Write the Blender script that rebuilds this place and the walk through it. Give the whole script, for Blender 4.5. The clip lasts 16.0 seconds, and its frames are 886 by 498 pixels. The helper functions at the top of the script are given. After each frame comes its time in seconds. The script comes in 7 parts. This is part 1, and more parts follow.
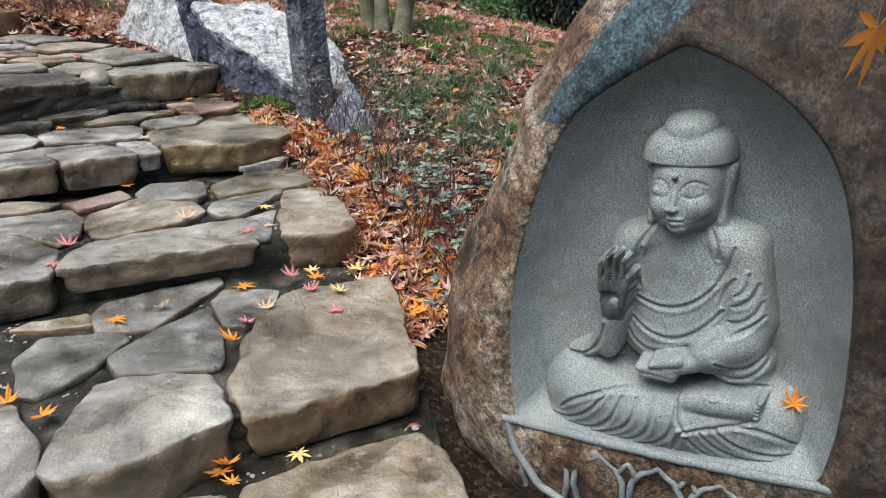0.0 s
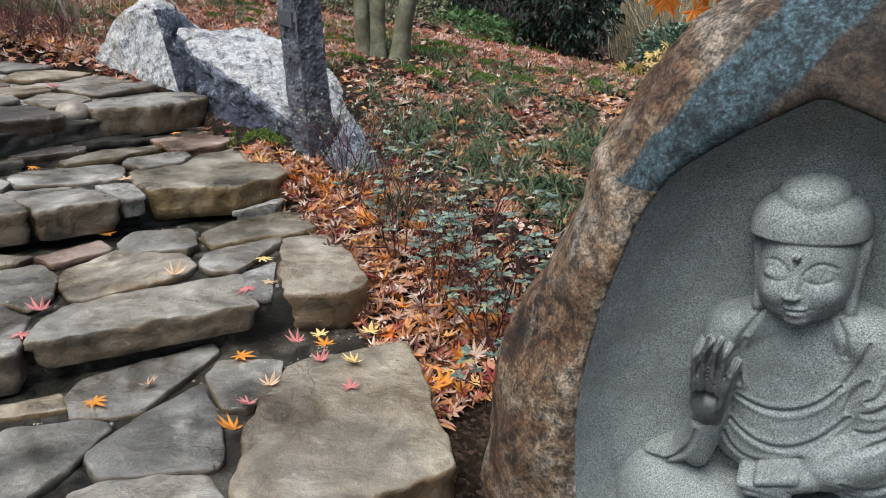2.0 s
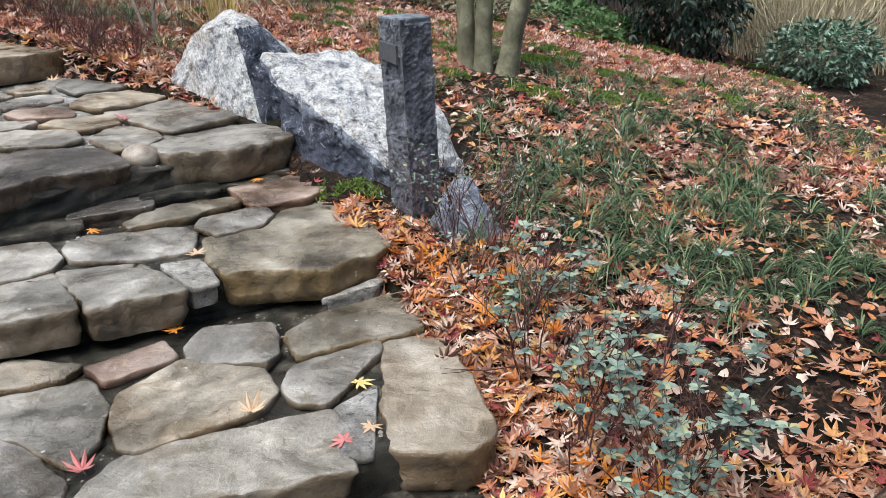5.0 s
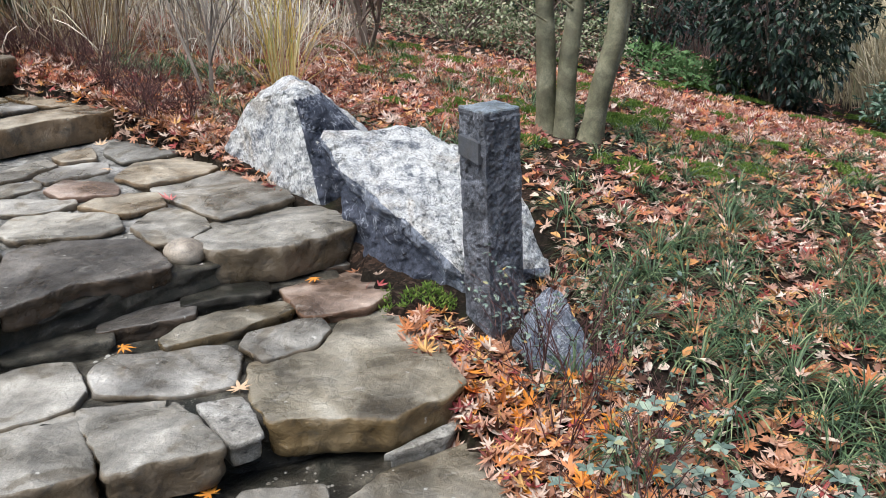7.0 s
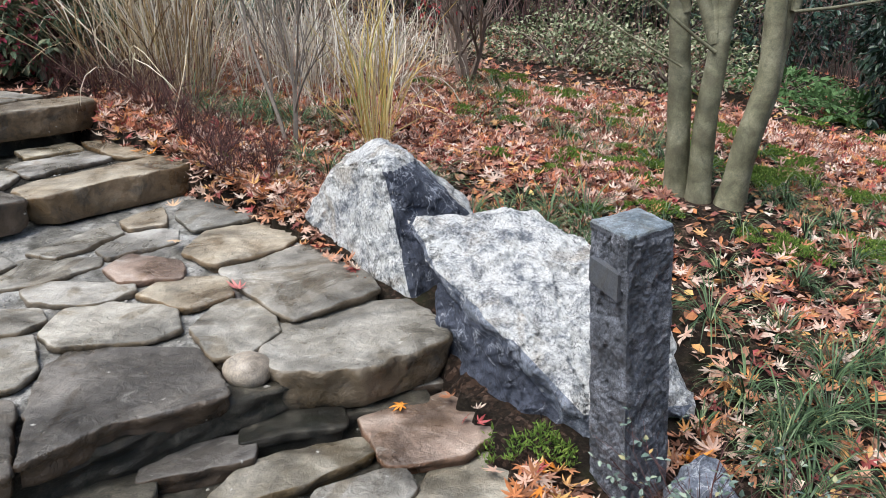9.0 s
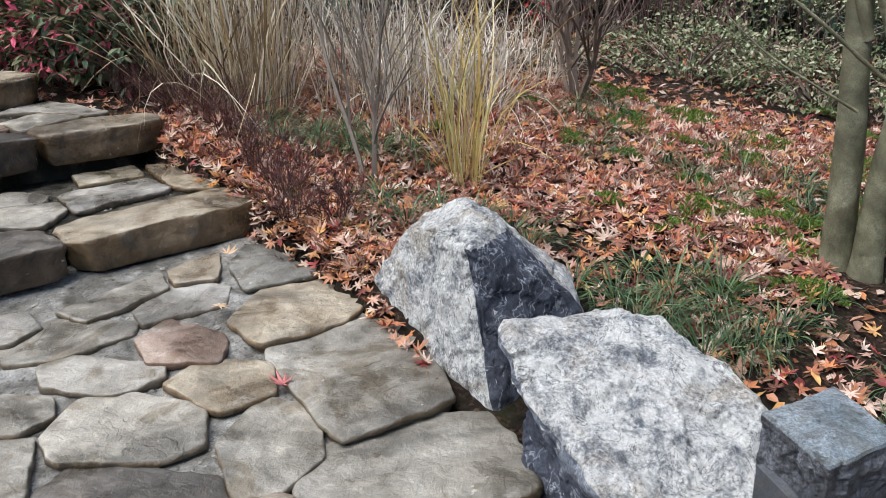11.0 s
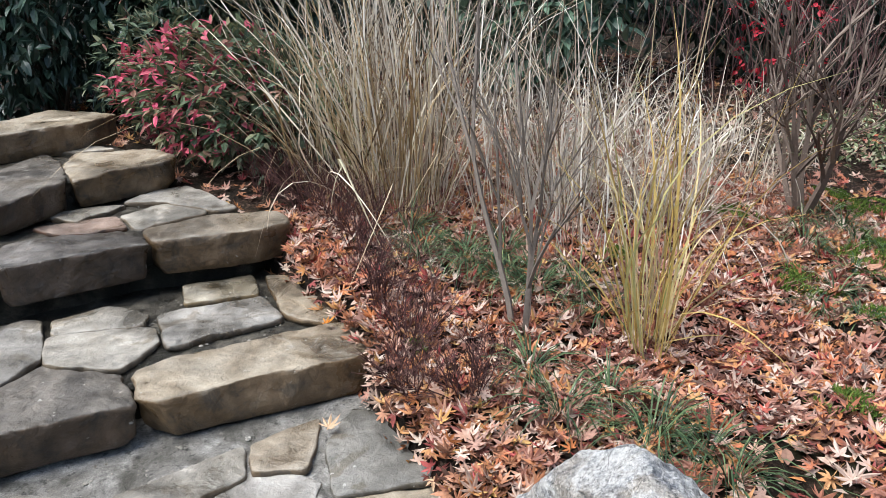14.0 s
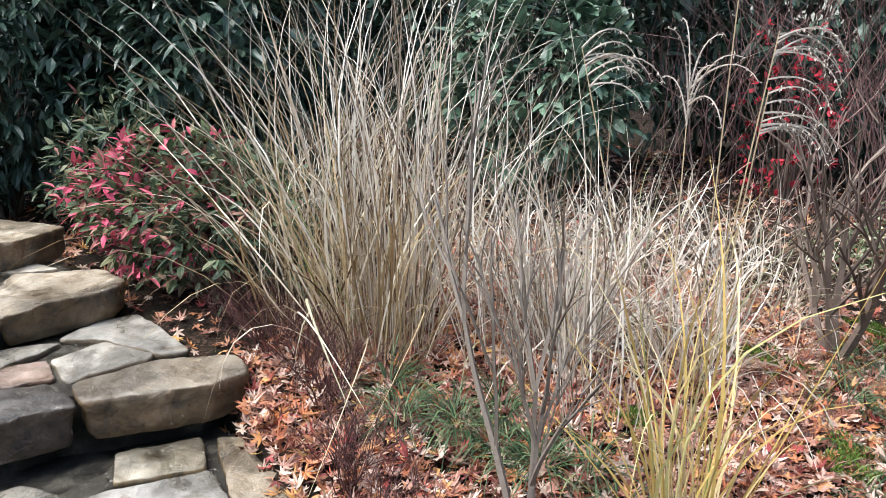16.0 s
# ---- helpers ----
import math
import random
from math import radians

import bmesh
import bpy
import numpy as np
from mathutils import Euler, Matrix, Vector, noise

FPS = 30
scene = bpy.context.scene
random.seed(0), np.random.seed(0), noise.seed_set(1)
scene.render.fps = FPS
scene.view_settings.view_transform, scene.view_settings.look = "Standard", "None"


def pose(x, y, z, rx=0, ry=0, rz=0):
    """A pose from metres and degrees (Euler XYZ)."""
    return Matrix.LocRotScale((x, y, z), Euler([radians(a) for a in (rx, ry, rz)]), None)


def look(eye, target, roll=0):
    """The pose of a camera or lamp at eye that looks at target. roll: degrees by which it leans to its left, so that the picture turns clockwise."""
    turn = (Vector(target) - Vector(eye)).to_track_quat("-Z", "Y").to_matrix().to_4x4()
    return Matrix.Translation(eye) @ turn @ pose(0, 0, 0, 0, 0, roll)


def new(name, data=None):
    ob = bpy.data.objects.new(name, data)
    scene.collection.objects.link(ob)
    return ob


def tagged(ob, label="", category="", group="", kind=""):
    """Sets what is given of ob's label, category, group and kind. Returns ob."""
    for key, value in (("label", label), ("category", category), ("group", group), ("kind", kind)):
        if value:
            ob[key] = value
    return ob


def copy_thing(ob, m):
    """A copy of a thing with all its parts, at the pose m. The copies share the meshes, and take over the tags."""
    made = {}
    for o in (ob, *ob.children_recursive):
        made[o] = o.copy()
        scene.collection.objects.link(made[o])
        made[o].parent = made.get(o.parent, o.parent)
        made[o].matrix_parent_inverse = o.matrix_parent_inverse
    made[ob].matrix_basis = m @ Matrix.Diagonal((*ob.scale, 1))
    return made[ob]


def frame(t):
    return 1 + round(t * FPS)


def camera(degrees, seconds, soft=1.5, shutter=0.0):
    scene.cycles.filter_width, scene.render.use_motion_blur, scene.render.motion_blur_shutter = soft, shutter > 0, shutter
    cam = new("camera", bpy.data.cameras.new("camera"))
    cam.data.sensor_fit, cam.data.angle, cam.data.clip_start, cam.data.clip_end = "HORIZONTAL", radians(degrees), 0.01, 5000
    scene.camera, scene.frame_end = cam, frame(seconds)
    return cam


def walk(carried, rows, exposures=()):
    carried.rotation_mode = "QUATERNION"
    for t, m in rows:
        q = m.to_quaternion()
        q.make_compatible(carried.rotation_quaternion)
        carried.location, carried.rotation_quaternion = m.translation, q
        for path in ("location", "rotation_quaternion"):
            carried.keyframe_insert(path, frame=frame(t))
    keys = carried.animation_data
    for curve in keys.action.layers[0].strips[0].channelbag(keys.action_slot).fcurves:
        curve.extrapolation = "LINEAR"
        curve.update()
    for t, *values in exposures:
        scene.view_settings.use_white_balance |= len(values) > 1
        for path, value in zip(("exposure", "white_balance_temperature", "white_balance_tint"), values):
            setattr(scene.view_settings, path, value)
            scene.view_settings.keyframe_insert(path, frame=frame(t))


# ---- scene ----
cam = camera(59.1, 16.0, 0.6)
METRES, EYE, TILT, LEAN, TURN = 5.0, 1.4, -21.0, 0.0, 0.0
ROWS = [
    (0.0, 0.0, 0.0, 0.0, -0.0, 0.0, 0.0),
    (0.5, -0.0082, 0.0252, 0.0103, -0.72, 0.61, 0.39),
    (1.0, -0.0179, 0.0408, 0.0171, -2.31, 1.3, 0.95),
    (1.5, -0.0233, 0.0506, 0.0204, -2.68, 1.21, 0.94),
    (2.0, -0.029, 0.067, 0.028, -1.38, 1.36, 0.4),
    (2.5, -0.0337, 0.0914, 0.0445, 0.31, 1.37, -0.11),
    (3.0, -0.0397, 0.1173, 0.0628, 2.08, 0.76, -0.5),
    (3.5, -0.0419, 0.1323, 0.082, 3.22, 0.26, -0.67),
    (6.0, -0.0954, 0.2461, 0.1528, 4.67, -0.88, -1.52),
    (6.5, -0.1022, 0.2643, 0.1774, 5.67, -0.58, -1.88),
    (7.0, -0.1001, 0.2907, 0.1924, 8.08, 0.56, -2.68),
    (7.5, -0.097, 0.3197, 0.216, 10.83, 1.09, -3.6),
    (8.0, -0.1011, 0.3434, 0.228, 13.67, 0.71, -4.4),
    (8.5, -0.1154, 0.3732, 0.242, 14.9, 0.52, -4.64),
    (9.0, -0.1377, 0.4028, 0.2716, 14.77, 0.14, -4.28),
    (11.5, -0.1902, 0.5459, 0.3598, 24.08, -2.27, -7.46),
    (12.0, -0.2105, 0.5653, 0.381, 26.01, -2.54, -7.83),
    (12.5, -0.2211, 0.5958, 0.3954, 29.01, -2.11, -8.87),
    (13.0, -0.2256, 0.6348, 0.422, 31.92, -2.03, -10.0),
    (13.5, -0.2329, 0.6555, 0.4342, 34.51, -2.12, -10.74),
    (14.0, -0.2515, 0.6758, 0.4413, 34.96, -1.44, -11.21),
    (14.5, -0.2807, 0.7027, 0.4582, 33.66, 0.09, -10.9),
    (15.0, -0.3046, 0.7175, 0.4795, 32.71, 0.9, -10.69),
    (15.5, -0.3121, 0.73, 0.4943, 33.05, 1.94, -11.15),
    (16.0, -0.3192, 0.7523, 0.5111, 34.08, 3.45, -11.64),
]
walk(cam, [(t, pose(0, 0, EYE, TILT, LEAN, TURN) @ pose(METRES * x, METRES * y, METRES * z, 90 + pitch, roll, yaw)) for t, x, y, z, yaw, pitch, roll in ROWS], [(t, e, 6300.0, 7.5) for t, e in ((0.0, 1.06), (1.0, 0.84), (2.0, 0.84), (3.5, 1.0), (6.0, 1.12), (9.0, 1.14), (11.5, 0.95), (14.5, 1.32), (16.0, 1.57))])

# ---------------------------------------------------------------- world and light
world = bpy.data.worlds.new("world")
scene.world = world
world.use_nodes = True
wn = world.node_tree.nodes
sky = wn.new("ShaderNodeTexSky")
sky.sky_type, sky.sun_disc = "NISHITA", False
sky.sun_elevation, sky.sun_rotation = radians(68), radians(220)
sky.ozone_density = 0.6
sky.dust_density, sky.air_density = 3.0, 1.0
wn["Background"].inputs["Strength"].default_value = 0.105
world.node_tree.links.new(sky.outputs[0], wn["Background"].inputs["Color"])
sun = new("sun", bpy.data.lights.new("sun", "SUN"))
sun.data.energy, sun.data.angle, sun.data.color = 2.5, radians(45), (1.0, 0.99, 0.98)
sun.matrix_world = look((-2.3, -1.6, 8.0), (0, 2, 0))

# ---------------------------------------------------------------- materials


def nodes_of(name):
    m = bpy.data.materials.new(name)
    m.use_nodes = True
    return m, m.node_tree.nodes, m.node_tree.links, m.node_tree.nodes["Principled BSDF"]


def ramp_of(nd, stops):
    r = nd.new("ShaderNodeValToRGB")
    e = r.color_ramp.elements
    while len(e) < len(stops):
        e.new(0.5)
    for k, (p, c) in zip(e, stops):
        k.position, k.color = p, (*c, 1)
    return r


def noise_of(nd, ln, co, scale, detail=6, rough=0.6, distort=0.0):
    n = nd.new("ShaderNodeTexNoise")
    n.inputs["Scale"].default_value, n.inputs["Detail"].default_value = scale, detail
    n.inputs["Roughness"].default_value, n.inputs["Distortion"].default_value = rough, distort
    ln.new(co, n.inputs["Vector"])
    return n.outputs[0]


def mix_of(nd, ln, kind, fac, a, b):
    m = nd.new("ShaderNodeMix")
    m.data_type, m.blend_type = "RGBA", kind
    for sock, v in ((m.inputs[0], fac), (m.inputs[6], a), (m.inputs[7], b)):
        if isinstance(v, (int, float)):
            sock.default_value = v
        elif isinstance(v, tuple):
            sock.default_value = (*v, 1)
        else:
            ln.new(v, sock)
    return m.outputs[2]


def stone_mat(name, dark, mid, light, blotch, speck=0.35, rough=0.7, bump=0.5, stain=(0.09, 0.075, 0.045), amount=0.5, grain=0.6, fineness=190):
    """Weathered stone: large blotches, fine grain, speckles, pits and stains."""
    m, nd, ln, bs = nodes_of(name)
    co = nd.new("ShaderNodeNewGeometry").outputs["Position"]
    big = noise_of(nd, ln, co, blotch, 5, 0.55, 0.4)
    col = ramp_of(nd, [(0.32, dark), (0.5, mid), (0.68, light)])
    ln.new(big, col.inputs[0])
    fine = noise_of(nd, ln, co, fineness, 5, 0.75)
    mid_grain = noise_of(nd, ln, co, 26, 9, 0.72, 0.4)
    fr = ramp_of(nd, [(0.38, (0.12,) * 3), (0.5, (0.5,) * 3), (0.61, (0.9,) * 3)])
    ln.new(fine, fr.inputs[0])
    mr = ramp_of(nd, [(0.36, (0.1,) * 3), (0.45, (0.42,) * 3), (0.55, (0.56,) * 3), (0.64, (0.85,) * 3)])
    ln.new(mid_grain, mr.inputs[0])
    c = mix_of(nd, ln, "OVERLAY", speck, col.outputs[0], fr.outputs[0])
    c = mix_of(nd, ln, "OVERLAY", grain, c, mr.outputs[0])
    crack = nd.new("ShaderNodeTexVoronoi")
    crack.feature = "DISTANCE_TO_EDGE"
    crack.inputs["Scale"].default_value = 5.5
    bend = mix_of(nd, ln, "ADD", 0.16, co, mr.outputs[0])
    ln.new(bend, crack.inputs["Vector"])
    thin = ramp_of(nd, [(0.0, (0.0,) * 3), (0.012, (1.0,) * 3)])
    ln.new(crack.outputs["Distance"], thin.inputs[0])
    gate = ramp_of(nd, [(0.5, (0, 0, 0)), (0.56, (0.75,) * 3)])
    ln.new(noise_of(nd, ln, co, 3.1, 4, 0.6), gate.inputs[0])
    c = mix_of(nd, ln, "MULTIPLY", gate.outputs[0] if bump > 0.3 else 0.0, c, thin.outputs[0])
    pit = ramp_of(nd, [(0.33, (0.25,) * 3), (0.39, (1.0,) * 3)])
    ln.new(noise_of(nd, ln, co, 48, 3, 0.5), pit.inputs[0])
    c = mix_of(nd, ln, "MULTIPLY", 0.8 if bump > 0.3 else 0.0, c, pit.outputs[0])
    st = ramp_of(nd, [(0.5, (0, 0, 0)), (0.66, (amount,) * 3)])
    ln.new(noise_of(nd, ln, co, blotch * 0.6 + 1.1, 7, 0.65, 1.0), st.inputs[0])
    c = mix_of(nd, ln, "MIX", st.outputs[0], c, stain)
    info = nd.new("ShaderNodeObjectInfo").outputs["Random"]
    tone = ramp_of(nd, [(0.0, (0.4, 0.4, 0.4)), (1.0, (0.62, 0.6, 0.57))])
    ln.new(info, tone.inputs[0])
    c = mix_of(nd, ln, "OVERLAY", 0.6, c, tone.outputs[0])
    ln.new(c, bs.inputs["Base Color"])
    rr = ramp_of(nd, [(0.4, (rough - 0.22,) * 3), (0.6, (rough + 0.1,) * 3)])
    ln.new(big, rr.inputs[0])
    ln.new(rr.outputs[0], bs.inputs["Roughness"])
    b1, b2 = nd.new("ShaderNodeBump"), nd.new("ShaderNodeBump")
    b1.inputs["Strength"].default_value, b1.inputs["Distance"].default_value = min(bump * 1.5, 1.0), 0.018
    b2.inputs["Strength"].default_value, b2.inputs["Distance"].default_value = bump, 0.006
    ln.new(mid_grain, b1.inputs["Height"])
    ln.new(fine, b2.inputs["Height"])
    ln.new(b1.outputs[0], b2.inputs["Normal"])
    ln.new(b2.outputs[0], bs.inputs["Normal"])
    return m


def slab_mat(name, dark, mid, light, shaded_ochre=(0.16, 0.1, 0.045), flake=0.85, rough=0.36):
    """Worn paving slab: split in thin layers, damp in places, broken sides earthy brown with shade painted in."""
    m, nd, ln, bs = nodes_of(name)
    geo = nd.new("ShaderNodeNewGeometry")
    co = geo.outputs["Position"]
    big = noise_of(nd, ln, co, 3.2, 7, 0.6, 0.6)
    col = ramp_of(nd, [(0.34, dark), (0.48, mid), (0.66, light)])
    ln.new(big, col.inputs[0])
    fine = noise_of(nd, ln, co, 240, 4, 0.7)
    fr = ramp_of(nd, [(0.38, (0.2,) * 3), (0.5, (0.5,) * 3), (0.62, (0.8,) * 3)])
    ln.new(fine, fr.inputs[0])
    c = mix_of(nd, ln, "OVERLAY", 0.3, col.outputs[0], fr.outputs[0])
    cloud = noise_of(nd, ln, co, 17, 10, 0.66, 0.3)
    cr = ramp_of(nd, [(0.34, (0.26,) * 3), (0.47, (0.47,) * 3), (0.55, (0.53,) * 3), (0.66, (0.76,) * 3)])
    ln.new(cloud, cr.inputs[0])
    c = mix_of(nd, ln, "OVERLAY", 0.5, c, cr.outputs[0])
    weather = ramp_of(nd, [(0.4, (0.22,) * 3), (0.49, (0.5,) * 3), (0.6, (0.74,) * 3)])
    ln.new(noise_of(nd, ln, co, 2.1, 7, 0.6, 0.9), weather.inputs[0])
    c = mix_of(nd, ln, "OVERLAY", 0.75, c, weather.outputs[0])
    damp = ramp_of(nd, [(0.55, (0, 0, 0)), (0.61, (0.7,) * 3)])
    ln.new(noise_of(nd, ln, co, 3.7, 8, 0.62, 1.1), damp.inputs[0])
    c = mix_of(nd, ln, "MULTIPLY", damp.outputs[0], c, (0.52, 0.46, 0.37))
    chalk = ramp_of(nd, [(0.6, (0, 0, 0)), (0.68, (0.42,) * 3)])
    ln.new(noise_of(nd, ln, co, 7, 9, 0.68, 0.7), chalk.inputs[0])
    c = mix_of(nd, ln, "MIX", chalk.outputs[0], c, (0.4, 0.385, 0.35))
    pits = noise_of(nd, ln, co, 58, 4, 0.6)
    pr = ramp_of(nd, [(0.26, (0.16,) * 3), (0.32, (1.0,) * 3)])
    ln.new(pits, pr.inputs[0])
    c = mix_of(nd, ln, "MULTIPLY", 0.85, c, pr.outputs[0])
    # sides found by normal: dirt brown, darkened further to paint their shade
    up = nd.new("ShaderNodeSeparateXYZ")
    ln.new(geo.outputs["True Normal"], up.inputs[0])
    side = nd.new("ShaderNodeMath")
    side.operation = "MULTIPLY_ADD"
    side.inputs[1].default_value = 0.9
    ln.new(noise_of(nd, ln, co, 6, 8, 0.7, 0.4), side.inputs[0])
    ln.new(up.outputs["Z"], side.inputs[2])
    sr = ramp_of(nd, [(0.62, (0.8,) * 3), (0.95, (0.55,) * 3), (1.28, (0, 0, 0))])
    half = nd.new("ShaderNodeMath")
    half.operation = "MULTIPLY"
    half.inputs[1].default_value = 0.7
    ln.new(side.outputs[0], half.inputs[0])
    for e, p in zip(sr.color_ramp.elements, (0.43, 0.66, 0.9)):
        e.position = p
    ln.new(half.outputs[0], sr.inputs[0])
    oc = ramp_of(nd, [(0.38, (shaded_ochre[0] * 0.3, shaded_ochre[1] * 0.32, shaded_ochre[2] * 0.4)), (0.5, shaded_ochre), (0.63, (shaded_ochre[0] * 1.5, shaded_ochre[1] * 1.6, shaded_ochre[2] * 1.9))])
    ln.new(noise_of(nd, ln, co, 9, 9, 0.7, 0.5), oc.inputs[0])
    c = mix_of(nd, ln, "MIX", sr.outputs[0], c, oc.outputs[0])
    layer = noise_of(nd, ln, co, 5.0, 4, 0.5, 0.5)
    steps = ramp_of(nd, [(0.36, (0.0,) * 3), (0.368, (0.3,) * 3), (0.47, (0.34,) * 3), (0.476, (0.55,) * 3), (0.57, (0.6,) * 3), (0.577, (0.85,) * 3), (0.7, (1.0,) * 3)])
    ln.new(layer, steps.inputs[0])
    line = ramp_of(nd, [(0.36, (1,) * 3), (0.366, (0.35,) * 3), (0.376, (1,) * 3), (0.47, (1,) * 3), (0.474, (0.55,) * 3), (0.482, (1,) * 3)])
    ln.new(layer, line.inputs[0])
    broken = ramp_of(nd, [(0.57, (0, 0, 0)), (0.62, (flake * 0.7,) * 3)])
    ln.new(noise_of(nd, ln, co, 2.6, 3, 0.5), broken.inputs[0])
    c = mix_of(nd, ln, "MULTIPLY", broken.outputs[0], c, line.outputs[0])
    flaked = mix_of(nd, ln, "MULTIPLY", 1.0, broken.outputs[0], steps.outputs[0])
    dot = ramp_of(nd, [(0.72, (0, 0, 0)), (0.75, (0.8,) * 3)])
    ln.new(noise_of(nd, ln, co, 31, 3, 0.5), dot.inputs[0])
    c = mix_of(nd, ln, "MIX", dot.outputs[0], c, (0.42, 0.41, 0.38))
    info = nd.new("ShaderNodeObjectInfo").outputs["Random"]
    tone = ramp_of(nd, [(0.0, (0.42, 0.42, 0.43)), (0.5, (0.5, 0.49, 0.47)), (1.0, (0.58, 0.56, 0.51))])
    ln.new(info, tone.inputs[0])
    c = mix_of(nd, ln, "OVERLAY", 0.6, c, tone.outputs[0])
    ln.new(c, bs.inputs["Base Color"])
    rr = ramp_of(nd, [(0.36, (rough - 0.16,) * 3), (0.6, (rough + 0.2,) * 3)])
    ln.new(big, rr.inputs[0])
    ln.new(rr.outputs[0], bs.inputs["Roughness"])
    bs.inputs["Specular IOR Level"].default_value = 0.4
    prev = None
    for h, strength, dist in ((flaked, 0.8, 0.02), (cloud, 0.7, 0.026), (pr.outputs[0], 0.6, 0.006), (fine, 0.15, 0.004)):
        b = nd.new("ShaderNodeBump")
        b.inputs["Strength"].default_value, b.inputs["Distance"].default_value = strength, dist
        ln.new(h, b.inputs["Height"])
        if prev:
            ln.new(prev, b.inputs["Normal"])
        prev = b.outputs[0]
    ln.new(prev, bs.inputs["Normal"])
    return m


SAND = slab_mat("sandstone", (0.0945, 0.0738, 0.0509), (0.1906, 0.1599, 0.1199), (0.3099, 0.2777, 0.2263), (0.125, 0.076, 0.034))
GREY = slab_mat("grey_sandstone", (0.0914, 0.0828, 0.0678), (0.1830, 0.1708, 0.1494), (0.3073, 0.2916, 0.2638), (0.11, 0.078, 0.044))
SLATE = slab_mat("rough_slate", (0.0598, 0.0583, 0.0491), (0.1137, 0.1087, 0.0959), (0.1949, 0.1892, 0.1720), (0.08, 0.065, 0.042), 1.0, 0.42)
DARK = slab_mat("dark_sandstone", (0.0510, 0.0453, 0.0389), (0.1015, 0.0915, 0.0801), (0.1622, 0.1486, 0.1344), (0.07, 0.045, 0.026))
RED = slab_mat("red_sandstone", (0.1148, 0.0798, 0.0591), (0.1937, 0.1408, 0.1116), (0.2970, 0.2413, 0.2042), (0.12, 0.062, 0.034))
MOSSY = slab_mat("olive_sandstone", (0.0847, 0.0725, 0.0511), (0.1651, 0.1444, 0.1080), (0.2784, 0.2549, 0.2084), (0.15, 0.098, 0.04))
PALE = stone_mat("pale_mortar", (0.16, 0.15, 0.13), (0.28, 0.265, 0.24), (0.44, 0.43, 0.4), 9, 0.4, 0.75, 0.7)
# dark joint mortar, blackened further as painted shade in gaps and under slabs
SHADED_BED = stone_mat("mortar", (0.01, 0.009, 0.006), (0.032, 0.027, 0.018), (0.12, 0.107, 0.082), 8, 0.6, 0.5, 1.0, (0.01, 0.012, 0.006), 0.85)
JOINT = stone_mat("pale_joint_mortar", (0.12, 0.112, 0.095), (0.27, 0.258, 0.235), (0.45, 0.44, 0.415), 7, 0.4, 0.7, 1.0, (0.06, 0.056, 0.042), 0.7)
GRANITE = stone_mat("carved_granite", (0.15, 0.168, 0.166), (0.175, 0.193, 0.19), (0.2, 0.218, 0.21), 5, 0.85, 0.75, 0.14, (0.115, 0.125, 0.112), 0.5, 0.2, 320)
STAINED = stone_mat("dark_stained_granite", (0.03, 0.034, 0.034), (0.055, 0.06, 0.06), (0.1, 0.107, 0.105), 16, 0.6, 0.5, 0.14, (0.03, 0.03, 0.03), 0.4, 0.3, 260)
BASALT = stone_mat("dark_basalt", (0.055, 0.06, 0.074), (0.1, 0.108, 0.13), (0.17, 0.18, 0.21), 14, 0.8, 0.6, 0.9, (0.03, 0.03, 0.035), 0.3)
TOPSTONE = stone_mat("sawn_basalt", (0.13, 0.16, 0.18), (0.19, 0.22, 0.245), (0.27, 0.3, 0.32), 9, 0.6, 0.6, 0.4)
PEBBLE = stone_mat("pebble_stone", (0.2, 0.16, 0.12), (0.27, 0.225, 0.175), (0.33, 0.29, 0.24), 6, 0.3, 0.5, 0.15)
SLOT = stone_mat("lamp_plate", (0.04, 0.045, 0.055), (0.06, 0.065, 0.075), (0.08, 0.085, 0.1), 6, 0.3, 0.5, 0.1)


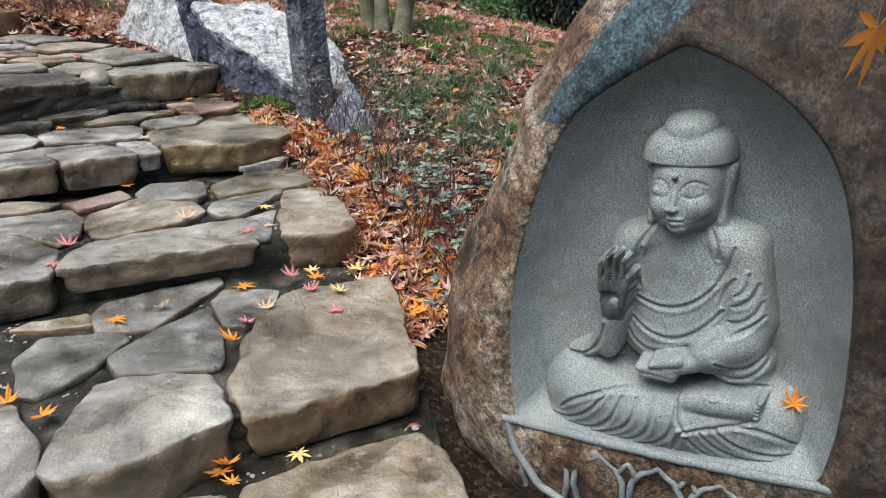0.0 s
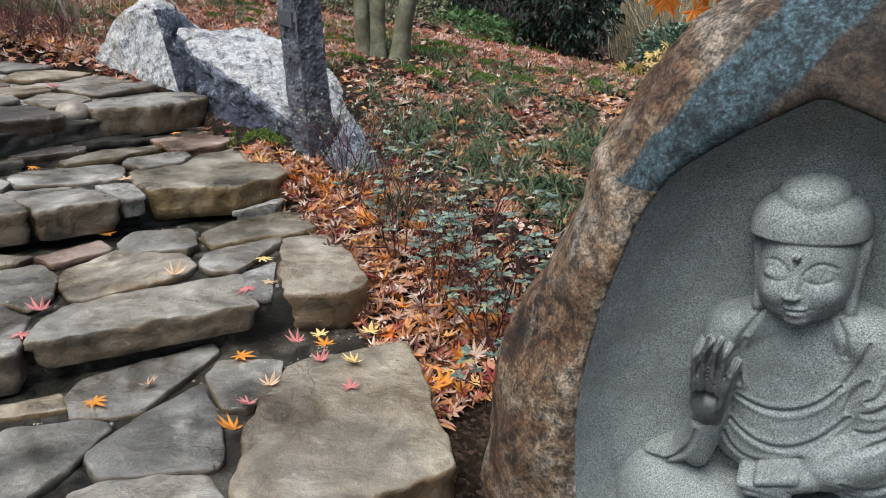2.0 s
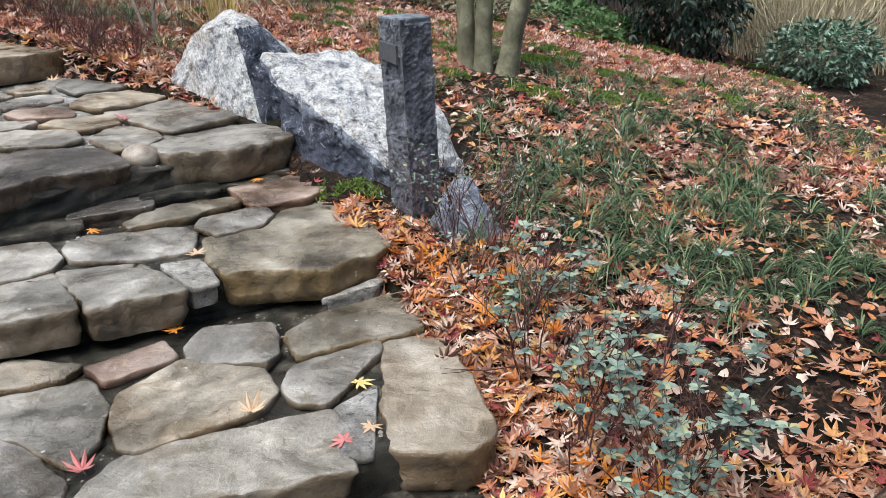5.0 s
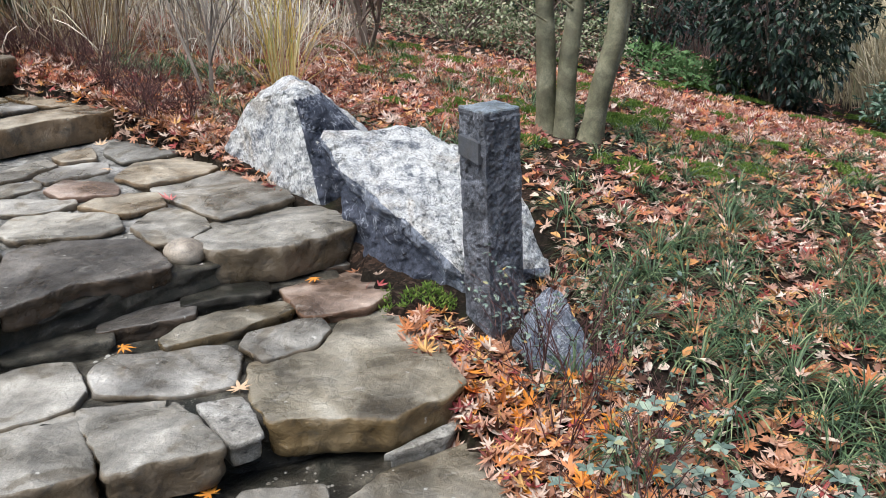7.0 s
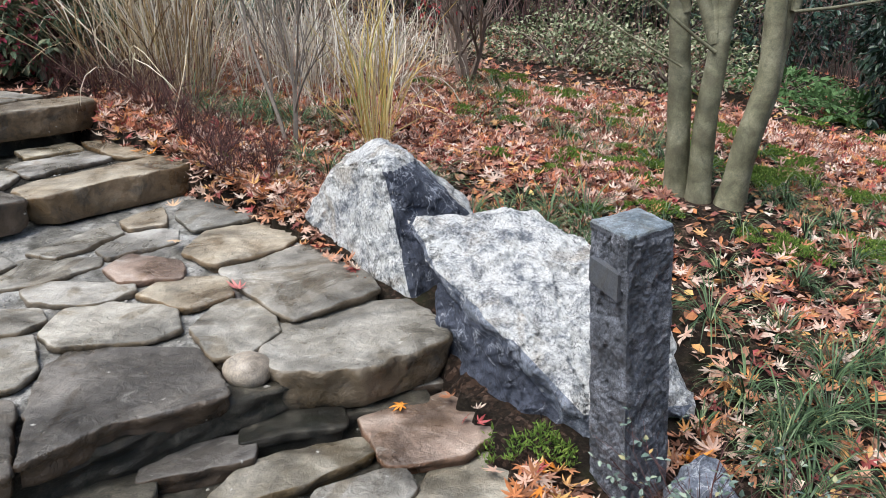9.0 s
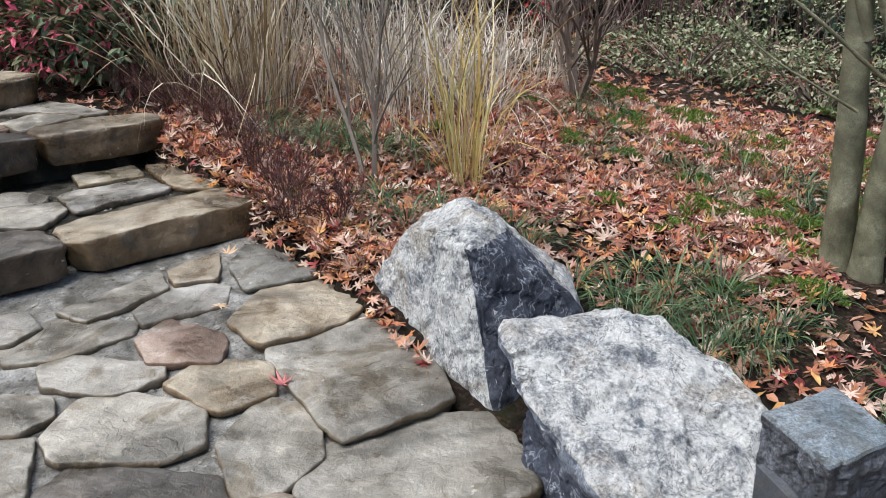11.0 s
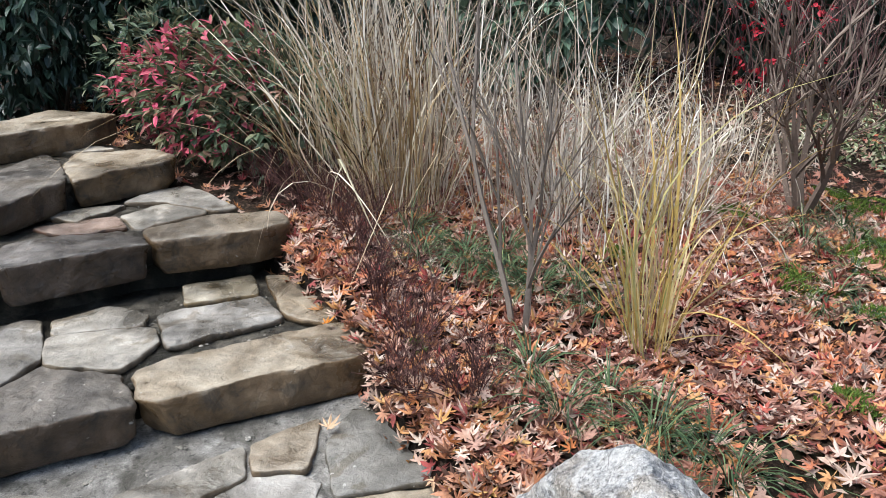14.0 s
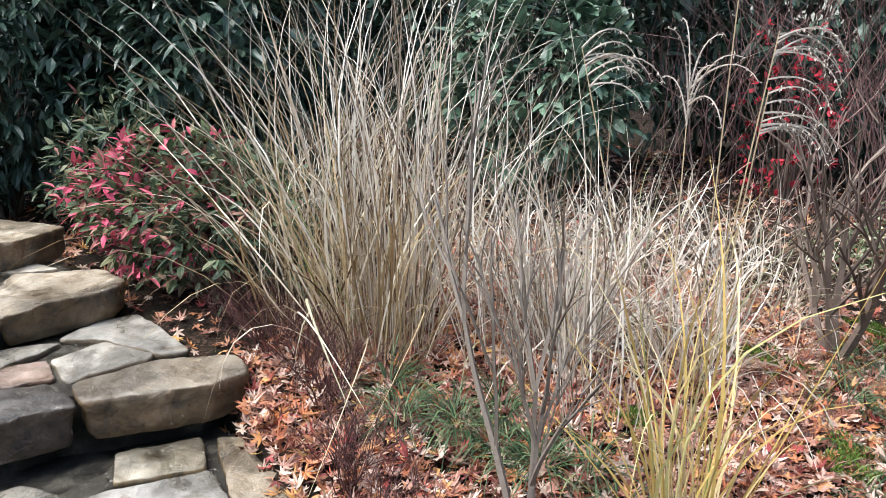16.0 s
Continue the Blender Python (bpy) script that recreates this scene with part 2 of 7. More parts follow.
def veined_mat(name, base, patch, crevice_shade, vein, cover, veins, grain=0.5, stain=(0.3, 0.25, 0.18), stained=0.0):
    """Broken limestone: cloudy patches, crisp crevices with their shadow painted in, thin veins and a sugary grain."""
    m, nd, ln, bs = nodes_of(name)
    co = nd.new("ShaderNodeNewGeometry").outputs["Position"]
    tilt = nd.new("ShaderNodeMapping")
    tilt.inputs["Rotation"].default_value = (0.5, 0.35, 0.6)
    tilt.inputs["Scale"].default_value = (1.0, 1.0, 0.4)
    ln.new(co, tilt.inputs["Vector"])
    cloud = ramp_of(nd, [(0.47 - cover, patch), (0.47, tuple((p + q) / 2 for p, q in zip(patch, base))), (0.47 + cover, base)])
    ln.new(noise_of(nd, ln, co, 12, 12, 0.8, 0.15), cloud.inputs[0])
    c = cloud.outputs[0]
    st = ramp_of(nd, [(0.52, (0, 0, 0)), (0.64, (stained,) * 3)])
    ln.new(noise_of(nd, ln, co, 4.2, 8, 0.7, 0.8), st.inputs[0])
    c = mix_of(nd, ln, "MIX", st.outputs[0], c, stain)
    ridge = noise_of(nd, ln, tilt.outputs[0], 11, 10, 0.62, 1.2)
    # thin dark lines paint the shadow that cracks would hold
    cv = ramp_of(nd, [(0.484, (0, 0, 0)), (0.497, (0.8,) * 3), (0.503, (0.8,) * 3), (0.516, (0, 0, 0))])
    ln.new(ridge, cv.inputs[0])
    gate = ramp_of(nd, [(0.46, (0, 0, 0)), (0.56, (1.0,) * 3)])
    ln.new(noise_of(nd, ln, co, 6, 4, 0.6), gate.inputs[0])
    c = mix_of(nd, ln, "MIX", mix_of(nd, ln, "MULTIPLY", 1.0, cv.outputs[0], gate.outputs[0]), c, crevice_shade)
    for scale, width, lo in ((4.5, 0.008, 0.5), (13, 0.02, 0.52)):
        vn = ramp_of(nd, [(0.5 - width, (0, 0, 0)), (0.5, (veins,) * 3), (0.5 + width, (0, 0, 0))])
        ln.new(noise_of(nd, ln, co, scale, 9, 0.62, 0.8), vn.inputs[0])
        only = ramp_of(nd, [(lo - 0.05, (0, 0, 0)), (lo + 0.05, (1.0,) * 3)])
        ln.new(noise_of(nd, ln, co, 5.5 + scale * 0.2, 4, 0.6), only.inputs[0])
        c = mix_of(nd, ln, "MIX", mix_of(nd, ln, "MULTIPLY", 1.0, vn.outputs[0], only.outputs[0]), c, vein)
    gr = ramp_of(nd, [(0.36, (0.1,) * 3), (0.48, (0.46,) * 3), (0.54, (0.56,) * 3), (0.66, (0.88,) * 3)])
    fine = noise_of(nd, ln, co, 95, 8, 0.78)
    ln.new(fine, gr.inputs[0])
    c = mix_of(nd, ln, "OVERLAY", grain, c, gr.outputs[0])
    ln.new(c, bs.inputs["Base Color"])
    bs.inputs["Roughness"].default_value = 0.7
    bs.inputs["Specular IOR Level"].default_value = 0.3
    prev = None
    for h, strength, dist in ((ridge, 0.7, 0.05), (noise_of(nd, ln, co, 22, 10, 0.75, 0.2), 1.0, 0.03), (fine, 0.7, 0.008)):
        b = nd.new("ShaderNodeBump")
        b.inputs["Strength"].default_value, b.inputs["Distance"].default_value = strength, dist
        ln.new(h, b.inputs["Height"])
        if prev:
            ln.new(prev, b.inputs["Normal"])
        prev = b.outputs[0]
    ln.new(prev, bs.inputs["Normal"])
    return m


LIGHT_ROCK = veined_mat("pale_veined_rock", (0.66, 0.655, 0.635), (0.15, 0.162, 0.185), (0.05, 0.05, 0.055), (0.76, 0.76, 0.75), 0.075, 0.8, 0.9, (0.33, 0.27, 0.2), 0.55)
# own colour of the small rock; painted shade on the slab's steep sides
BLUE_OR_SHADED_ROCK = veined_mat("blue_grey_or_shaded_rock", (0.26, 0.285, 0.34), (0.07, 0.082, 0.115), (0.03, 0.034, 0.045), (0.62, 0.64, 0.68), 0.09, 0.8, 0.7)
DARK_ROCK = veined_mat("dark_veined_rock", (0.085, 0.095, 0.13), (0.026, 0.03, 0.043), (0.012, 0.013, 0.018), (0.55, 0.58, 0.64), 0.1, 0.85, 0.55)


def boulder_mat():
    """Rusty weathered skin over blue-grey stone, bare where the skin was struck off."""
    m, nd, ln, bs = nodes_of("rusty_boulder")
    co = nd.new("ShaderNodeTexCoord").outputs["Object"]
    r1 = ramp_of(nd, [(0.36, (0.04, 0.022, 0.013)), (0.43, (0.14, 0.07, 0.033)), (0.5, (0.25, 0.165, 0.095)), (0.58, (0.38, 0.31, 0.235))])
    ln.new(noise_of(nd, ln, co, 4.5, 8, 0.68, 0.9), r1.inputs[0])
    r2 = ramp_of(nd, [(0.54, (0, 0, 0)), (0.62, (0.55,) * 3)])
    ln.new(noise_of(nd, ln, co, 9, 8, 0.7, 0.6), r2.inputs[0])
    c = mix_of(nd, ln, "MIX", r2.outputs[0], r1.outputs[0], (0.24, 0.215, 0.18))
    # iron stain growing to the upper right, darkened further for lens falloff
    iron = nd.new("ShaderNodeVectorMath")
    iron.operation = "DOT_PRODUCT"
    iron.inputs[1].default_value = (0.8, -0.46, 0.38)
    ln.new(co, iron.inputs[0])
    wob = nd.new("ShaderNodeMath")
    wob.operation = "MULTIPLY_ADD"
    wob.inputs[1].default_value = 0.7
    ln.new(noise_of(nd, ln, co, 6, 8, 0.7, 0.6), wob.inputs[0])
    ln.new(iron.outputs["Value"], wob.inputs[2])
    rust_and_falloff = ramp_of(nd, [(0.62, (0, 0, 0)), (0.8, (0.82,) * 3)])
    ln.new(wob.outputs[0], rust_and_falloff.inputs[0])
    deep = ramp_of(nd, [(0.4, (0.006, 0.004, 0.003)), (0.5, (0.017, 0.009, 0.005)), (0.6, (0.05, 0.023, 0.01)), (0.68, (0.11, 0.058, 0.028))])
    ln.new(noise_of(nd, ln, co, 16, 9, 0.75, 0.3), deep.inputs[0])
    c = mix_of(nd, ln, "MIX", rust_and_falloff.outputs[0], c, deep.outputs[0])
    across = nd.new("ShaderNodeVectorMath")
    across.operation = "DOT_PRODUCT"
    across.inputs[1].default_value = (-0.6876, 0.397, 0.607)
    ln.new(co, across.inputs[0])
    off = nd.new("ShaderNodeMath")
    off.operation = "SUBTRACT"
    off.inputs[1].default_value = 0.85
    ln.new(across.outputs["Value"], off.inputs[0])
    size = nd.new("ShaderNodeMath")
    size.operation = "ABSOLUTE"
    ln.new(off.outputs[0], size.inputs[0])
    add = nd.new("ShaderNodeMath")
    add.operation = "MULTIPLY_ADD"
    add.inputs[1].default_value = 0.08
    ln.new(noise_of(nd, ln, co, 9, 7, 0.65), add.inputs[0])
    ln.new(size.outputs[0], add.inputs[2])
    low = nd.new("ShaderNodeSeparateXYZ")
    ln.new(co, low.inputs[0])
    floor_z = nd.new("ShaderNodeMath")
    floor_z.operation = "LESS_THAN"
    floor_z.inputs[1].default_value = 1.04
    ln.new(low.outputs["Z"], floor_z.inputs[0])
    both = nd.new("ShaderNodeMath")
    both.operation = "ADD"
    ln.new(add.outputs[0], both.inputs[0])
    ln.new(floor_z.outputs[0], both.inputs[1])
    mask = ramp_of(nd, [(0.088, (1, 1, 1)), (0.096, (0, 0, 0))])
    ln.new(both.outputs[0], mask.inputs[0])
    blue = ramp_of(nd, [(0.36, (0.016, 0.036, 0.045)), (0.62, (0.105, 0.165, 0.185))])
    ln.new(noise_of(nd, ln, co, 120, 5, 0.75), blue.inputs[0])
    c = mix_of(nd, ln, "MIX", mask.outputs[0], c, blue.outputs[0])
    sp2 = ramp_of(nd, [(0.4, (0.08,) * 3), (0.48, (0.46,) * 3), (0.58, (0.9,) * 3)])
    ln.new(noise_of(nd, ln, co, 38, 9, 0.75, 0.3), sp2.inputs[0])
    c = mix_of(nd, ln, "OVERLAY", 0.9, c, sp2.outputs[0])
    gr = ramp_of(nd, [(0.38, (0.14,) * 3), (0.5, (0.48,) * 3), (0.62, (0.86,) * 3)])
    fine = noise_of(nd, ln, co, 140, 5, 0.75)
    ln.new(fine, gr.inputs[0])
    c = mix_of(nd, ln, "OVERLAY", 0.9, c, gr.outputs[0])
    ln.new(c, bs.inputs["Base Color"])
    bs.inputs["Roughness"].default_value = 0.62
    b1, b2 = nd.new("ShaderNodeBump"), nd.new("ShaderNodeBump")
    b1.inputs["Strength"].default_value, b1.inputs["Distance"].default_value = 1.0, 0.045
    b2.inputs["Strength"].default_value, b2.inputs["Distance"].default_value = 0.7, 0.008
    ln.new(noise_of(nd, ln, co, 14, 12, 0.78, 0.4), b1.inputs["Height"])
    ln.new(fine, b2.inputs["Height"])
    ln.new(b1.outputs[0], b2.inputs["Normal"])
    ln.new(b2.outputs[0], bs.inputs["Normal"])
    return m


BOULDER = boulder_mat()


def soil_mat():
    m, nd, ln, bs = nodes_of("soil")
    co = nd.new("ShaderNodeNewGeometry").outputs["Position"]
    r = ramp_of(nd, [(0.35, (0.006, 0.0045, 0.003)), (0.55, (0.02, 0.015, 0.01)), (0.7, (0.05, 0.038, 0.026))])
    ln.new(noise_of(nd, ln, co, 40, 8, 0.75), r.inputs[0])
    g = ramp_of(nd, [(0.55, (0, 0, 0)), (0.68, (0.6,) * 3)])
    ln.new(noise_of(nd, ln, co, 2.2, 5, 0.6), g.inputs[0])
    c = mix_of(nd, ln, "MIX", g.outputs[0], r.outputs[0], (0.035, 0.04, 0.014))
    cell = nd.new("ShaderNodeTexVoronoi")
    cell.inputs["Scale"].default_value = 75
    ln.new(co, cell.inputs["Vector"])
    pick = nd.new("ShaderNodeSeparateXYZ")
    ln.new(cell.outputs["Color"], pick.inputs[0])
    mould = ramp_of(nd, [(0.0, (0.012, 0.008, 0.006)), (0.5, (0.035, 0.02, 0.013)), (0.8, (0.085, 0.05, 0.034)), (1.0, (0.15, 0.1, 0.075))])
    ln.new(pick.outputs[0], mould.inputs[0])
    cover = ramp_of(nd, [(0.44, (0, 0, 0)), (0.56, (0.85,) * 3)])
    ln.new(noise_of(nd, ln, co, 4.5, 8, 0.7), cover.inputs[0])
    c = mix_of(nd, ln, "MIX", cover.outputs[0], c, mould.outputs[0])
    ln.new(c, bs.inputs["Base Color"])
    bs.inputs["Roughness"].default_value = 0.95
    bs.inputs["Specular IOR Level"].default_value = 0.15
    b = nd.new("ShaderNodeBump")
    b.inputs["Strength"].default_value, b.inputs["Distance"].default_value = 1.0, 0.03
    ln.new(noise_of(nd, ln, co, 60, 8, 0.75), b.inputs["Height"])
    ln.new(b.outputs[0], bs.inputs["Normal"])
    return m


SOIL = soil_mat()


def leaf_mat(name, stops, rough=0.55, through_light=0.25, fleck=0.3, spec=0.22):
    """Leaves, blades and twigs: each its own tone, with fine flecks."""
    m, nd, ln, bs = nodes_of(name)
    isl = nd.new("ShaderNodeNewGeometry").outputs["Random Per Island"]
    r = ramp_of(nd, stops)
    ln.new(isl, r.inputs[0])
    co = nd.new("ShaderNodeNewGeometry").outputs["Position"]
    f = ramp_of(nd, [(0.3, (0.3,) * 3), (0.7, (0.7,) * 3)])
    ln.new(noise_of(nd, ln, co, 55, 4, 0.65), f.inputs[0])
    c = mix_of(nd, ln, "OVERLAY", fleck, r.outputs[0], f.outputs[0])
    ln.new(c, bs.inputs["Base Color"])
    bs.inputs["Roughness"].default_value = rough
    bs.inputs["Specular IOR Level"].default_value = spec
    if through_light:
        tr = nd.new("ShaderNodeBsdfTranslucent")
        ln.new(c, tr.inputs["Color"])
        mx = nd.new("ShaderNodeMixShader")
        mx.inputs[0].default_value = through_light
        ln.new(bs.outputs[0], mx.inputs[1])
        ln.new(tr.outputs[0], mx.inputs[2])
        ln.new(mx.outputs[0], nd["Material Output"].inputs["Surface"])
    return m


LITTER = leaf_mat("fallen_leaves", [(0.0, (0.08, 0.04, 0.028)), (0.12, (0.28, 0.12, 0.06)), (0.26, (0.44, 0.21, 0.12)), (0.42, (0.52, 0.35, 0.27)), (0.54, (0.66, 0.54, 0.44)), (0.64, (0.22, 0.115, 0.08)), (0.76, (0.54, 0.21, 0.08)), (0.84, (0.6, 0.38, 0.14)), (0.91, (0.34, 0.07, 0.07)), (1.0, (0.1, 0.055, 0.04))], 0.5, 0.2, 0.6)
ROSY_LITTER = leaf_mat("rosy_fallen_leaves", [(0.0, (0.075, 0.036, 0.028)), (0.14, (0.23, 0.1, 0.07)), (0.3, (0.38, 0.19, 0.14)), (0.45, (0.53, 0.35, 0.28)), (0.56, (0.68, 0.56, 0.47)), (0.66, (0.2, 0.095, 0.07)), (0.78, (0.5, 0.18, 0.09)), (0.86, (0.56, 0.33, 0.14)), (0.93, (0.36, 0.07, 0.065)), (1.0, (0.09, 0.05, 0.04))], 0.5, 0.2, 0.6)
ORANGE_LEAF = leaf_mat("orange_leaf", [(0.0, (0.62, 0.2, 0.03)), (0.5, (0.7, 0.3, 0.05)), (1.0, (0.6, 0.13, 0.03))], 0.5, 0.3, 0.4)
YELLOW_LEAF = leaf_mat("yellow_leaf", [(0.0, (0.7, 0.5, 0.16)), (1.0, (0.76, 0.6, 0.28))], 0.5, 0.3, 0.4)
RED_LEAF = leaf_mat("red_leaf", [(0.0, (0.5, 0.14, 0.13)), (1.0, (0.6, 0.26, 0.24))], 0.5, 0.3, 0.4)
SCARLET_LEAF = leaf_mat("scarlet_leaf", [(0.0, (0.45, 0.03, 0.05)), (1.0, (0.6, 0.07, 0.1))], 0.5, 0.3, 0.3)
TAN_LEAF = leaf_mat("tan_leaf", [(0.0, (0.55, 0.33, 0.2)), (1.0, (0.66, 0.5, 0.33))], 0.5, 0.3, 0.4)
LIRIOPE = leaf_mat("dark_grass", [(0.0, (0.02, 0.036, 0.018)), (0.5, (0.05, 0.085, 0.04)), (0.88, (0.11, 0.165, 0.075)), (1.0, (0.26, 0.28, 0.14))], 0.45, 0.15)
MOSS = leaf_mat("moss", [(0.0, (0.05, 0.09, 0.016)), (0.6, (0.1, 0.165, 0.028)), (1.0, (0.19, 0.25, 0.05))], 0.9, 0.1)
STRAW = leaf_mat("dry_straw", [(0.0, (0.05, 0.03, 0.016)), (0.15, (0.2, 0.13, 0.065)), (0.35, (0.36, 0.265, 0.145)), (0.65, (0.56, 0.455, 0.3)), (0.9, (0.82, 0.74, 0.6)), (1.0, (0.2, 0.22, 0.06))], 0.5, 0.25)
PALE_STRAW = leaf_mat("bleached_straw", [(0.0, (0.1, 0.072, 0.05)), (0.15, (0.25, 0.19, 0.135)), (0.35, (0.46, 0.385, 0.3)), (0.6, (0.68, 0.615, 0.52)), (0.9, (0.86, 0.82, 0.74)), (1.0, (0.24, 0.26, 0.12))], 0.5, 0.3)
YELLOW_GRASS = leaf_mat("yellow_grass", [(0.0, (0.4, 0.28, 0.09)), (0.4, (0.58, 0.43, 0.15)), (0.7, (0.66, 0.57, 0.37)), (0.85, (0.5, 0.46, 0.2)), (1.0, (0.18, 0.25, 0.07))], 0.5, 0.2)
PLUME = leaf_mat("silver_plume", [(0.0, (0.42, 0.37, 0.32)), (1.0, (0.6, 0.55, 0.48))], 0.8, 0.3)
TWIG = leaf_mat("bare_twig", [(0.0, (0.07, 0.05, 0.04)), (0.6, (0.14, 0.105, 0.085)), (1.0, (0.22, 0.175, 0.14))], 0.7, 0.0, 0.4)
GREY_TWIG = leaf_mat("grey_twig", [(0.0, (0.11, 0.09, 0.074)), (1.0, (0.25, 0.212, 0.178))], 0.7, 0.0, 0.4)
RED_TWIG = leaf_mat("red_twig", [(0.0, (0.03, 0.014, 0.013)), (0.6, (0.075, 0.032, 0.03)), (1.0, (0.14, 0.075, 0.065))], 0.7, 0.0, 0.4)
THICKET_TWIG = leaf_mat("thicket_twig", [(0.0, (0.06, 0.032, 0.03)), (0.6, (0.14, 0.08, 0.074)), (1.0, (0.26, 0.17, 0.15))], 0.7, 0.0, 0.4)
BLUE_LEAF = leaf_mat("blue_green_leaf", [(0.0, (0.07, 0.105, 0.085)), (0.5, (0.15, 0.2, 0.165)), (0.8, (0.27, 0.33, 0.25)), (0.92, (0.32, 0.27, 0.1)), (1.0, (0.38, 0.16, 0.07))], 0.5, 0.15, 0.3)
EVERGREEN = leaf_mat("evergreen_leaf", [(0.0, (0.014, 0.034, 0.024)), (0.6, (0.035, 0.07, 0.048)), (1.0, (0.075, 0.12, 0.08))], 0.35, 0.05, 0.2, 0.5)
DARK_EVERGREEN = leaf_mat("dark_evergreen_leaf", [(0.0, (0.008, 0.018, 0.012)), (0.6, (0.018, 0.036, 0.022)), (1.0, (0.045, 0.07, 0.042))], 0.4, 0.05, 0.2, 0.4)
BROAD_LEAF = leaf_mat("broad_leaf", [(0.0, (0.045, 0.085, 0.055)), (0.6, (0.09, 0.155, 0.1)), (1.0, (0.15, 0.23, 0.16))], 0.35, 0.1, 0.2, 0.5)
NANDINA_LEAF = leaf_mat("nandina_leaf", [(0.0, (0.05, 0.075, 0.035)), (0.42, (0.13, 0.16, 0.08)), (0.54, (0.26, 0.2, 0.12)), (0.66, (0.42, 0.1, 0.13)), (0.85, (0.54, 0.08, 0.15)), (1.0, (0.6, 0.16, 0.2))], 0.45, 0.2, 0.3)
NANDINA_GREEN = leaf_mat("nandina_green_leaf", [(0.0, (0.04, 0.065, 0.04)), (0.6, (0.1, 0.14, 0.085)), (0.9, (0.19, 0.2, 0.12)), (1.0, (0.36, 0.12, 0.12))], 0.45, 0.15, 0.3)
FERN_LEAF = leaf_mat("fresh_leaf", [(0.0, (0.05, 0.1, 0.035)), (1.0, (0.12, 0.21, 0.08))], 0.5, 0.25, 0.3)
PIED_LEAF = leaf_mat("variegated_leaf", [(0.0, (0.05, 0.075, 0.03)), (0.5, (0.15, 0.18, 0.09)), (0.8, (0.4, 0.41, 0.28)), (1.0, (0.24, 0.14, 0.1))], 0.5, 0.15, 0.3)
REED = leaf_mat("far_reed", [(0.0, (0.3, 0.26, 0.16)), (0.6, (0.52, 0.45, 0.31)), (0.9, (0.66, 0.57, 0.42)), (1.0, (0.2, 0.25, 0.12))], 0.6, 0.2)
BARK = stone_mat("olive_bark", (0.06, 0.058, 0.032), (0.125, 0.12, 0.072), (0.215, 0.207, 0.14), 8, 0.3, 0.8, 0.25, (0.08, 0.068, 0.04), 0.5, 0.4)

# ---------------------------------------------------------------- mesh builders


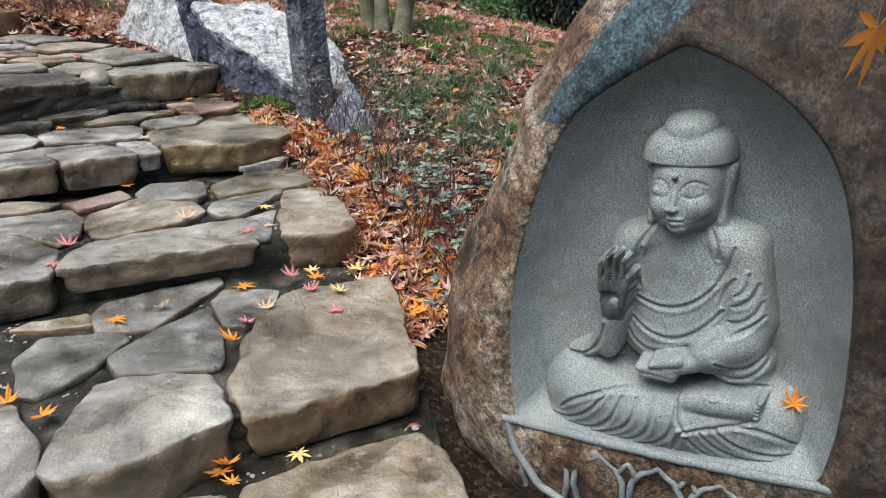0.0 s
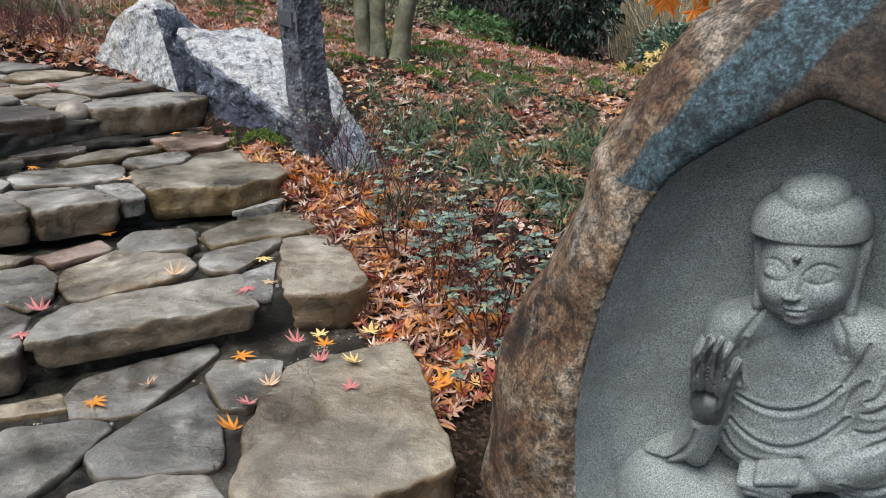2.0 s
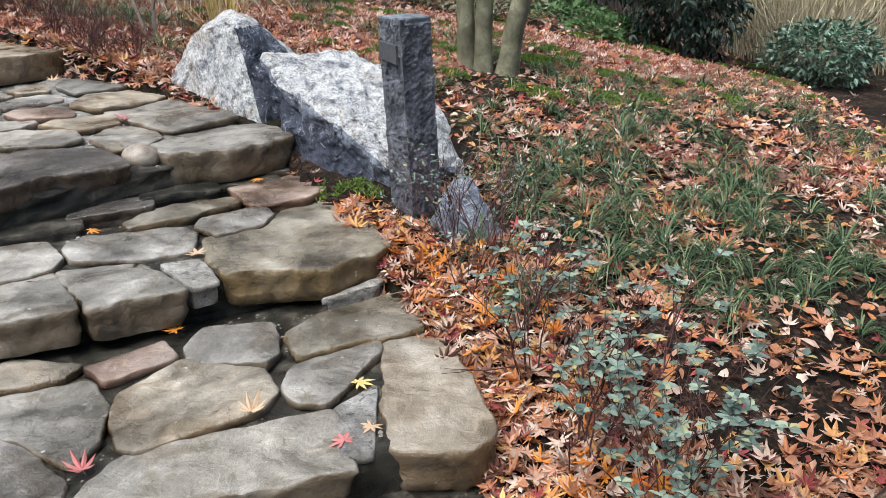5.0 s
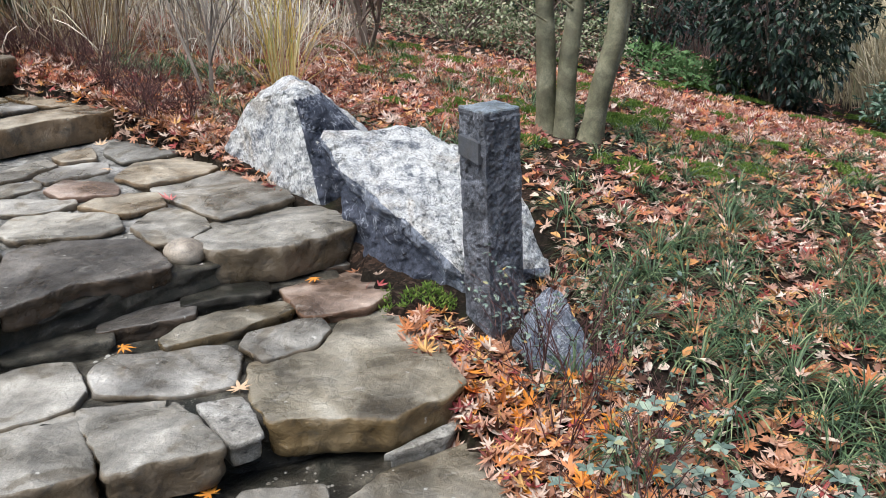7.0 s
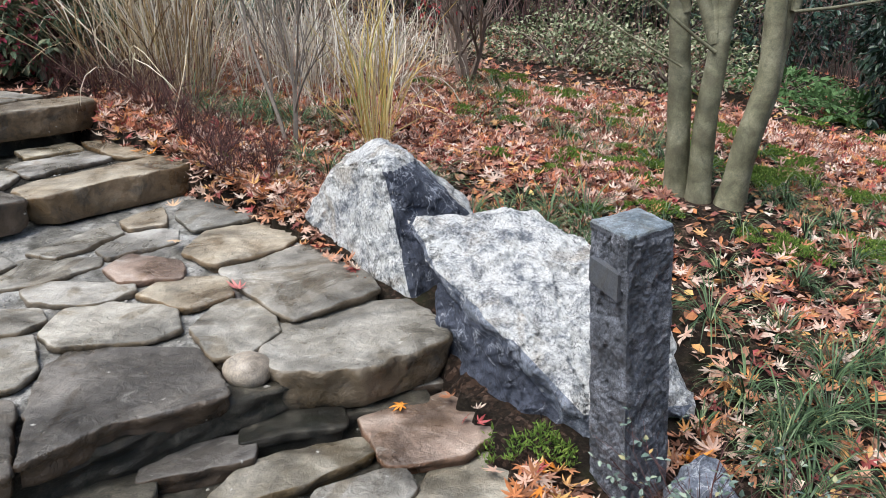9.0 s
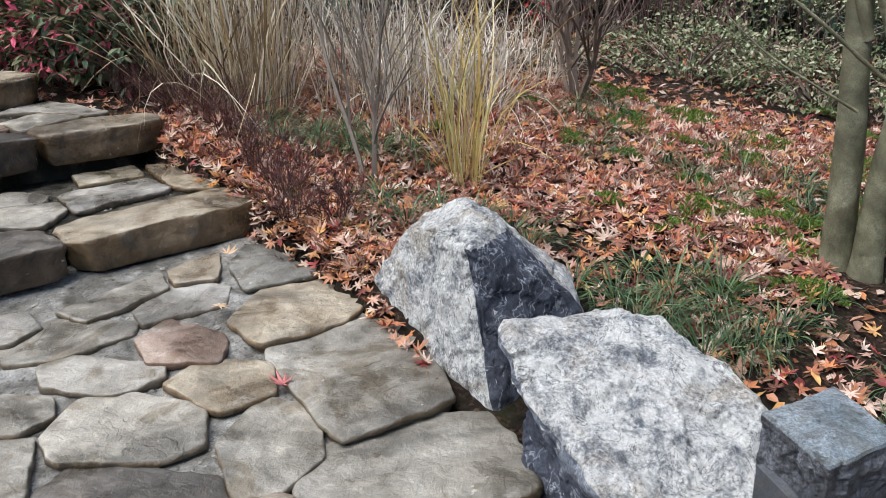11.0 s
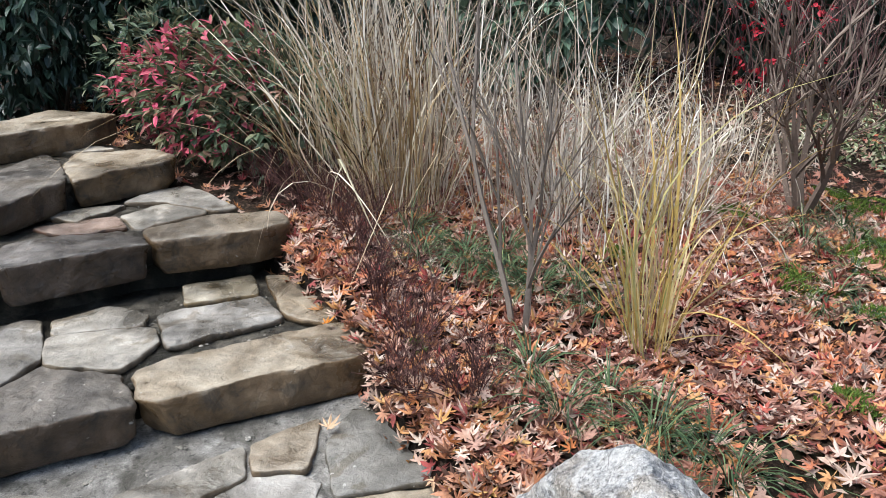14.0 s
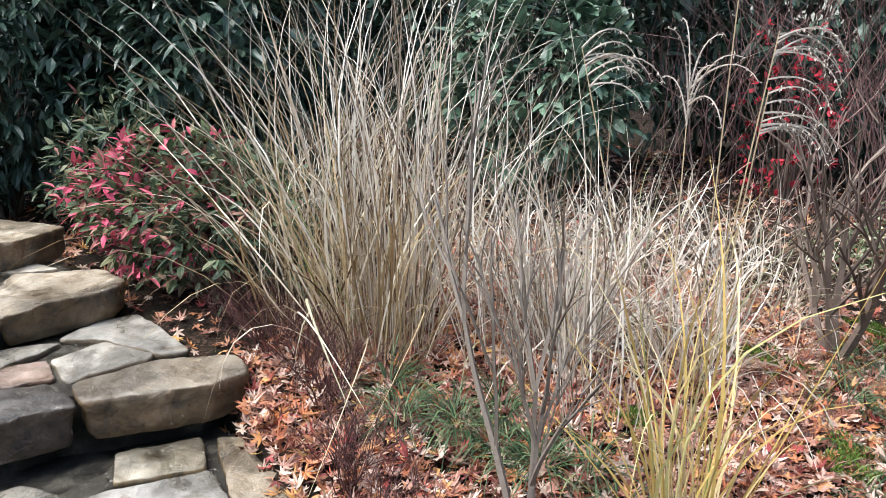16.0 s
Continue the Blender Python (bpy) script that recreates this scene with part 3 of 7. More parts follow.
class Shape:
    """Collects faces for one mesh."""

    def __init__(self):
        self.v, self.f = [], []

    def tube(self, path, r0, r1, sides=4):
        n, base = len(path), len(self.v)
        for i, p in enumerate(path):
            a, b = path[max(i - 1, 0)], path[min(i + 1, n - 1)]
            t = (b - a).normalized()
            s = t.cross(Vector((0.31, 0.77, 0.55))).normalized()
            q = t.cross(s)
            r = r0 + (r1 - r0) * i / (n - 1)
            for k in range(sides):
                w = 2 * math.pi * k / sides
                self.v.append(p + (s * math.cos(w) + q * math.sin(w)) * r)
        for i in range(n - 1):
            for k in range(sides):
                l = (k + 1) % sides
                self.f.append((base + i * sides + k, base + i * sides + l, base + (i + 1) * sides + l, base + (i + 1) * sides + k))
        self.f.append(tuple(base + (n - 1) * sides + k for k in range(sides)))

    def blade(self, path, width, side=None, fold=0.0):
        """A strip that tapers to its tip."""
        n, base = len(path), len(self.v)
        for i, p in enumerate(path):
            a, b = path[max(i - 1, 0)], path[min(i + 1, n - 1)]
            t = (b - a).normalized()
            s = side or t.cross(Vector((0, 0, 1)))
            s = s.normalized() if s.length > 1e-4 else Vector((1, 0, 0))
            k = i / (n - 1)
            w = width * (0.55 + 0.9 * k if k < 0.45 else 0.955 * (1.02 - k) / 0.57 + 0.02)
            self.v.append(p - s * w * 0.5)
            self.v.append(p + s * w * 0.5)
        for i in range(n - 1):
            self.f.append((base + 2 * i, base + 2 * i + 1, base + 2 * i + 3, base + 2 * i + 2))

    def leaf(self, p, along, up, length, width):
        """A pointed oval leaf, folded along its rib and bent down at the tip."""
        t = along.normalized()
        s = t.cross(up)
        s = s.normalized() if s.length > 1e-4 else Vector((1, 0, 0))
        n = s.cross(t)
        b = len(self.v)
        self.v += [p, p + t * length * 0.35 + s * width * 0.5 + n * width * 0.14, p + t * length * 0.35 - s * width * 0.5 + n * width * 0.14,
                   p + t * length * 0.4, p + t * length * 0.75 + s * width * 0.33 - n * length * 0.02, p + t * length * 0.75 - s * width * 0.33 - n * length * 0.02,
                   p + t * length - n * length * 0.13]
        self.f += [(b, b + 3, b + 1), (b, b + 2, b + 3), (b + 1, b + 3, b + 4), (b + 2, b + 5, b + 3), (b + 3, b + 6, b + 4), (b + 3, b + 5, b + 6)]

    def maple(self, m, size, rnd, stalk=False, lobes=7):
        """A palmate leaf with slim pointed lobes; m places it, flat in its own xy."""
        b = len(self.v)
        self.v.append(m @ Vector((0, 0, 0)))
        span = math.radians(250 if lobes > 5 else 210)
        ring = []
        curl = rnd.uniform(-0.4, 0.9)
        skew = rnd.uniform(-0.25, 0.25)
        for i in range(lobes):
            w = math.pi / 2 + (i / (lobes - 1) - 0.5) * span
            L = size * (1.0 - 0.52 * abs(i / (lobes - 1) - 0.5) * 1.5) * rnd.uniform(0.9, 1.08)
            half = span / (lobes - 1) * 0.5
            for dw, rad in ((-half, 0.36), (-half * 0.55, 0.62), (0, 1.0), (half * 0.55, 0.62)):
                if dw == -half and i == 0:
                    rad = 0.12
                a = w + dw
                x, y = math.cos(a) * L * rad, math.sin(a) * L * rad
                z = curl * (x * x + y * y) / size + skew * x * y / size
                ring.append(len(self.v))
                self.v.append(m @ Vector((x, y, z)))
        ring.append(len(self.v))
        a = math.pi / 2 + span * 0.5 + span / (lobes - 1) * 0.5
        self.v.append(m @ Vector((math.cos(a) * size * 0.12, math.sin(a) * size * 0.12, 0)))
        for i in range(len(ring) - 1):
            self.f.append((b, ring[i], ring[i + 1]))
        if stalk:
            c = len(self.v)
            e = Vector((rnd.uniform(-0.2, 0.2) * size, -0.7 * size, 0.06 * size))
            for q in (Vector((-0.012 * size, 0, 0.002)), Vector((0.012 * size, 0, 0.002)), e):
                self.v.append(m @ q)
            self.f.append((c, c + 1, c + 2))

    def ball(self, p, r, squash=1.0):
        b = len(self.v)
        for z, k in ((-0.7, 0.7), (0.0, 1.0), (0.7, 0.7)):
            for i in range(6):
                w = math.pi * (i + 0.5 * (z == 0)) / 3
                self.v.append(p + Vector((math.cos(w) * r * k, math.sin(w) * r * k, z * r * squash)))
        self.v += [p - Vector((0, 0, r * squash)), p + Vector((0, 0, r * squash))]
        for j in range(2):
            for i in range(6):
                k = (i + 1) % 6
                self.f.append((b + j * 6 + i, b + j * 6 + k, b + j * 6 + 6 + k, b + j * 6 + 6 + i))
        for i in range(6):
            k = (i + 1) % 6
            self.f += [(b + 18, b + k, b + i), (b + 19, b + 12 + i, b + 12 + k)]

    def mesh(self, name, material, smooth=False):
        me = bpy.data.meshes.new(name)
        me.from_pydata([tuple(p) for p in self.v], [], self.f)
        me.materials.append(material)
        if smooth:
            me.shade_smooth()
        return me


def part(name, shape, material, parent=None, label="", smooth=False):
    """One mesh object, under a thing or under a part."""
    ob = new(name, shape.mesh(name, material, smooth))
    if parent:
        ob.parent = parent
    return tagged(ob, label)


def thing(name, at, label, category, group="", kind=""):
    ob = new(name)
    ob.location = at
    ob.empty_display_size = 0.1
    return tagged(ob, label, category, group, kind)


def arc_path(start, lean, length, droop, n=6, twist=(0, 0, 0)):
    """A stem that rises along lean and bends over under its own weight."""
    p, d, out = Vector(start), Vector(lean).normalized(), [Vector(start)]
    for i in range(n):
        d = (d + Vector((0, 0, -droop * (i + 1) / n)) + Vector(twist) * (i / n)).normalized()
        p = p + d * (length / n)
        out.append(p)
    return out


# ---------------------------------------------------------------- lie of the land
EDGE = [Vector(p) for p in ((0.3, 0.2), (0.08, 1.5), (-0.07, 2.1), (-0.33, 2.95), (-0.55, 3.5), (-0.76, 3.85), (-1.1, 4.4), (-1.36, 4.78), (-1.66, 5.0), (-2.05, 5.35), (-2.5, 5.63), (-3.05, 5.93), (-3.45, 6.12), (-4.05, 6.4), (-5.0, 6.5), (-6.2, 6.8))]


def soft_step(a, b, x):
    k = min(max((x - a) / (b - a), 0.0), 1.0)
    return k * k * (3 - 2 * k)


def off_edge(x, y):
    """Metres from the stairs' right-hand edge: plus in the bed, minus on the stairs."""
    best, side, p = 1e9, 1.0, Vector((x, y))
    for a, b in zip(EDGE, EDGE[1:]):
        ab = b - a
        k = min(max((p - a).dot(ab) / ab.length_squared, 0), 1)
        d = (p - a - ab * k).length
        if d < best:
            best, side = d, ab.x * (y - a.y) - ab.y * (x - a.x)
    return best if side < 0 else -best


def ground(x, y, sunk=True):
    X = x if -5 < x < 2.5 else (-5 + (x + 5) * 0.15 if x < -5 else 2.5 + (x - 2.5) * 0.1)
    Y = y if y < 8 else 8 + min(y - 8, 40) * 0.12
    Y = max(Y, 0.3)
    z = -0.4586 - 0.0672 * X + 0.2869 * Y - 0.0094 * X * X - 0.0126 * X * Y - 0.0167 * Y * Y
    z += 0.05 * math.exp(-((x + 0.4) ** 2 + (y - 6.3) ** 2) / 0.8)
    z += 0.02 * noise.noise((x * 1.3, y * 1.3, 0.3)) + 0.012 * noise.noise((x * 5, y * 5, 1.7))
    if sunk and -7 < x < 1 and 0 < y < 8:
        e = off_edge(x, y)
        if -2.9 < e < 0.12:
            z -= 0.4 * soft_step(-0.05, -0.17, e) * (1 - soft_step(-2.1, -2.9, e))
    return z


def grow_axis(a, b, step, far):
    xs = list(np.arange(a, b, step))
    k, s = xs[-1], step
    while k < far:
        s *= 1.35
        k += s
        xs.append(k)
    k, s = a, step
    while k > -far:
        s *= 1.35
        k -= s
        xs.insert(0, k)
    return xs


def make_ground():
    xs, ys = grow_axis(-6.5, 4.0, 0.075, 400), grow_axis(0.0, 11.0, 0.075, 400)
    s = Shape()
    for y in ys:
        for x in xs:
            s.v.append((x, y, ground(x, y)))
    w = len(xs)
    for j in range(len(ys) - 1):
        for i in range(w - 1):
            k = j * w + i
            s.f.append((k, k + 1, k + w + 1, k + w))
    tagged(part("ground", s, SOIL, smooth=True), "dark damp garden soil with moss and leaf mould", "ground", kind="structure")


make_ground()

# ---------------------------------------------------------------- stone stairs
stairs = thing("stone_stairs", (0, 0, 0), "curving garden steps of weathered sandstone slabs in mortar", "stairs", kind="structure")


def stone(step, z, thick, material, *corners):
    """One rounded, uneven paving stone with the given plan."""
    rnd = random.Random(int(abs(corners[0][0]) * 1000 + corners[0][1] * 100))
    pts = [Vector(c) for c in corners]
    if sum(a.x * b.y - b.x * a.y for a, b in zip(pts, pts[1:] + pts[:1])) < 0:
        pts.reverse()
    for k in range(2):
        cut = 0.07 if k == 0 else 0.2
        pts = [q for a, b in zip(pts, pts[1:] + pts[:1]) for q in (a.lerp(b, cut), a.lerp(b, 1 - cut))]
    total = sum((b - a).length for a, b in zip(pts, pts[1:] + pts[:1]))
    n = int(min(max(total / 0.017, 64), 170))
    ring, need, run = [], 0.0, 0.0
    for a, b in zip(pts, pts[1:] + pts[:1]):
        L = (b - a).length
        while need <= run + L and len(ring) < n:
            ring.append(a.lerp(b, (need - run) / L if L else 0))
            need += total / n
        run += L
    n = len(ring)
    c = sum(ring, Vector((0, 0))) / n
    mean = sum((p - c).length for p in ring) / n
    tx, ty = rnd.uniform(-0.015, 0.015), rnd.uniform(-0.015, 0.015)
    big = thick > 0.09
    rough = 0.019 if big else 0.01
    grow = 1 + 0.012 / mean
    worn = min(1.0, mean / 0.24) * (0.8 if big else 0.6) / mean
    rings = [(-thick, 0.93, 0.6), (-thick * 0.82, 0.985, 1.0), (-thick * 0.6, 1.0, 1.0), (-max(thick * 0.35, 0.03), 1.0, 1.0), (-0.022, grow, 1.0), (-0.009, grow - 0.002 * worn, 0.9), (-0.0035, grow - 0.006 * worn, 0.8), (-0.001, grow - 0.013 * worn, 0.6),
             (0.0005, grow - 0.026 * worn, 0.4), (0.001, 0.78, 0), (0.002, 0.66, 0), (0.002, 0.52, 0), (0.003, 0.36, 0), (0.003, 0.18, 0)]
    s = Shape()
    off = rnd.uniform(0, 50)
    for dz, k, r in rings:
        for p in ring:
            q = c + (p - c) * k
            out = (p - c).normalized()
            zz = z + dz
            jag = (noise.noise((q.x * 8 + off, q.y * 8, zz * 5)) * 1.1 + noise.noise((q.x * 24, q.y * 24 + off, zz * 26)) * 0.7) * rough * r
            q = q + out * jag
            if dz > -0.02:
                zz += tx * (q.x - c.x) + ty * (q.y - c.y) + 0.009 * noise.noise((q.x * 5, q.y * 5, off)) + 0.005 * noise.noise((q.x * 17, q.y * 17, off))
            s.v.append((q.x, q.y, zz))
    m = len(rings)
    for j in range(m - 1):
        for i in range(n):
            k = (i + 1) % n
            s.f.append((j * n + i, j * n + k, (j + 1) * n + k, (j + 1) * n + i))
    s.v.append((c.x, c.y, z + 0.003))
    for i in range(n):
        s.f.append(((m - 1) * n + i, (m - 1) * n + (i + 1) % n, m * n))
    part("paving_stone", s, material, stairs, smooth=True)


def mortar_bed(level, back, front, right, material=None, rise=None):
    """The packed mortar and rubble that one step's stones sit in: right edge, then the left ends of its front and back."""
    outline = [Vector(p) for p in (front, *right, back)]
    c = sum(outline, Vector((0, 0))) / len(outline)
    s = Shape()
    dense = []
    for a, b in zip(outline, outline[1:] + outline[:1]):
        k = max(int((b - a).length / 0.035), 1)
        dense += [a.lerp(b, i / k) for i in range(k)]
    n = len(dense)
    levels = [(-0.75, 1.0)] + [(-0.17 + 0.018 * i, 1.0) for i in range(9)] + [(-0.012, 0.995), (0, 0.985)] + [(0, 1 - 0.05 * i) for i in range(1, 20)]
    for dz, k in levels:
        for p in dense:
            q = c + (p - c) * k
            z = level + (0 if rise is None else rise[0] * (q.x + 2.3) + rise[1] * (q.y - 4.3))
            out = (p - c).normalized()
            j = 0.026 * noise.noise((q.x * 6, q.y * 6, (z + dz) * 26)) + 0.016 * noise.noise((q.x * 22, q.y * 22, (z + dz) * 45))
            up = 0.011 * noise.noise((q.x * 7, q.y * 7, z)) + 0.007 * noise.noise((q.x * 24, q.y * 24, z)) - 0.004
            s.v.append((q.x + out.x * j, q.y + out.y * j, z + dz + (up if dz > -0.02 else 0)))
    for j in range(len(levels) - 1):
        for i in range(n):
            k = (i + 1) % n
            s.f.append((j * n + i, j * n + k, (j + 1) * n + k, (j + 1) * n + i))
    s.v.append((c.x, c.y, level + (0 if rise is None else rise[0] * (c.x + 2.3) + rise[1] * (c.y - 4.3))))
    last = (len(levels) - 1) * n
    for i in range(n):
        s.f.append((last + i, last + (i + 1) % n, len(s.v) - 1))
    part("mortar_bed", s, material or SHADED_BED, stairs, smooth=True)


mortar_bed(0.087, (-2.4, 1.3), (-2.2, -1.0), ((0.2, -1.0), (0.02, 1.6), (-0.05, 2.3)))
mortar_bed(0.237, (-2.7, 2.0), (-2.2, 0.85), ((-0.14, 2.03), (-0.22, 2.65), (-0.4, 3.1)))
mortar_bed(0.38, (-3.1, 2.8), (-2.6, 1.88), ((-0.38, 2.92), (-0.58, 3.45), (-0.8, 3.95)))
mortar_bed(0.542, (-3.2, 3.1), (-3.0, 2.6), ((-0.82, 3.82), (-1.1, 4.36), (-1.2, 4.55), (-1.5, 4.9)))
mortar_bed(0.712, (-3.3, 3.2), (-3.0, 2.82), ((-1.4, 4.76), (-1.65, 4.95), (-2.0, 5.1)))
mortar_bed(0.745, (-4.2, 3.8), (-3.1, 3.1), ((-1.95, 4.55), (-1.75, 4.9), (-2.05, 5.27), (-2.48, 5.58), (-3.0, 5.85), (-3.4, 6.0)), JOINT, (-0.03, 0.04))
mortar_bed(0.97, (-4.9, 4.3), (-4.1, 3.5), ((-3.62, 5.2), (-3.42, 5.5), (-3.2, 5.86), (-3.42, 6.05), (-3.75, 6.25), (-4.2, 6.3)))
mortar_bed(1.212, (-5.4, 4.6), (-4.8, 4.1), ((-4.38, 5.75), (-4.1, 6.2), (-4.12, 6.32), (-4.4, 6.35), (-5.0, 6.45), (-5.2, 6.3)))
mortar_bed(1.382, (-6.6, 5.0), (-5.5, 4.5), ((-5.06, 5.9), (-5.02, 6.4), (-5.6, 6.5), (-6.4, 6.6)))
stone(1, 0.1, 0.16, SAND, (-0.52, 1.68), (-0.34, 1.78), (-0.07, 1.91), (0.0, 1.84), (0.07, 1.61), (0.05, 1.41), (-0.47, 1.41))
stone(1, 0.09, 0.16, GREY, (-0.94, 1.59), (-0.55, 1.66), (-0.5, 1.4), (-0.9, 1.34))
stone(2, 0.255, 0.16, SAND, (-0.57, 2.54), (-0.2, 2.7), (-0.07, 2.0), (-0.29, 1.89), (-0.52, 1.76), (-0.61, 1.97), (-0.62, 2.31))
stone(2, 0.25, 0.07, GREY, (-0.81, 2.5), (-0.79, 2.59), (-0.59, 2.58), (-0.59, 2.43), (-0.65, 2.29), (-0.72, 2.31))
stone(2, 0.25, 0.17, GREY, (-0.99, 1.94), (-0.68, 2.0), (-0.56, 1.77), (-0.68, 1.63), (-0.9, 1.5), (-0.95, 1.54), (-0.98, 1.71))
stone(2, 0.255, 0.08, SLATE, (-1.01, 2.08), (-0.93, 2.25), (-0.81, 2.43), (-0.69, 2.19), (-0.66, 2.02), (-0.94, 1.98))
stone(2, 0.255, 0.08, SLATE, (-1.27, 2.05), (-1.27, 2.19), (-1.03, 2.23), (-0.99, 2.19), (-1.06, 1.95), (-1.12, 1.85), (-1.18, 1.89))
stone(2, 0.25, 0.06, GREY, (-1.18, 2.37), (-1.17, 2.48), (-0.85, 2.71), (-0.81, 2.64), (-0.94, 2.28), (-1.12, 2.27))
stone(2, 0.25, 0.06, SAND, (-1.39, 2.26), (-1.35, 2.32), (-1.21, 2.39), (-1.16, 2.31), (-1.3, 2.26))
stone(2, 0.25, 0.16, GREY, (-1.32, 1.87), (-1.15, 1.8), (-1.01, 1.63), (-0.96, 1.51), (-0.99, 1.43), (-1.12, 1.46))
stone(3, 0.39, 0.1, GREY, (-1.3, 2.74), (-0.8, 2.98), (-0.69, 2.72), (-0.82, 2.67), (-1.3, 2.43), (-1.33, 2.6))
stone(3, 0.39, 0.16, SAND, (-0.72, 3.37), (-0.53, 3.46), (-0.34, 2.91), (-0.41, 2.83), (-0.61, 2.81), (-0.67, 2.99))
stone(3, 0.39, 0.15, GREY, (-1.79, 2.63), (-1.69, 2.8), (-1.57, 2.76), (-1.39, 2.63), (-1.32, 2.4), (-1.41, 2.34), (-1.57, 2.27))
stone(3, 0.4, 0.08, SAND, (-1.39, 2.87), (-1.42, 3.0), (-1.32, 3.2), (-1.07, 3.19), (-0.98, 3.04), (-1.0, 2.94), (-1.26, 2.75), (-1.31, 2.76))
stone(3, 0.4, 0.08, GREY, (-1.84, 2.92), (-1.55, 3.06), (-1.43, 2.94), (-1.38, 2.79), (-1.41, 2.68), (-1.65, 2.78))
stone(3, 0.4, 0.07, GREY, (-0.96, 3.07), (-0.97, 3.19), (-0.73, 3.36), (-0.72, 3.27), (-0.82, 2.98), (-0.92, 3.0))
stone(3, 0.41, 0.1, MOSSY, (-1.04, 3.37), (-0.92, 3.56), (-0.68, 3.76), (-0.59, 3.55), (-0.59, 3.45), (-0.96, 3.23))
stone(3, 0.41, 0.06, GREY, (-1.34, 3.27), (-1.32, 3.38), (-1.11, 3.46), (-1.03, 3.25), (-1.05, 3.17), (-1.29, 3.18))
stone(3, 0.405, 0.05, RED, (-1.59, 3.13), (-1.42, 3.29), (-1.34, 3.2), (-1.49, 3.05))
stone(3, 0.4, 0.06, SAND, (-1.96, 3.04), (-1.83, 3.16), (-1.62, 3.15), (-1.63, 3.06), (-1.83, 2.97))
stone(4, 0.55, 0.14, MOSSY, (-1.47, 3.84), (-1.26, 3.96), (-1.27, 4.24), (-1.05, 4.39), (-0.76, 3.85), (-0.79, 3.76), (-0.93, 3.61), (-1.28, 3.53), (-1.37, 3.64))
stone(4, 0.55, 0.13, GREY, (-1.88, 3.52), (-1.61, 3.61), (-1.36, 3.39), (-1.62, 3.23))
stone(4, 0.55, 0.13, GREY, (-2.1, 3.29), (-1.88, 3.51), (-1.64, 3.23), (-1.83, 3.13), (-1.97, 3.09))
stone(4, 0.56, 0.06, GREY, (-1.94, 3.7), (-1.93, 3.82), (-1.59, 3.94), (-1.52, 3.89), (-1.46, 3.69), (-1.61, 3.61), (-1.85, 3.59))
stone(4, 0.56, 0.06, GREY, (-2.28, 3.58), (-2.15, 3.73), (-2.04, 3.76), (-1.89, 3.6), (-1.88, 3.51), (-2.04, 3.36))
stone(4, 0.57, 0.06, GREY, (-1.53, 3.93), (-1.54, 4.02), (-1.35, 4.19), (-1.27, 4.1), (-1.3, 3.96), (-1.41, 3.85))
stone(4, 0.58, 0.06, MOSSY, (-1.81, 3.91), (-1.79, 4.08), (-1.51, 4.29), (-1.44, 4.22), (-1.56, 4.04), (-1.76, 3.87))
stone(4, 0.59, 0.07, RED, (-1.54, 4.37), (-1.28, 4.62), (-1.11, 4.38), (-1.17, 4.26), (-1.39, 4.16))
stone(4, 0.55, 0.09, PALE, (-1.52, 3.57), (-1.41, 3.64), (-1.29, 3.48), (-1.35, 3.41))
stone(5, 0.76, 0.095, DARK, (-2.53, 4.16), (-2.53, 4.3), (-2.12, 4.4), (-1.87, 4.17), (-2.09, 3.92), (-2.22, 3.7), (-2.32, 3.84))
stone(5, 0.755, 0.15, GREY, (-1.94, 4.62), (-1.8, 4.84), (-1.57, 4.97), (-1.34, 4.76), (-1.33, 4.65), (-1.53, 4.39), (-1.78, 4.3), (-1.9, 4.43))
stone(5, 0.77, 0.07, GREY, (-2.21, 4.5), (-2.24, 4.75), (-2.04, 4.78), (-1.91, 4.57), (-1.93, 4.4), (-2.02, 4.33))
stone(5, 0.78, 0.07, GREY, (-2.69, 4.33), (-2.76, 4.53), (-2.61, 4.62), (-2.37, 4.64), (-2.24, 4.48), (-2.31, 4.37), (-2.56, 4.26))
stone(5, 0.79, 0.08, GREY, (-2.42, 5.05), (-2.12, 5.36), (-1.99, 5.32), (-1.66, 4.94), (-1.88, 4.63), (-2.0, 4.7), (-2.33, 4.93))
stone(5, 0.81, 0.07, SAND, (-2.62, 5.09), (-2.67, 5.39), (-2.43, 5.61), (-2.23, 5.44), (-2.22, 5.25), (-2.4, 4.98))
stone(5, 0.79, 0.06, SAND, (-2.56, 4.68), (-2.53, 4.86), (-2.31, 4.91), (-2.2, 4.78), (-2.29, 4.61))
stone(5, 0.79, 0.06, GREY, (-3.02, 4.61), (-2.97, 4.71), (-2.65, 4.78), (-2.58, 4.71), (-2.65, 4.57), (-2.9, 4.52))
stone(5, 0.8, 0.06, RED, (-2.84, 4.87), (-2.84, 5.04), (-2.57, 5.02), (-2.47, 4.85), (-2.68, 4.75))
stone(5, 0.8, 0.06, GREY, (-3.26, 4.65), (-3.25, 4.88), (-2.94, 4.98), (-2.89, 4.89), (-3.0, 4.66), (-3.12, 4.58))
stone(5, 0.82, 0.06, GREY, (-3.27, 4.92), (-3.15, 5.34), (-3.01, 5.22), (-3.09, 4.89))
stone(5, 0.81, 0.06, GREY, (-3.01, 5.04), (-3.03, 5.3), (-2.81, 5.36), (-2.73, 5.21), (-2.89, 4.96))
stone(5, 0.83, 0.06, SLATE, (-2.93, 5.52), (-3.0, 5.72), (-2.7, 5.78), (-2.48, 5.6), (-2.71, 5.32))
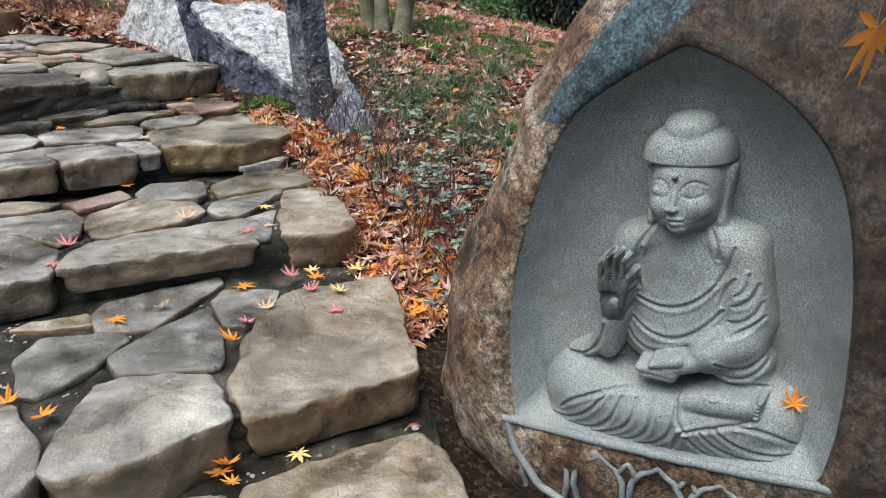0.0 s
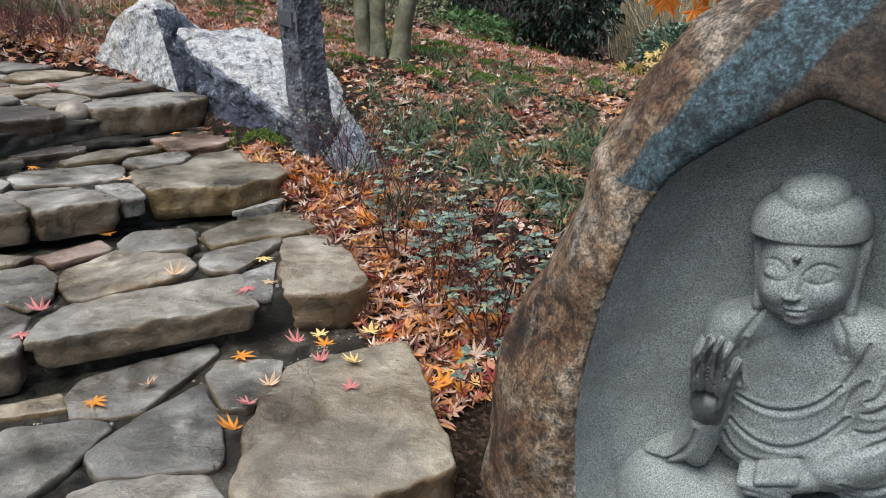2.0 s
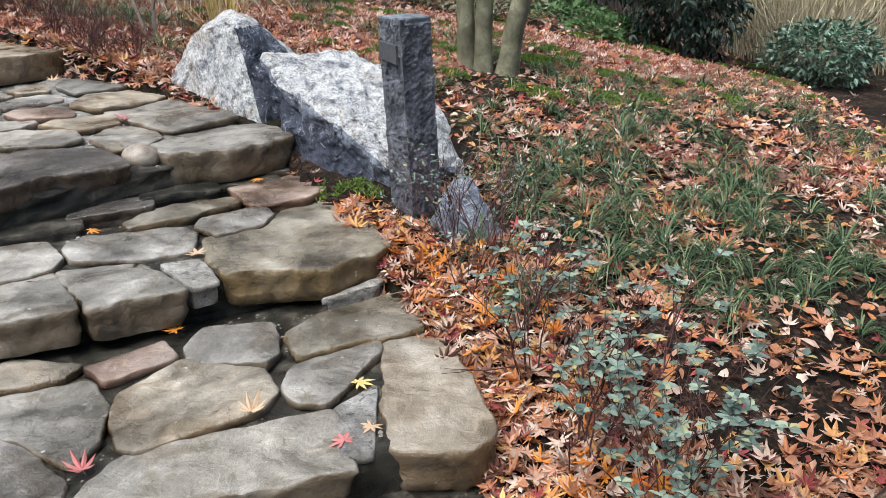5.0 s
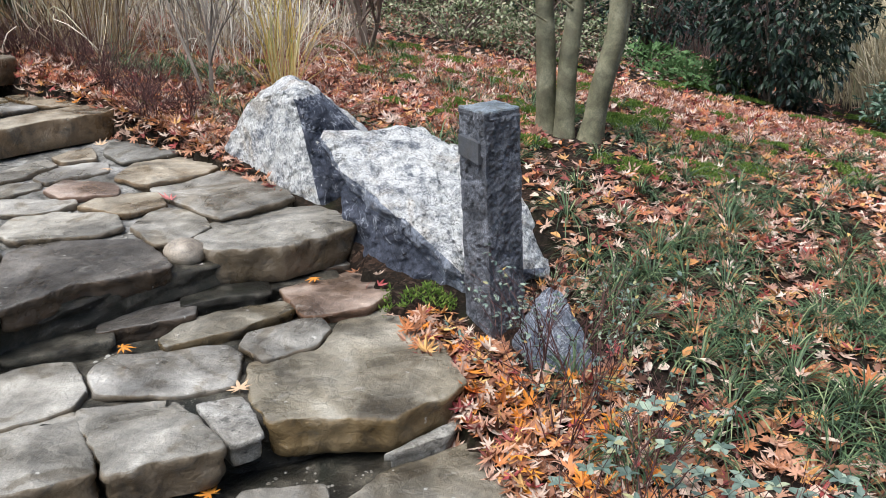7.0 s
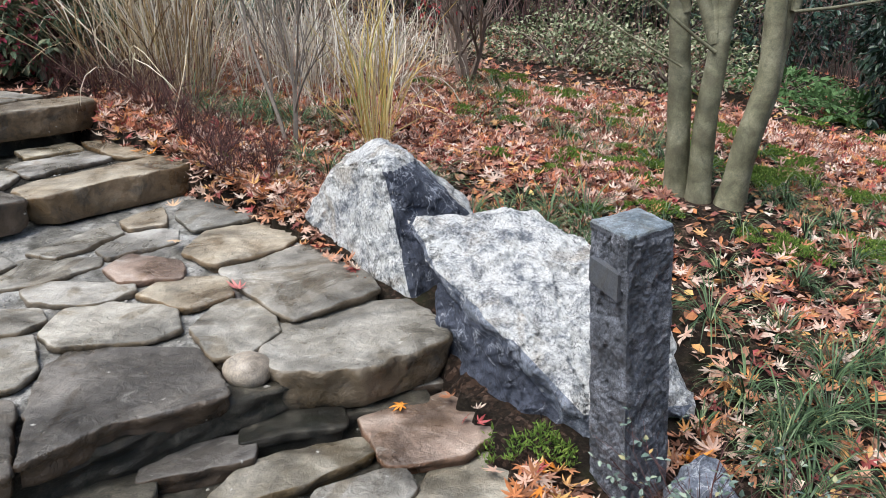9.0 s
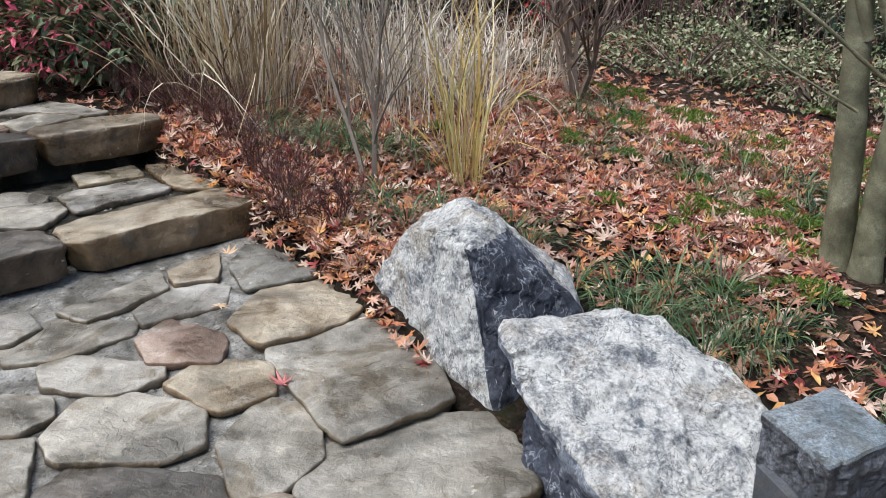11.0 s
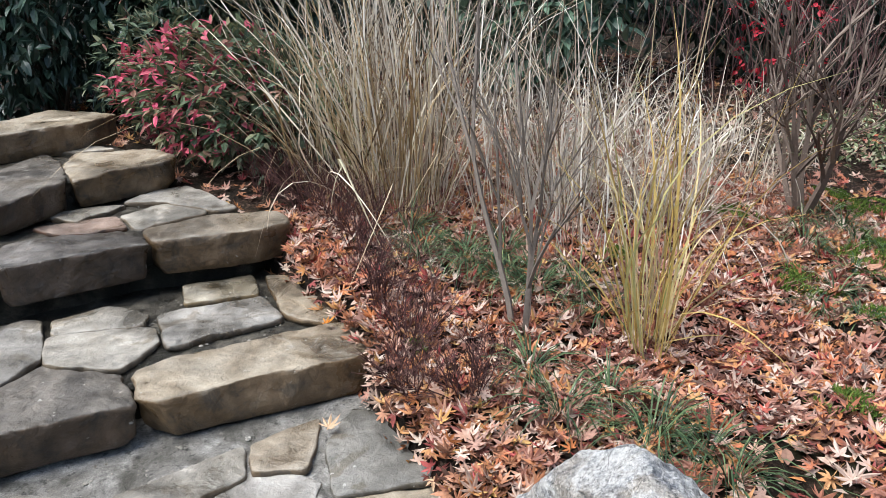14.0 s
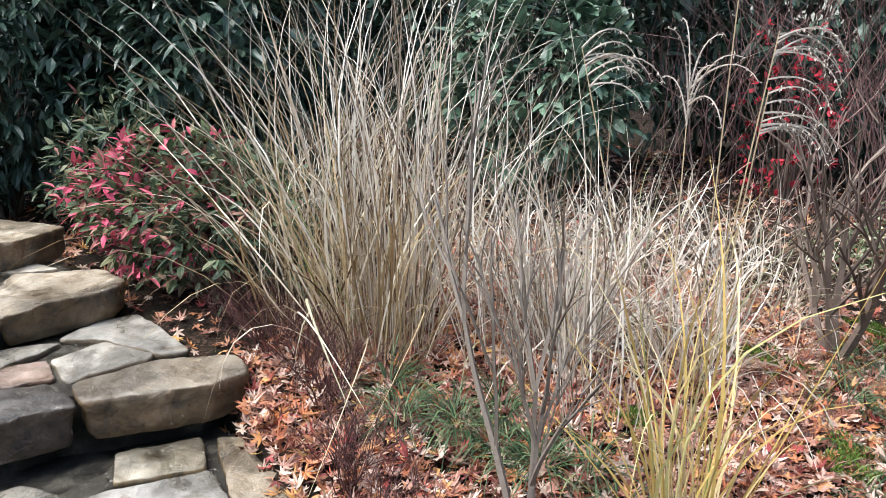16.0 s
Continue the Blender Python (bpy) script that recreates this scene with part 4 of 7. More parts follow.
stone(5, 0.83, 0.06, SAND, (-3.12, 5.36), (-3.06, 5.61), (-2.88, 5.37), (-3.0, 5.26))
stone(5, 0.785, 0.06, GREY, (-3.13, 4.41), (-2.84, 4.5), (-2.75, 4.42), (-2.77, 4.31), (-2.93, 4.26))
stone(5, 0.775, 0.08, GREY, (-2.94, 4.2), (-2.72, 4.33), (-2.53, 4.13), (-2.52, 4.02), (-2.67, 3.92))
stone(5, 0.76, 0.095, DARK, (-2.68, 3.88), (-2.48, 3.97), (-2.22, 3.68), (-2.34, 3.54))
stone(5, 0.82, 0.06, GREY, (-3.58, 4.59), (-3.5, 4.77), (-3.36, 4.86), (-3.22, 4.79), (-3.21, 4.66), (-3.39, 4.51))
stone(6, 0.985, 0.155, SAND, (-3.65, 5.29), (-3.6, 5.47), (-3.32, 6.0), (-3.06, 5.94), (-3.04, 5.83), (-3.22, 5.52), (-3.38, 5.22), (-3.49, 5.2))
stone(6, 0.985, 0.155, DARK, (-3.92, 4.68), (-3.91, 5.01), (-3.95, 5.11), (-3.65, 5.23), (-3.43, 5.14), (-3.56, 4.91), (-3.62, 4.76), (-3.7, 4.53))
stone(6, 0.995, 0.06, GREY, (-4.0, 5.62), (-3.8, 6.0), (-3.53, 5.89), (-3.68, 5.46))
stone(6, 0.995, 0.06, GREY, (-4.14, 5.23), (-4.13, 5.39), (-3.89, 5.52), (-3.77, 5.47), (-3.67, 5.25), (-3.92, 5.11))
stone(6, 1.0, 0.06, SAND, (-3.96, 6.17), (-3.74, 6.29), (-3.34, 6.05), (-3.34, 5.95), (-3.55, 5.91))
stone(6, 1.0, 0.06, GREY, (-4.29, 5.33), (-4.22, 5.54), (-4.02, 5.59), (-3.95, 5.51), (-4.14, 5.26))
stone(6, 0.995, 0.06, GREY, (-4.49, 5.08), (-4.34, 5.31), (-3.99, 5.13), (-3.9, 4.93), (-4.06, 4.8))
stone(6, 1.01, 0.05, MOSSY, (-4.14, 5.86), (-4.0, 6.12), (-3.79, 5.98), (-3.97, 5.74))
stone(7, 1.225, 0.165, SAND, (-4.39, 5.87), (-4.36, 6.17), (-4.13, 6.42), (-3.96, 6.34), (-3.96, 6.18), (-4.22, 5.8))
stone(7, 1.225, 0.165, DARK, (-4.72, 5.38), (-4.65, 5.61), (-4.5, 5.81), (-4.22, 5.77), (-4.33, 5.45), (-4.4, 5.2))
stone(7, 1.23, 0.06, GREY, (-4.72, 5.95), (-4.72, 6.2), (-4.43, 6.23), (-4.38, 6.17), (-4.46, 5.86))
stone(7, 1.24, 0.06, GREY, (-4.89, 6.08), (-4.98, 6.34), (-4.92, 6.49), (-4.3, 6.32), (-4.38, 6.22), (-4.71, 6.19))
stone(7, 1.235, 0.06, GREY, (-5.03, 5.71), (-4.91, 6.01), (-4.85, 6.05), (-4.77, 5.75))
stone(7, 1.23, 0.06, RED, (-4.87, 5.59), (-4.72, 5.92), (-4.51, 5.84), (-4.64, 5.61))
stone(8, 1.39, 0.16, SAND, (-5.36, 6.04), (-5.61, 6.27), (-5.27, 6.53), (-5.02, 6.48), (-4.96, 6.4), (-4.97, 6.03), (-4.99, 5.88))
stone(8, 1.39, 0.16, DARK, (-5.39, 5.57), (-5.69, 6.11), (-5.38, 6.03), (-4.99, 5.85), (-4.8, 5.37))
stone(8, 1.4, 0.06, GREY, (-5.81, 6.11), (-5.91, 6.33), (-5.69, 6.4), (-5.45, 6.39), (-5.6, 6.23))
stone(9, 1.55, 0.17, SAND, (-6.1, 6.0), (-6.3, 6.5), (-5.75, 6.62), (-5.62, 6.3), (-5.7, 5.8))
stone(9, 1.55, 0.17, DARK, (-6.2, 5.2), (-6.3, 5.9), (-5.75, 5.75), (-5.6, 5.2))

# rubble and mortar crumbs at the risers' feet
stone(3, 0.383, 0.05, PALE, (-0.8, 2.97), (-0.7, 3.12), (-0.66, 2.8), (-0.74, 2.77))
stone(4, 0.445, 0.06, PALE, (-0.95, 3.57), (-0.87, 3.67), (-0.77, 3.76), (-0.8, 3.67))
for k in range(5):
    x, y = -2.16 + 0.2 * k, 3.7 + 0.22 * k
    stone(4, 0.592 + 0.01 * (k % 3), 0.07, (SHADED_BED, DARK, SHADED_BED)[k % 3], (x - 0.06, y - 0.02), (x + 0.2, y + 0.15), (x + 0.14, y + 0.26), (x + 0.02, y + 0.2), (x - 0.1, y + 0.06))


def fill_step(step, level, fr, fl, br, bl, first, cells):
    """Stones for the part of a step that lies past its measured stones: a front slab and smaller ones behind it."""
    g = random.Random(step * 7)
    fr, fl, br, bl = (Vector(p) for p in (fr, fl, br, bl))

    def at(t, d):
        t, d = t + g.uniform(-0.012, 0.012), d + g.uniform(-0.03, 0.03)
        p = fr.lerp(fl, t).lerp(br.lerp(bl, t), d)
        return (round(p.x, 3), round(p.y, 3))

    for i in range(cells):
        a, b = first + (1 - first) * i / cells, first + (1 - first) * (i + 0.94) / cells
        cut = g.uniform(0.38, 0.55)
        stone(step, level + g.uniform(-0.004, 0.006), 0.14, g.choice((SAND, GREY, GREY, DARK)), at(a, 0.02), at(b, 0.02), at(b, cut - 0.03), at(a, cut - 0.03))
        m = (a + b) / 2 + g.uniform(-0.03, 0.03)
        for c, d in ((a, m - 0.01), (m + 0.01, b)):
            stone(step, level + g.uniform(0, 0.012), 0.06, g.choice((SAND, GREY, SLATE, RED, GREY)), at(c, cut + 0.04), at((c + d) / 2, cut + 0.02), at(d, cut + 0.04), at(d, 0.9), at((c + d) / 2, 0.93), at(c, 0.9))


fill_step(2, 0.255, (-0.05, 2.0), (-2.2, 0.8), (-0.33, 2.9), (-2.6, 1.85), 0.54, 3)
fill_step(3, 0.395, (-0.34, 2.9), (-2.6, 1.85), (-0.76, 3.75), (-3.0, 2.58), 0.68, 2)
fill_step(4, 0.555, (-0.76, 3.78), (-3.0, 2.58), (-1.35, 4.6), (-3.05, 2.95), 0.6, 2)
fill_step(5, 0.785, (-1.33, 4.66), (-3.0, 2.8), (-3.0, 5.75), (-4.0, 3.6), 0.64, 2)
fill_step(6, 0.99, (-3.03, 5.85), (-4.1, 3.5), (-3.98, 6.2), (-4.75, 4.0), 0.58, 3)
fill_step(7, 1.23, (-3.96, 6.3), (-4.8, 4.05), (-4.98, 6.4), (-5.45, 4.3), 0.52, 3)
fill_step(8, 1.39, (-4.98, 6.4), (-5.45, 4.4), (-5.65, 6.4), (-6.4, 4.8), 0.52, 3)
fill_step(1, 0.1, (0.18, -0.95), (-2.15, -0.95), (0.1, 0.25), (-2.2, 0.0), 0.02, 5)
fill_step(1, 0.1, (0.1, 0.28), (-2.2, 0.05), (0.04, 1.38), (-2.2, 0.75), 0.02, 5)


def make_grit():
    """Loose grit and mortar crumbs in the joints."""
    for name, label, material, count in (("pale_grit", "pale mortar crumbs scattered in the paving joints", PALE, 1800),):
        g = random.Random(count + len(name))
        s = Shape()
        made = 0
        while made < count:
            x, y = g.uniform(-4.3, -0.05), g.uniform(1.4, 6.1)
            e = off_edge(x, y)
            if not -1.7 < e < -0.04:
                continue
            ok, place, normal, face, ob, m = scene.ray_cast(GRIT_VIEW[0], Vector((x, y, 3)), Vector((0, 0, -1)))
            made += 1
            if not ok or not ob.name.startswith("mortar_bed") or normal.z < 0.6:
                continue
            for k in range(g.randint(1, 4)):
                r = abs(g.gauss(0, 0.003)) + 0.002
                s.ball(place + Vector((g.gauss(0, 0.012), g.gauss(0, 0.012), r * 0.3)), r, g.uniform(0.4, 0.7))
        tagged(part(name, s, material), label, "grit", kind="stuff")


bpy.context.view_layer.update()
GRIT_VIEW = [bpy.context.evaluated_depsgraph_get()]
make_grit()


def make_pebble():
    s = Shape()
    bm = bmesh.new()
    bmesh.ops.create_icosphere(bm, subdivisions=3, radius=1)
    for v in bm.verts:
        k = 1 + 0.06 * noise.noise(v.co * 1.5)
        s.v.append(Vector((-1.9 + v.co.x * 0.082 * k, 4.33 + v.co.y * 0.075 * k, 0.735 + v.co.z * 0.058 * k)))
    s.f = [tuple(v.index for v in f.verts) for f in bm.faces]
    bm.free()
    tagged(part("pebble", s, PEBBLE, smooth=True), "smooth round tan pebble wedged between the step stones", "pebble")


make_pebble()

# ---------------------------------------------------------------- carved boulder and statue
FACE = Matrix(((0.866, -0.5, 0, 0.142), (-0.5, -0.866, 0, 1.771), (0, 0, 1, 0), (0, 0, 0, 1)))  # along the face, out of it, up


def radius_at(outline, c, w):
    """How far a closed outline lies from c in the direction w."""
    d = Vector((math.cos(w), math.sin(w)))
    best = 0.1
    for a, b in zip(outline, outline[1:] + outline[:1]):
        a, b = a - c, b - c
        e = b - a
        den = d.x * e.y - d.y * e.x
        if abs(den) > 1e-9:
            t = (a.x * e.y - a.y * e.x) / den
            u = (a.x * d.y - a.y * d.x) / den
            if t > 0 and -1e-6 <= u <= 1 + 1e-6:
                best = max(best, t)
    return best


NICHE = [Vector(p) for p in ((0.388, 1.224), (0.516, 1.179), (0.628, 1.098), (0.701, 1.004), (0.748, 0.853), (0.775, 0.653), (0.784, 0.442), (0.768, 0.325), (0.4, 0.27), (0.05, 0.25), (0.023, 0.45), (0.029, 0.638), (0.073, 0.848), (0.144, 1.054), (0.264, 1.149))]
for _ in range(2):
    NICHE = [NICHE[0]] + [q for o, p, n in zip(NICHE, NICHE[1:], NICHE[2:] + NICHE[:1]) for q in ((p,) if p.y < 0.34 else (p.lerp(o, 0.25), p.lerp(n, 0.25)))]
ROCK = [Vector(p) for p in ((0.25, 1.42), (0.138, 1.3), (0.075, 1.217), (-0.004, 1.067), (-0.089, 0.842), (-0.186, 0.62), (-0.258, 0.395), (-0.27, 0.244), (-0.239, 0.078), (-0.14, -0.083), (0.3, -0.25), (0.8, -0.2), (1.03, 0.2), (1.05, 0.7), (0.98, 1.1), (0.8, 1.4), (0.5, 1.52))]
MIDDLE = Vector((0.4, 0.65))


def niche_depth(u, v):
    """How deep the niche is hollowed at a place on the face."""
    p = Vector((u, v)) - MIDDLE
    if p.length < 1e-6:
        return 0.13
    k = p.length / radius_at(NICHE, MIDDLE, math.atan2(p.y, p.x))
    return 0.13 * max(1 - k ** 5, 0.0) if k < 1 else 0.0


def make_boulder():
    rock = thing("carved_boulder", FACE @ Vector((0.4, -0.3, 0)), "large rusty brown boulder with a pointed niche carved into it", "boulder")
    inv = Matrix.Translation(-rock.location)
    n = 180
    turn = [2 * math.pi * i / n for i in range(n)]
    rn = [radius_at(NICHE, MIDDLE, w) for w in turn]
    ro = [radius_at(ROCK, MIDDLE, w) for w in turn]
    ro = [sum(ro[(i + k) % n] for k in range(-4, 5)) / 9 for i in range(n)]
    s = Shape()
    # fraction from niche edge to the widest outline, and how far behind the face
    prof = [(0.0, -0.012), (0.02, 0.0), (0.1, 0.004), (0.2, 0.0), (0.3, -0.008), (0.42, -0.022), (0.55, -0.042), (0.68, -0.066), (0.8, -0.096), (0.9, -0.125), (0.97, -0.155), (1.0, -0.2), (1.0, -0.28), (0.96, -0.4), (0.86, -0.52), (0.68, -0.62), (0.4, -0.68), (0.0, -0.7)]
    for f, w in prof:
        for i, a in enumerate(turn):
            r = rn[i] + (ro[i] - rn[i]) * f
            u, v = MIDDLE.x + math.cos(a) * r, MIDDLE.y + math.sin(a) * r
            k = min(f * 4, 1.0)
            d = 0.03 * noise.noise((u * 3.1, v * 3.1, w * 3)) + 0.016 * noise.noise((u * 9, v * 9, w * 9)) + 0.007 * noise.noise((u * 24, v * 24, w * 24))
            q = FACE @ Vector((u + math.cos(a) * d * k, w + d * (0.25 + 0.6 * k) * (f > 0.05), v + math.sin(a) * d * k))
            s.v.append(inv @ q)
    for j in range(len(prof) - 1):
        for i in range(n):
            k = (i + 1) % n
            s.f.append((j * n + i, j * n + k, (j + 1) * n + k, (j + 1) * n + i))
    s.f.append(tuple((len(prof) - 1) * n + i for i in range(n)))
    part("rock", s, BOULDER, rock, smooth=True)
    s = Shape()
    fr = [1.0, 0.985, 0.965, 0.94, 0.91, 0.87, 0.82, 0.74, 0.6, 0.4, 0.2]
    for f in fr:
        for i, a in enumerate(turn):
            r = rn[i] * f
            u, v = MIDDLE.x + math.cos(a) * r, MIDDLE.y + math.sin(a) * r
            s.v.append(inv @ (FACE @ Vector((u, -0.012 - niche_depth(u, v) + 0.002 * noise.noise((u * 14, v * 14, 0)), v))))
    for j in range(len(fr) - 1):
        for i in range(n):
            k = (i + 1) % n
            s.f.append((j * n + i, j * n + k, (j + 1) * n + k, (j + 1) * n + i))
    s.v.append(inv @ (FACE @ Vector((MIDDLE.x, -0.142, MIDDLE.y))))
    for i in range(n):
        s.f.append(((len(fr) - 1) * n + i, (len(fr) - 1) * n + (i + 1) % n, len(s.v) - 1))
    part("niche", s, GRANITE, rock, "rough-tooled grey granite niche", smooth=True)
    # the ledge under the figure and a row of carved petals
    def rim(points, r0, name, label):
        s = Shape()
        fine = [Vector(p).lerp(Vector(q), k / 5) for p, q in zip(points, points[1:]) for k in range(5)] + [Vector(points[-1])]
        s.tube([inv @ (FACE @ (p + Vector((0, 0.004 * noise.noise(p * 30), 0)))) for p in fine], r0, r0, 8)
        part(name, s, GRANITE, rock, label, smooth=True)

    rim([(0.02 + 0.775 * k / 14, -0.004, 0.249 + 0.07 * k / 14 - 0.01 * math.sin(math.pi * k / 14)) for k in range(15)], 0.013, "ledge", "grey carved ledge")
    for k in range(5):
        u, v, w, h = 0.14 + 0.145 * k, 0.09 + 0.012 * k, 0.064, 0.115
        arch = [(u + w * x, -0.006 - 0.012 * (y < 0.1), v + h * y) for x, y in ((-0.85, -0.35), (-1.0, 0.1), (-0.95, 0.5), (-0.62, 0.8), (-0.25, 0.93), (0.0, 1.06), (0.25, 0.93), (0.62, 0.8), (0.95, 0.5), (1.0, 0.1), (0.85, -0.35))]
        rim(arch, 0.0085, "petal", "grey carved lotus petal outline")
        if k < 4:
            rim([(u + 0.0725 + 0.02 * x, -0.005, v + 0.07 + 0.05 * y) for x, y in ((-1.0, 0.4), (-0.4, 0.85), (0.0, 1.05), (0.4, 0.85), (1.0, 0.4))], 0.007, "petal", "grey carved lotus petal outline")
    rim([(0.03, 0.0, 0.245), (0.06, 0.0, 0.16), (0.13, 0.0, 0.075), (0.22, -0.005, 0.04), (0.35, -0.01, 0.02)], 0.011, "petal", "grey carved lotus petal outline")


make_boulder()


def make_statue():
    """A seated figure in high relief: rounded masses melted together, with carved folds."""
    step = 0.0026
    us, vs = np.arange(0.06, 0.775, step), np.arange(0.2, 1.1, step)
    U, V = np.meshgrid(us, vs)
    H = np.full(U.shape, -0.3)

    def mass(u, v, w, ru, rv, rw, soft=0.012, power=2.0, above=None):
        """A rounded swelling at u, v whose middle lies w behind the face."""
        nonlocal H
        q = 1 - np.abs((U - u) / ru) ** power - np.abs((V - v) / rv) ** power
        inside = q > 0
        if above is not None:
            inside &= V > above
        h = np.where(inside, w + rw * np.maximum(q, 0) ** (1 / power), -0.3)
        k = np.maximum(soft - np.abs(h - H), 0) / soft
        H = np.where(inside, np.maximum(h, H) + k * k * soft * 0.25, H)

    def limb(a, b, ra, rb, wa, wb, soft=0.012, n=12):
        for i in range(n):
            k = i / (n - 1)
            r = ra + (rb - ra) * k
            mass(a[0] + (b[0] - a[0]) * k, a[1] + (b[1] - a[1]) * k, wa + (wb - wa) * k, r, r, r, soft)

    # trunk, shoulders and arms under the robe
    mass(0.42, 0.66, -0.13, 0.155, 0.19, 0.075, 0.03, 2.3)
    mass(0.415, 0.755, -0.125, 0.16, 0.085, 0.062, 0.03)
    mass(0.42, 0.55, -0.115, 0.15, 0.1, 0.06, 0.03)
    limb((0.35, 0.8), (0.285, 0.772), 0.042, 0.046, -0.115, -0.115, 0.03)
    limb((0.282, 0.77), (0.262, 0.62), 0.046, 0.046, -0.115, -0.11, 0.03)
    limb((0.475, 0.805), (0.535, 0.78), 0.045, 0.052, -0.115, -0.115, 0.03)
    limb((0.54, 0.775), (0.575, 0.6), 0.052, 0.056, -0.115, -0.11, 0.03)
    limb((0.568, 0.565), (0.485, 0.527), 0.058, 0.034, -0.095, -0.05, 0.03)
    mass(0.56, 0.505, -0.1, 0.08, 0.062, 0.055, 0.03)
    mass(0.497, 0.522, -0.08, 0.036, 0.05, 0.058, 0.02)
    limb((0.58, 0.475), (0.68, 0.445), 0.03, 0.016, -0.1, -0.11, 0.02)
    # folded legs
    mass(0.205, 0.37, -0.11, 0.112, 0.105, 0.09, 0.03, 2.3)
    limb((0.2, 0.375), (0.42, 0.36), 0.088, 0.078, -0.1, -0.075, 0.03)
    mass(0.615, 0.36, -0.11, 0.112, 0.1, 0.09, 0.03, 2.3)
    limb((0.61, 0.37), (0.46, 0.355), 0.086, 0.076, -0.1, -0.08, 0.03)
    mass(0.42, 0.318, -0.09, 0.29, 0.062, 0.075, 0.03, 2.4)
    mass(0.42, 0.3, -0.075, 0.305, 0.055, 0.055, 0.03, 2.8)
    for k in range(14):
        Q = np.pad(np.where(H > -0.2, H, -0.15), 1, mode="edge")
        H = np.where(H > -0.2, (Q[1:-1, 1:-1] * 2 + Q[:-2, 1:-1] + Q[2:, 1:-1] + Q[1:-1, :-2] + Q[1:-1, 2:]) / 6, H)
    # loose sleeve that hangs from the raised arm
    limb((0.275, 0.6), (0.262, 0.5), 0.034, 0.03, -0.048, -0.07, 0.01)
    limb((0.262, 0.545), (0.225, 0.49), 0.034, 0.026, -0.075, -0.09, 0.02)
    limb((0.225, 0.49), (0.16, 0.468), 0.026, 0.012, -0.085, -0.1, 0.02)
    # sole of the upper foot, with its toes
    limb((0.475, 0.412), (0.6, 0.43), 0.03, 0.026, -0.032, -0.02, 0.008)
    mass(0.545, 0.425, -0.02, 0.08, 0.028, 0.022, 0.012, 2.6)
    for k in range(5):
        mass(0.622 + 0.001 * k, 0.414 + 0.0095 * k, -0.018, 0.009, 0.0058, 0.018, 0.002)

    def fold(a, m, b, wide=0.0042, depth=0.0052, swell=0.55):
        """A carved groove that bends from a through m to b, with a soft swell on its outer side."""
        nonlocal H
        near = np.full(U.shape, 9.0)
        last = None
        for i in range(13):
            k = i / 12
            c = [2 * m[j] - (a[j] + b[j]) / 2 for j in (0, 1)]
            p = [(1 - k) ** 2 * a[j] + 2 * k * (1 - k) * c[j] + k * k * b[j] for j in (0, 1)]
            if last:
                e = (p[0] - last[0], p[1] - last[1])
                t = np.clip(((U - last[0]) * e[0] + (V - last[1]) * e[1]) / (e[0] ** 2 + e[1] ** 2 + 1e-12), 0, 1)
                fade = 1 + 0.5 * np.abs((i - 1 + t) / 6 - 1) ** 2
                near = np.minimum(near, np.hypot(U - last[0] - t * e[0], V - last[1] - t * e[1]) * fade)
            last = p
        H = H - depth * np.exp(-((near / wide) ** 2)) + depth * swell * np.exp(-(((near - 2.6 * wide) / (1.6 * wide)) ** 2))

    # robe over the chest
    fold((0.322, 0.643), (0.419, 0.633), (0.491, 0.693))
    fold((0.491, 0.693), (0.512, 0.739), (0.524, 0.791))
    fold((0.314, 0.589), (0.419, 0.555), (0.514, 0.635))
    fold((0.303, 0.559), (0.381, 0.511), (0.512, 0.585))
    fold((0.324, 0.670), (0.312, 0.723), (0.323, 0.770))
    fold((0.306, 0.737), (0.319, 0.782), (0.343, 0.823))
    fold((0.470, 0.822), (0.483, 0.799), (0.492, 0.758))
    # upper arm and sleeve
    fold((0.537, 0.679), (0.557, 0.699), (0.560, 0.733))
    fold((0.533, 0.652), (0.568, 0.675), (0.581, 0.711))
    fold((0.530, 0.612), (0.573, 0.632), (0.594, 0.670))
    fold((0.537, 0.588), (0.569, 0.607), (0.602, 0.637))
    fold((0.507, 0.648), (0.515, 0.685), (0.532, 0.718))
    fold((0.492, 0.497), (0.573, 0.480), (0.626, 0.533))
    fold((0.521, 0.526), (0.570, 0.508), (0.611, 0.538))
    fold((0.460, 0.528), (0.479, 0.475), (0.530, 0.450))
    fold((0.530, 0.450), (0.575, 0.462), (0.629, 0.461))
    fold((0.260, 0.579), (0.242, 0.517), (0.203, 0.475))
    fold((0.146, 0.461), (0.180, 0.466), (0.203, 0.475))
    # cloth over the legs
    fold((0.146, 0.302), (0.218, 0.324), (0.287, 0.408))
    fold((0.192, 0.286), (0.276, 0.309), (0.323, 0.406))
    fold((0.255, 0.280), (0.335, 0.324), (0.358, 0.409))
    fold((0.330, 0.278), (0.388, 0.324), (0.397, 0.416))
    fold((0.169, 0.335), (0.210, 0.375), (0.274, 0.403))
    fold((0.237, 0.394), (0.335, 0.424), (0.446, 0.426))
    fold((0.375, 0.274), (0.436, 0.321), (0.449, 0.399))
    fold((0.481, 0.337), (0.537, 0.281), (0.602, 0.277))
    fold((0.512, 0.354), (0.575, 0.302), (0.662, 0.296))
    fold((0.543, 0.370), (0.612, 0.323), (0.696, 0.316))
    fold((0.588, 0.385), (0.643, 0.377), (0.708, 0.338))
    fold((0.464, 0.343), (0.542, 0.374), (0.625, 0.404))
    fold((0.447, 0.423), (0.458, 0.376), (0.480, 0.349))
    fold((0.453, 0.284), (0.459, 0.311), (0.468, 0.344))
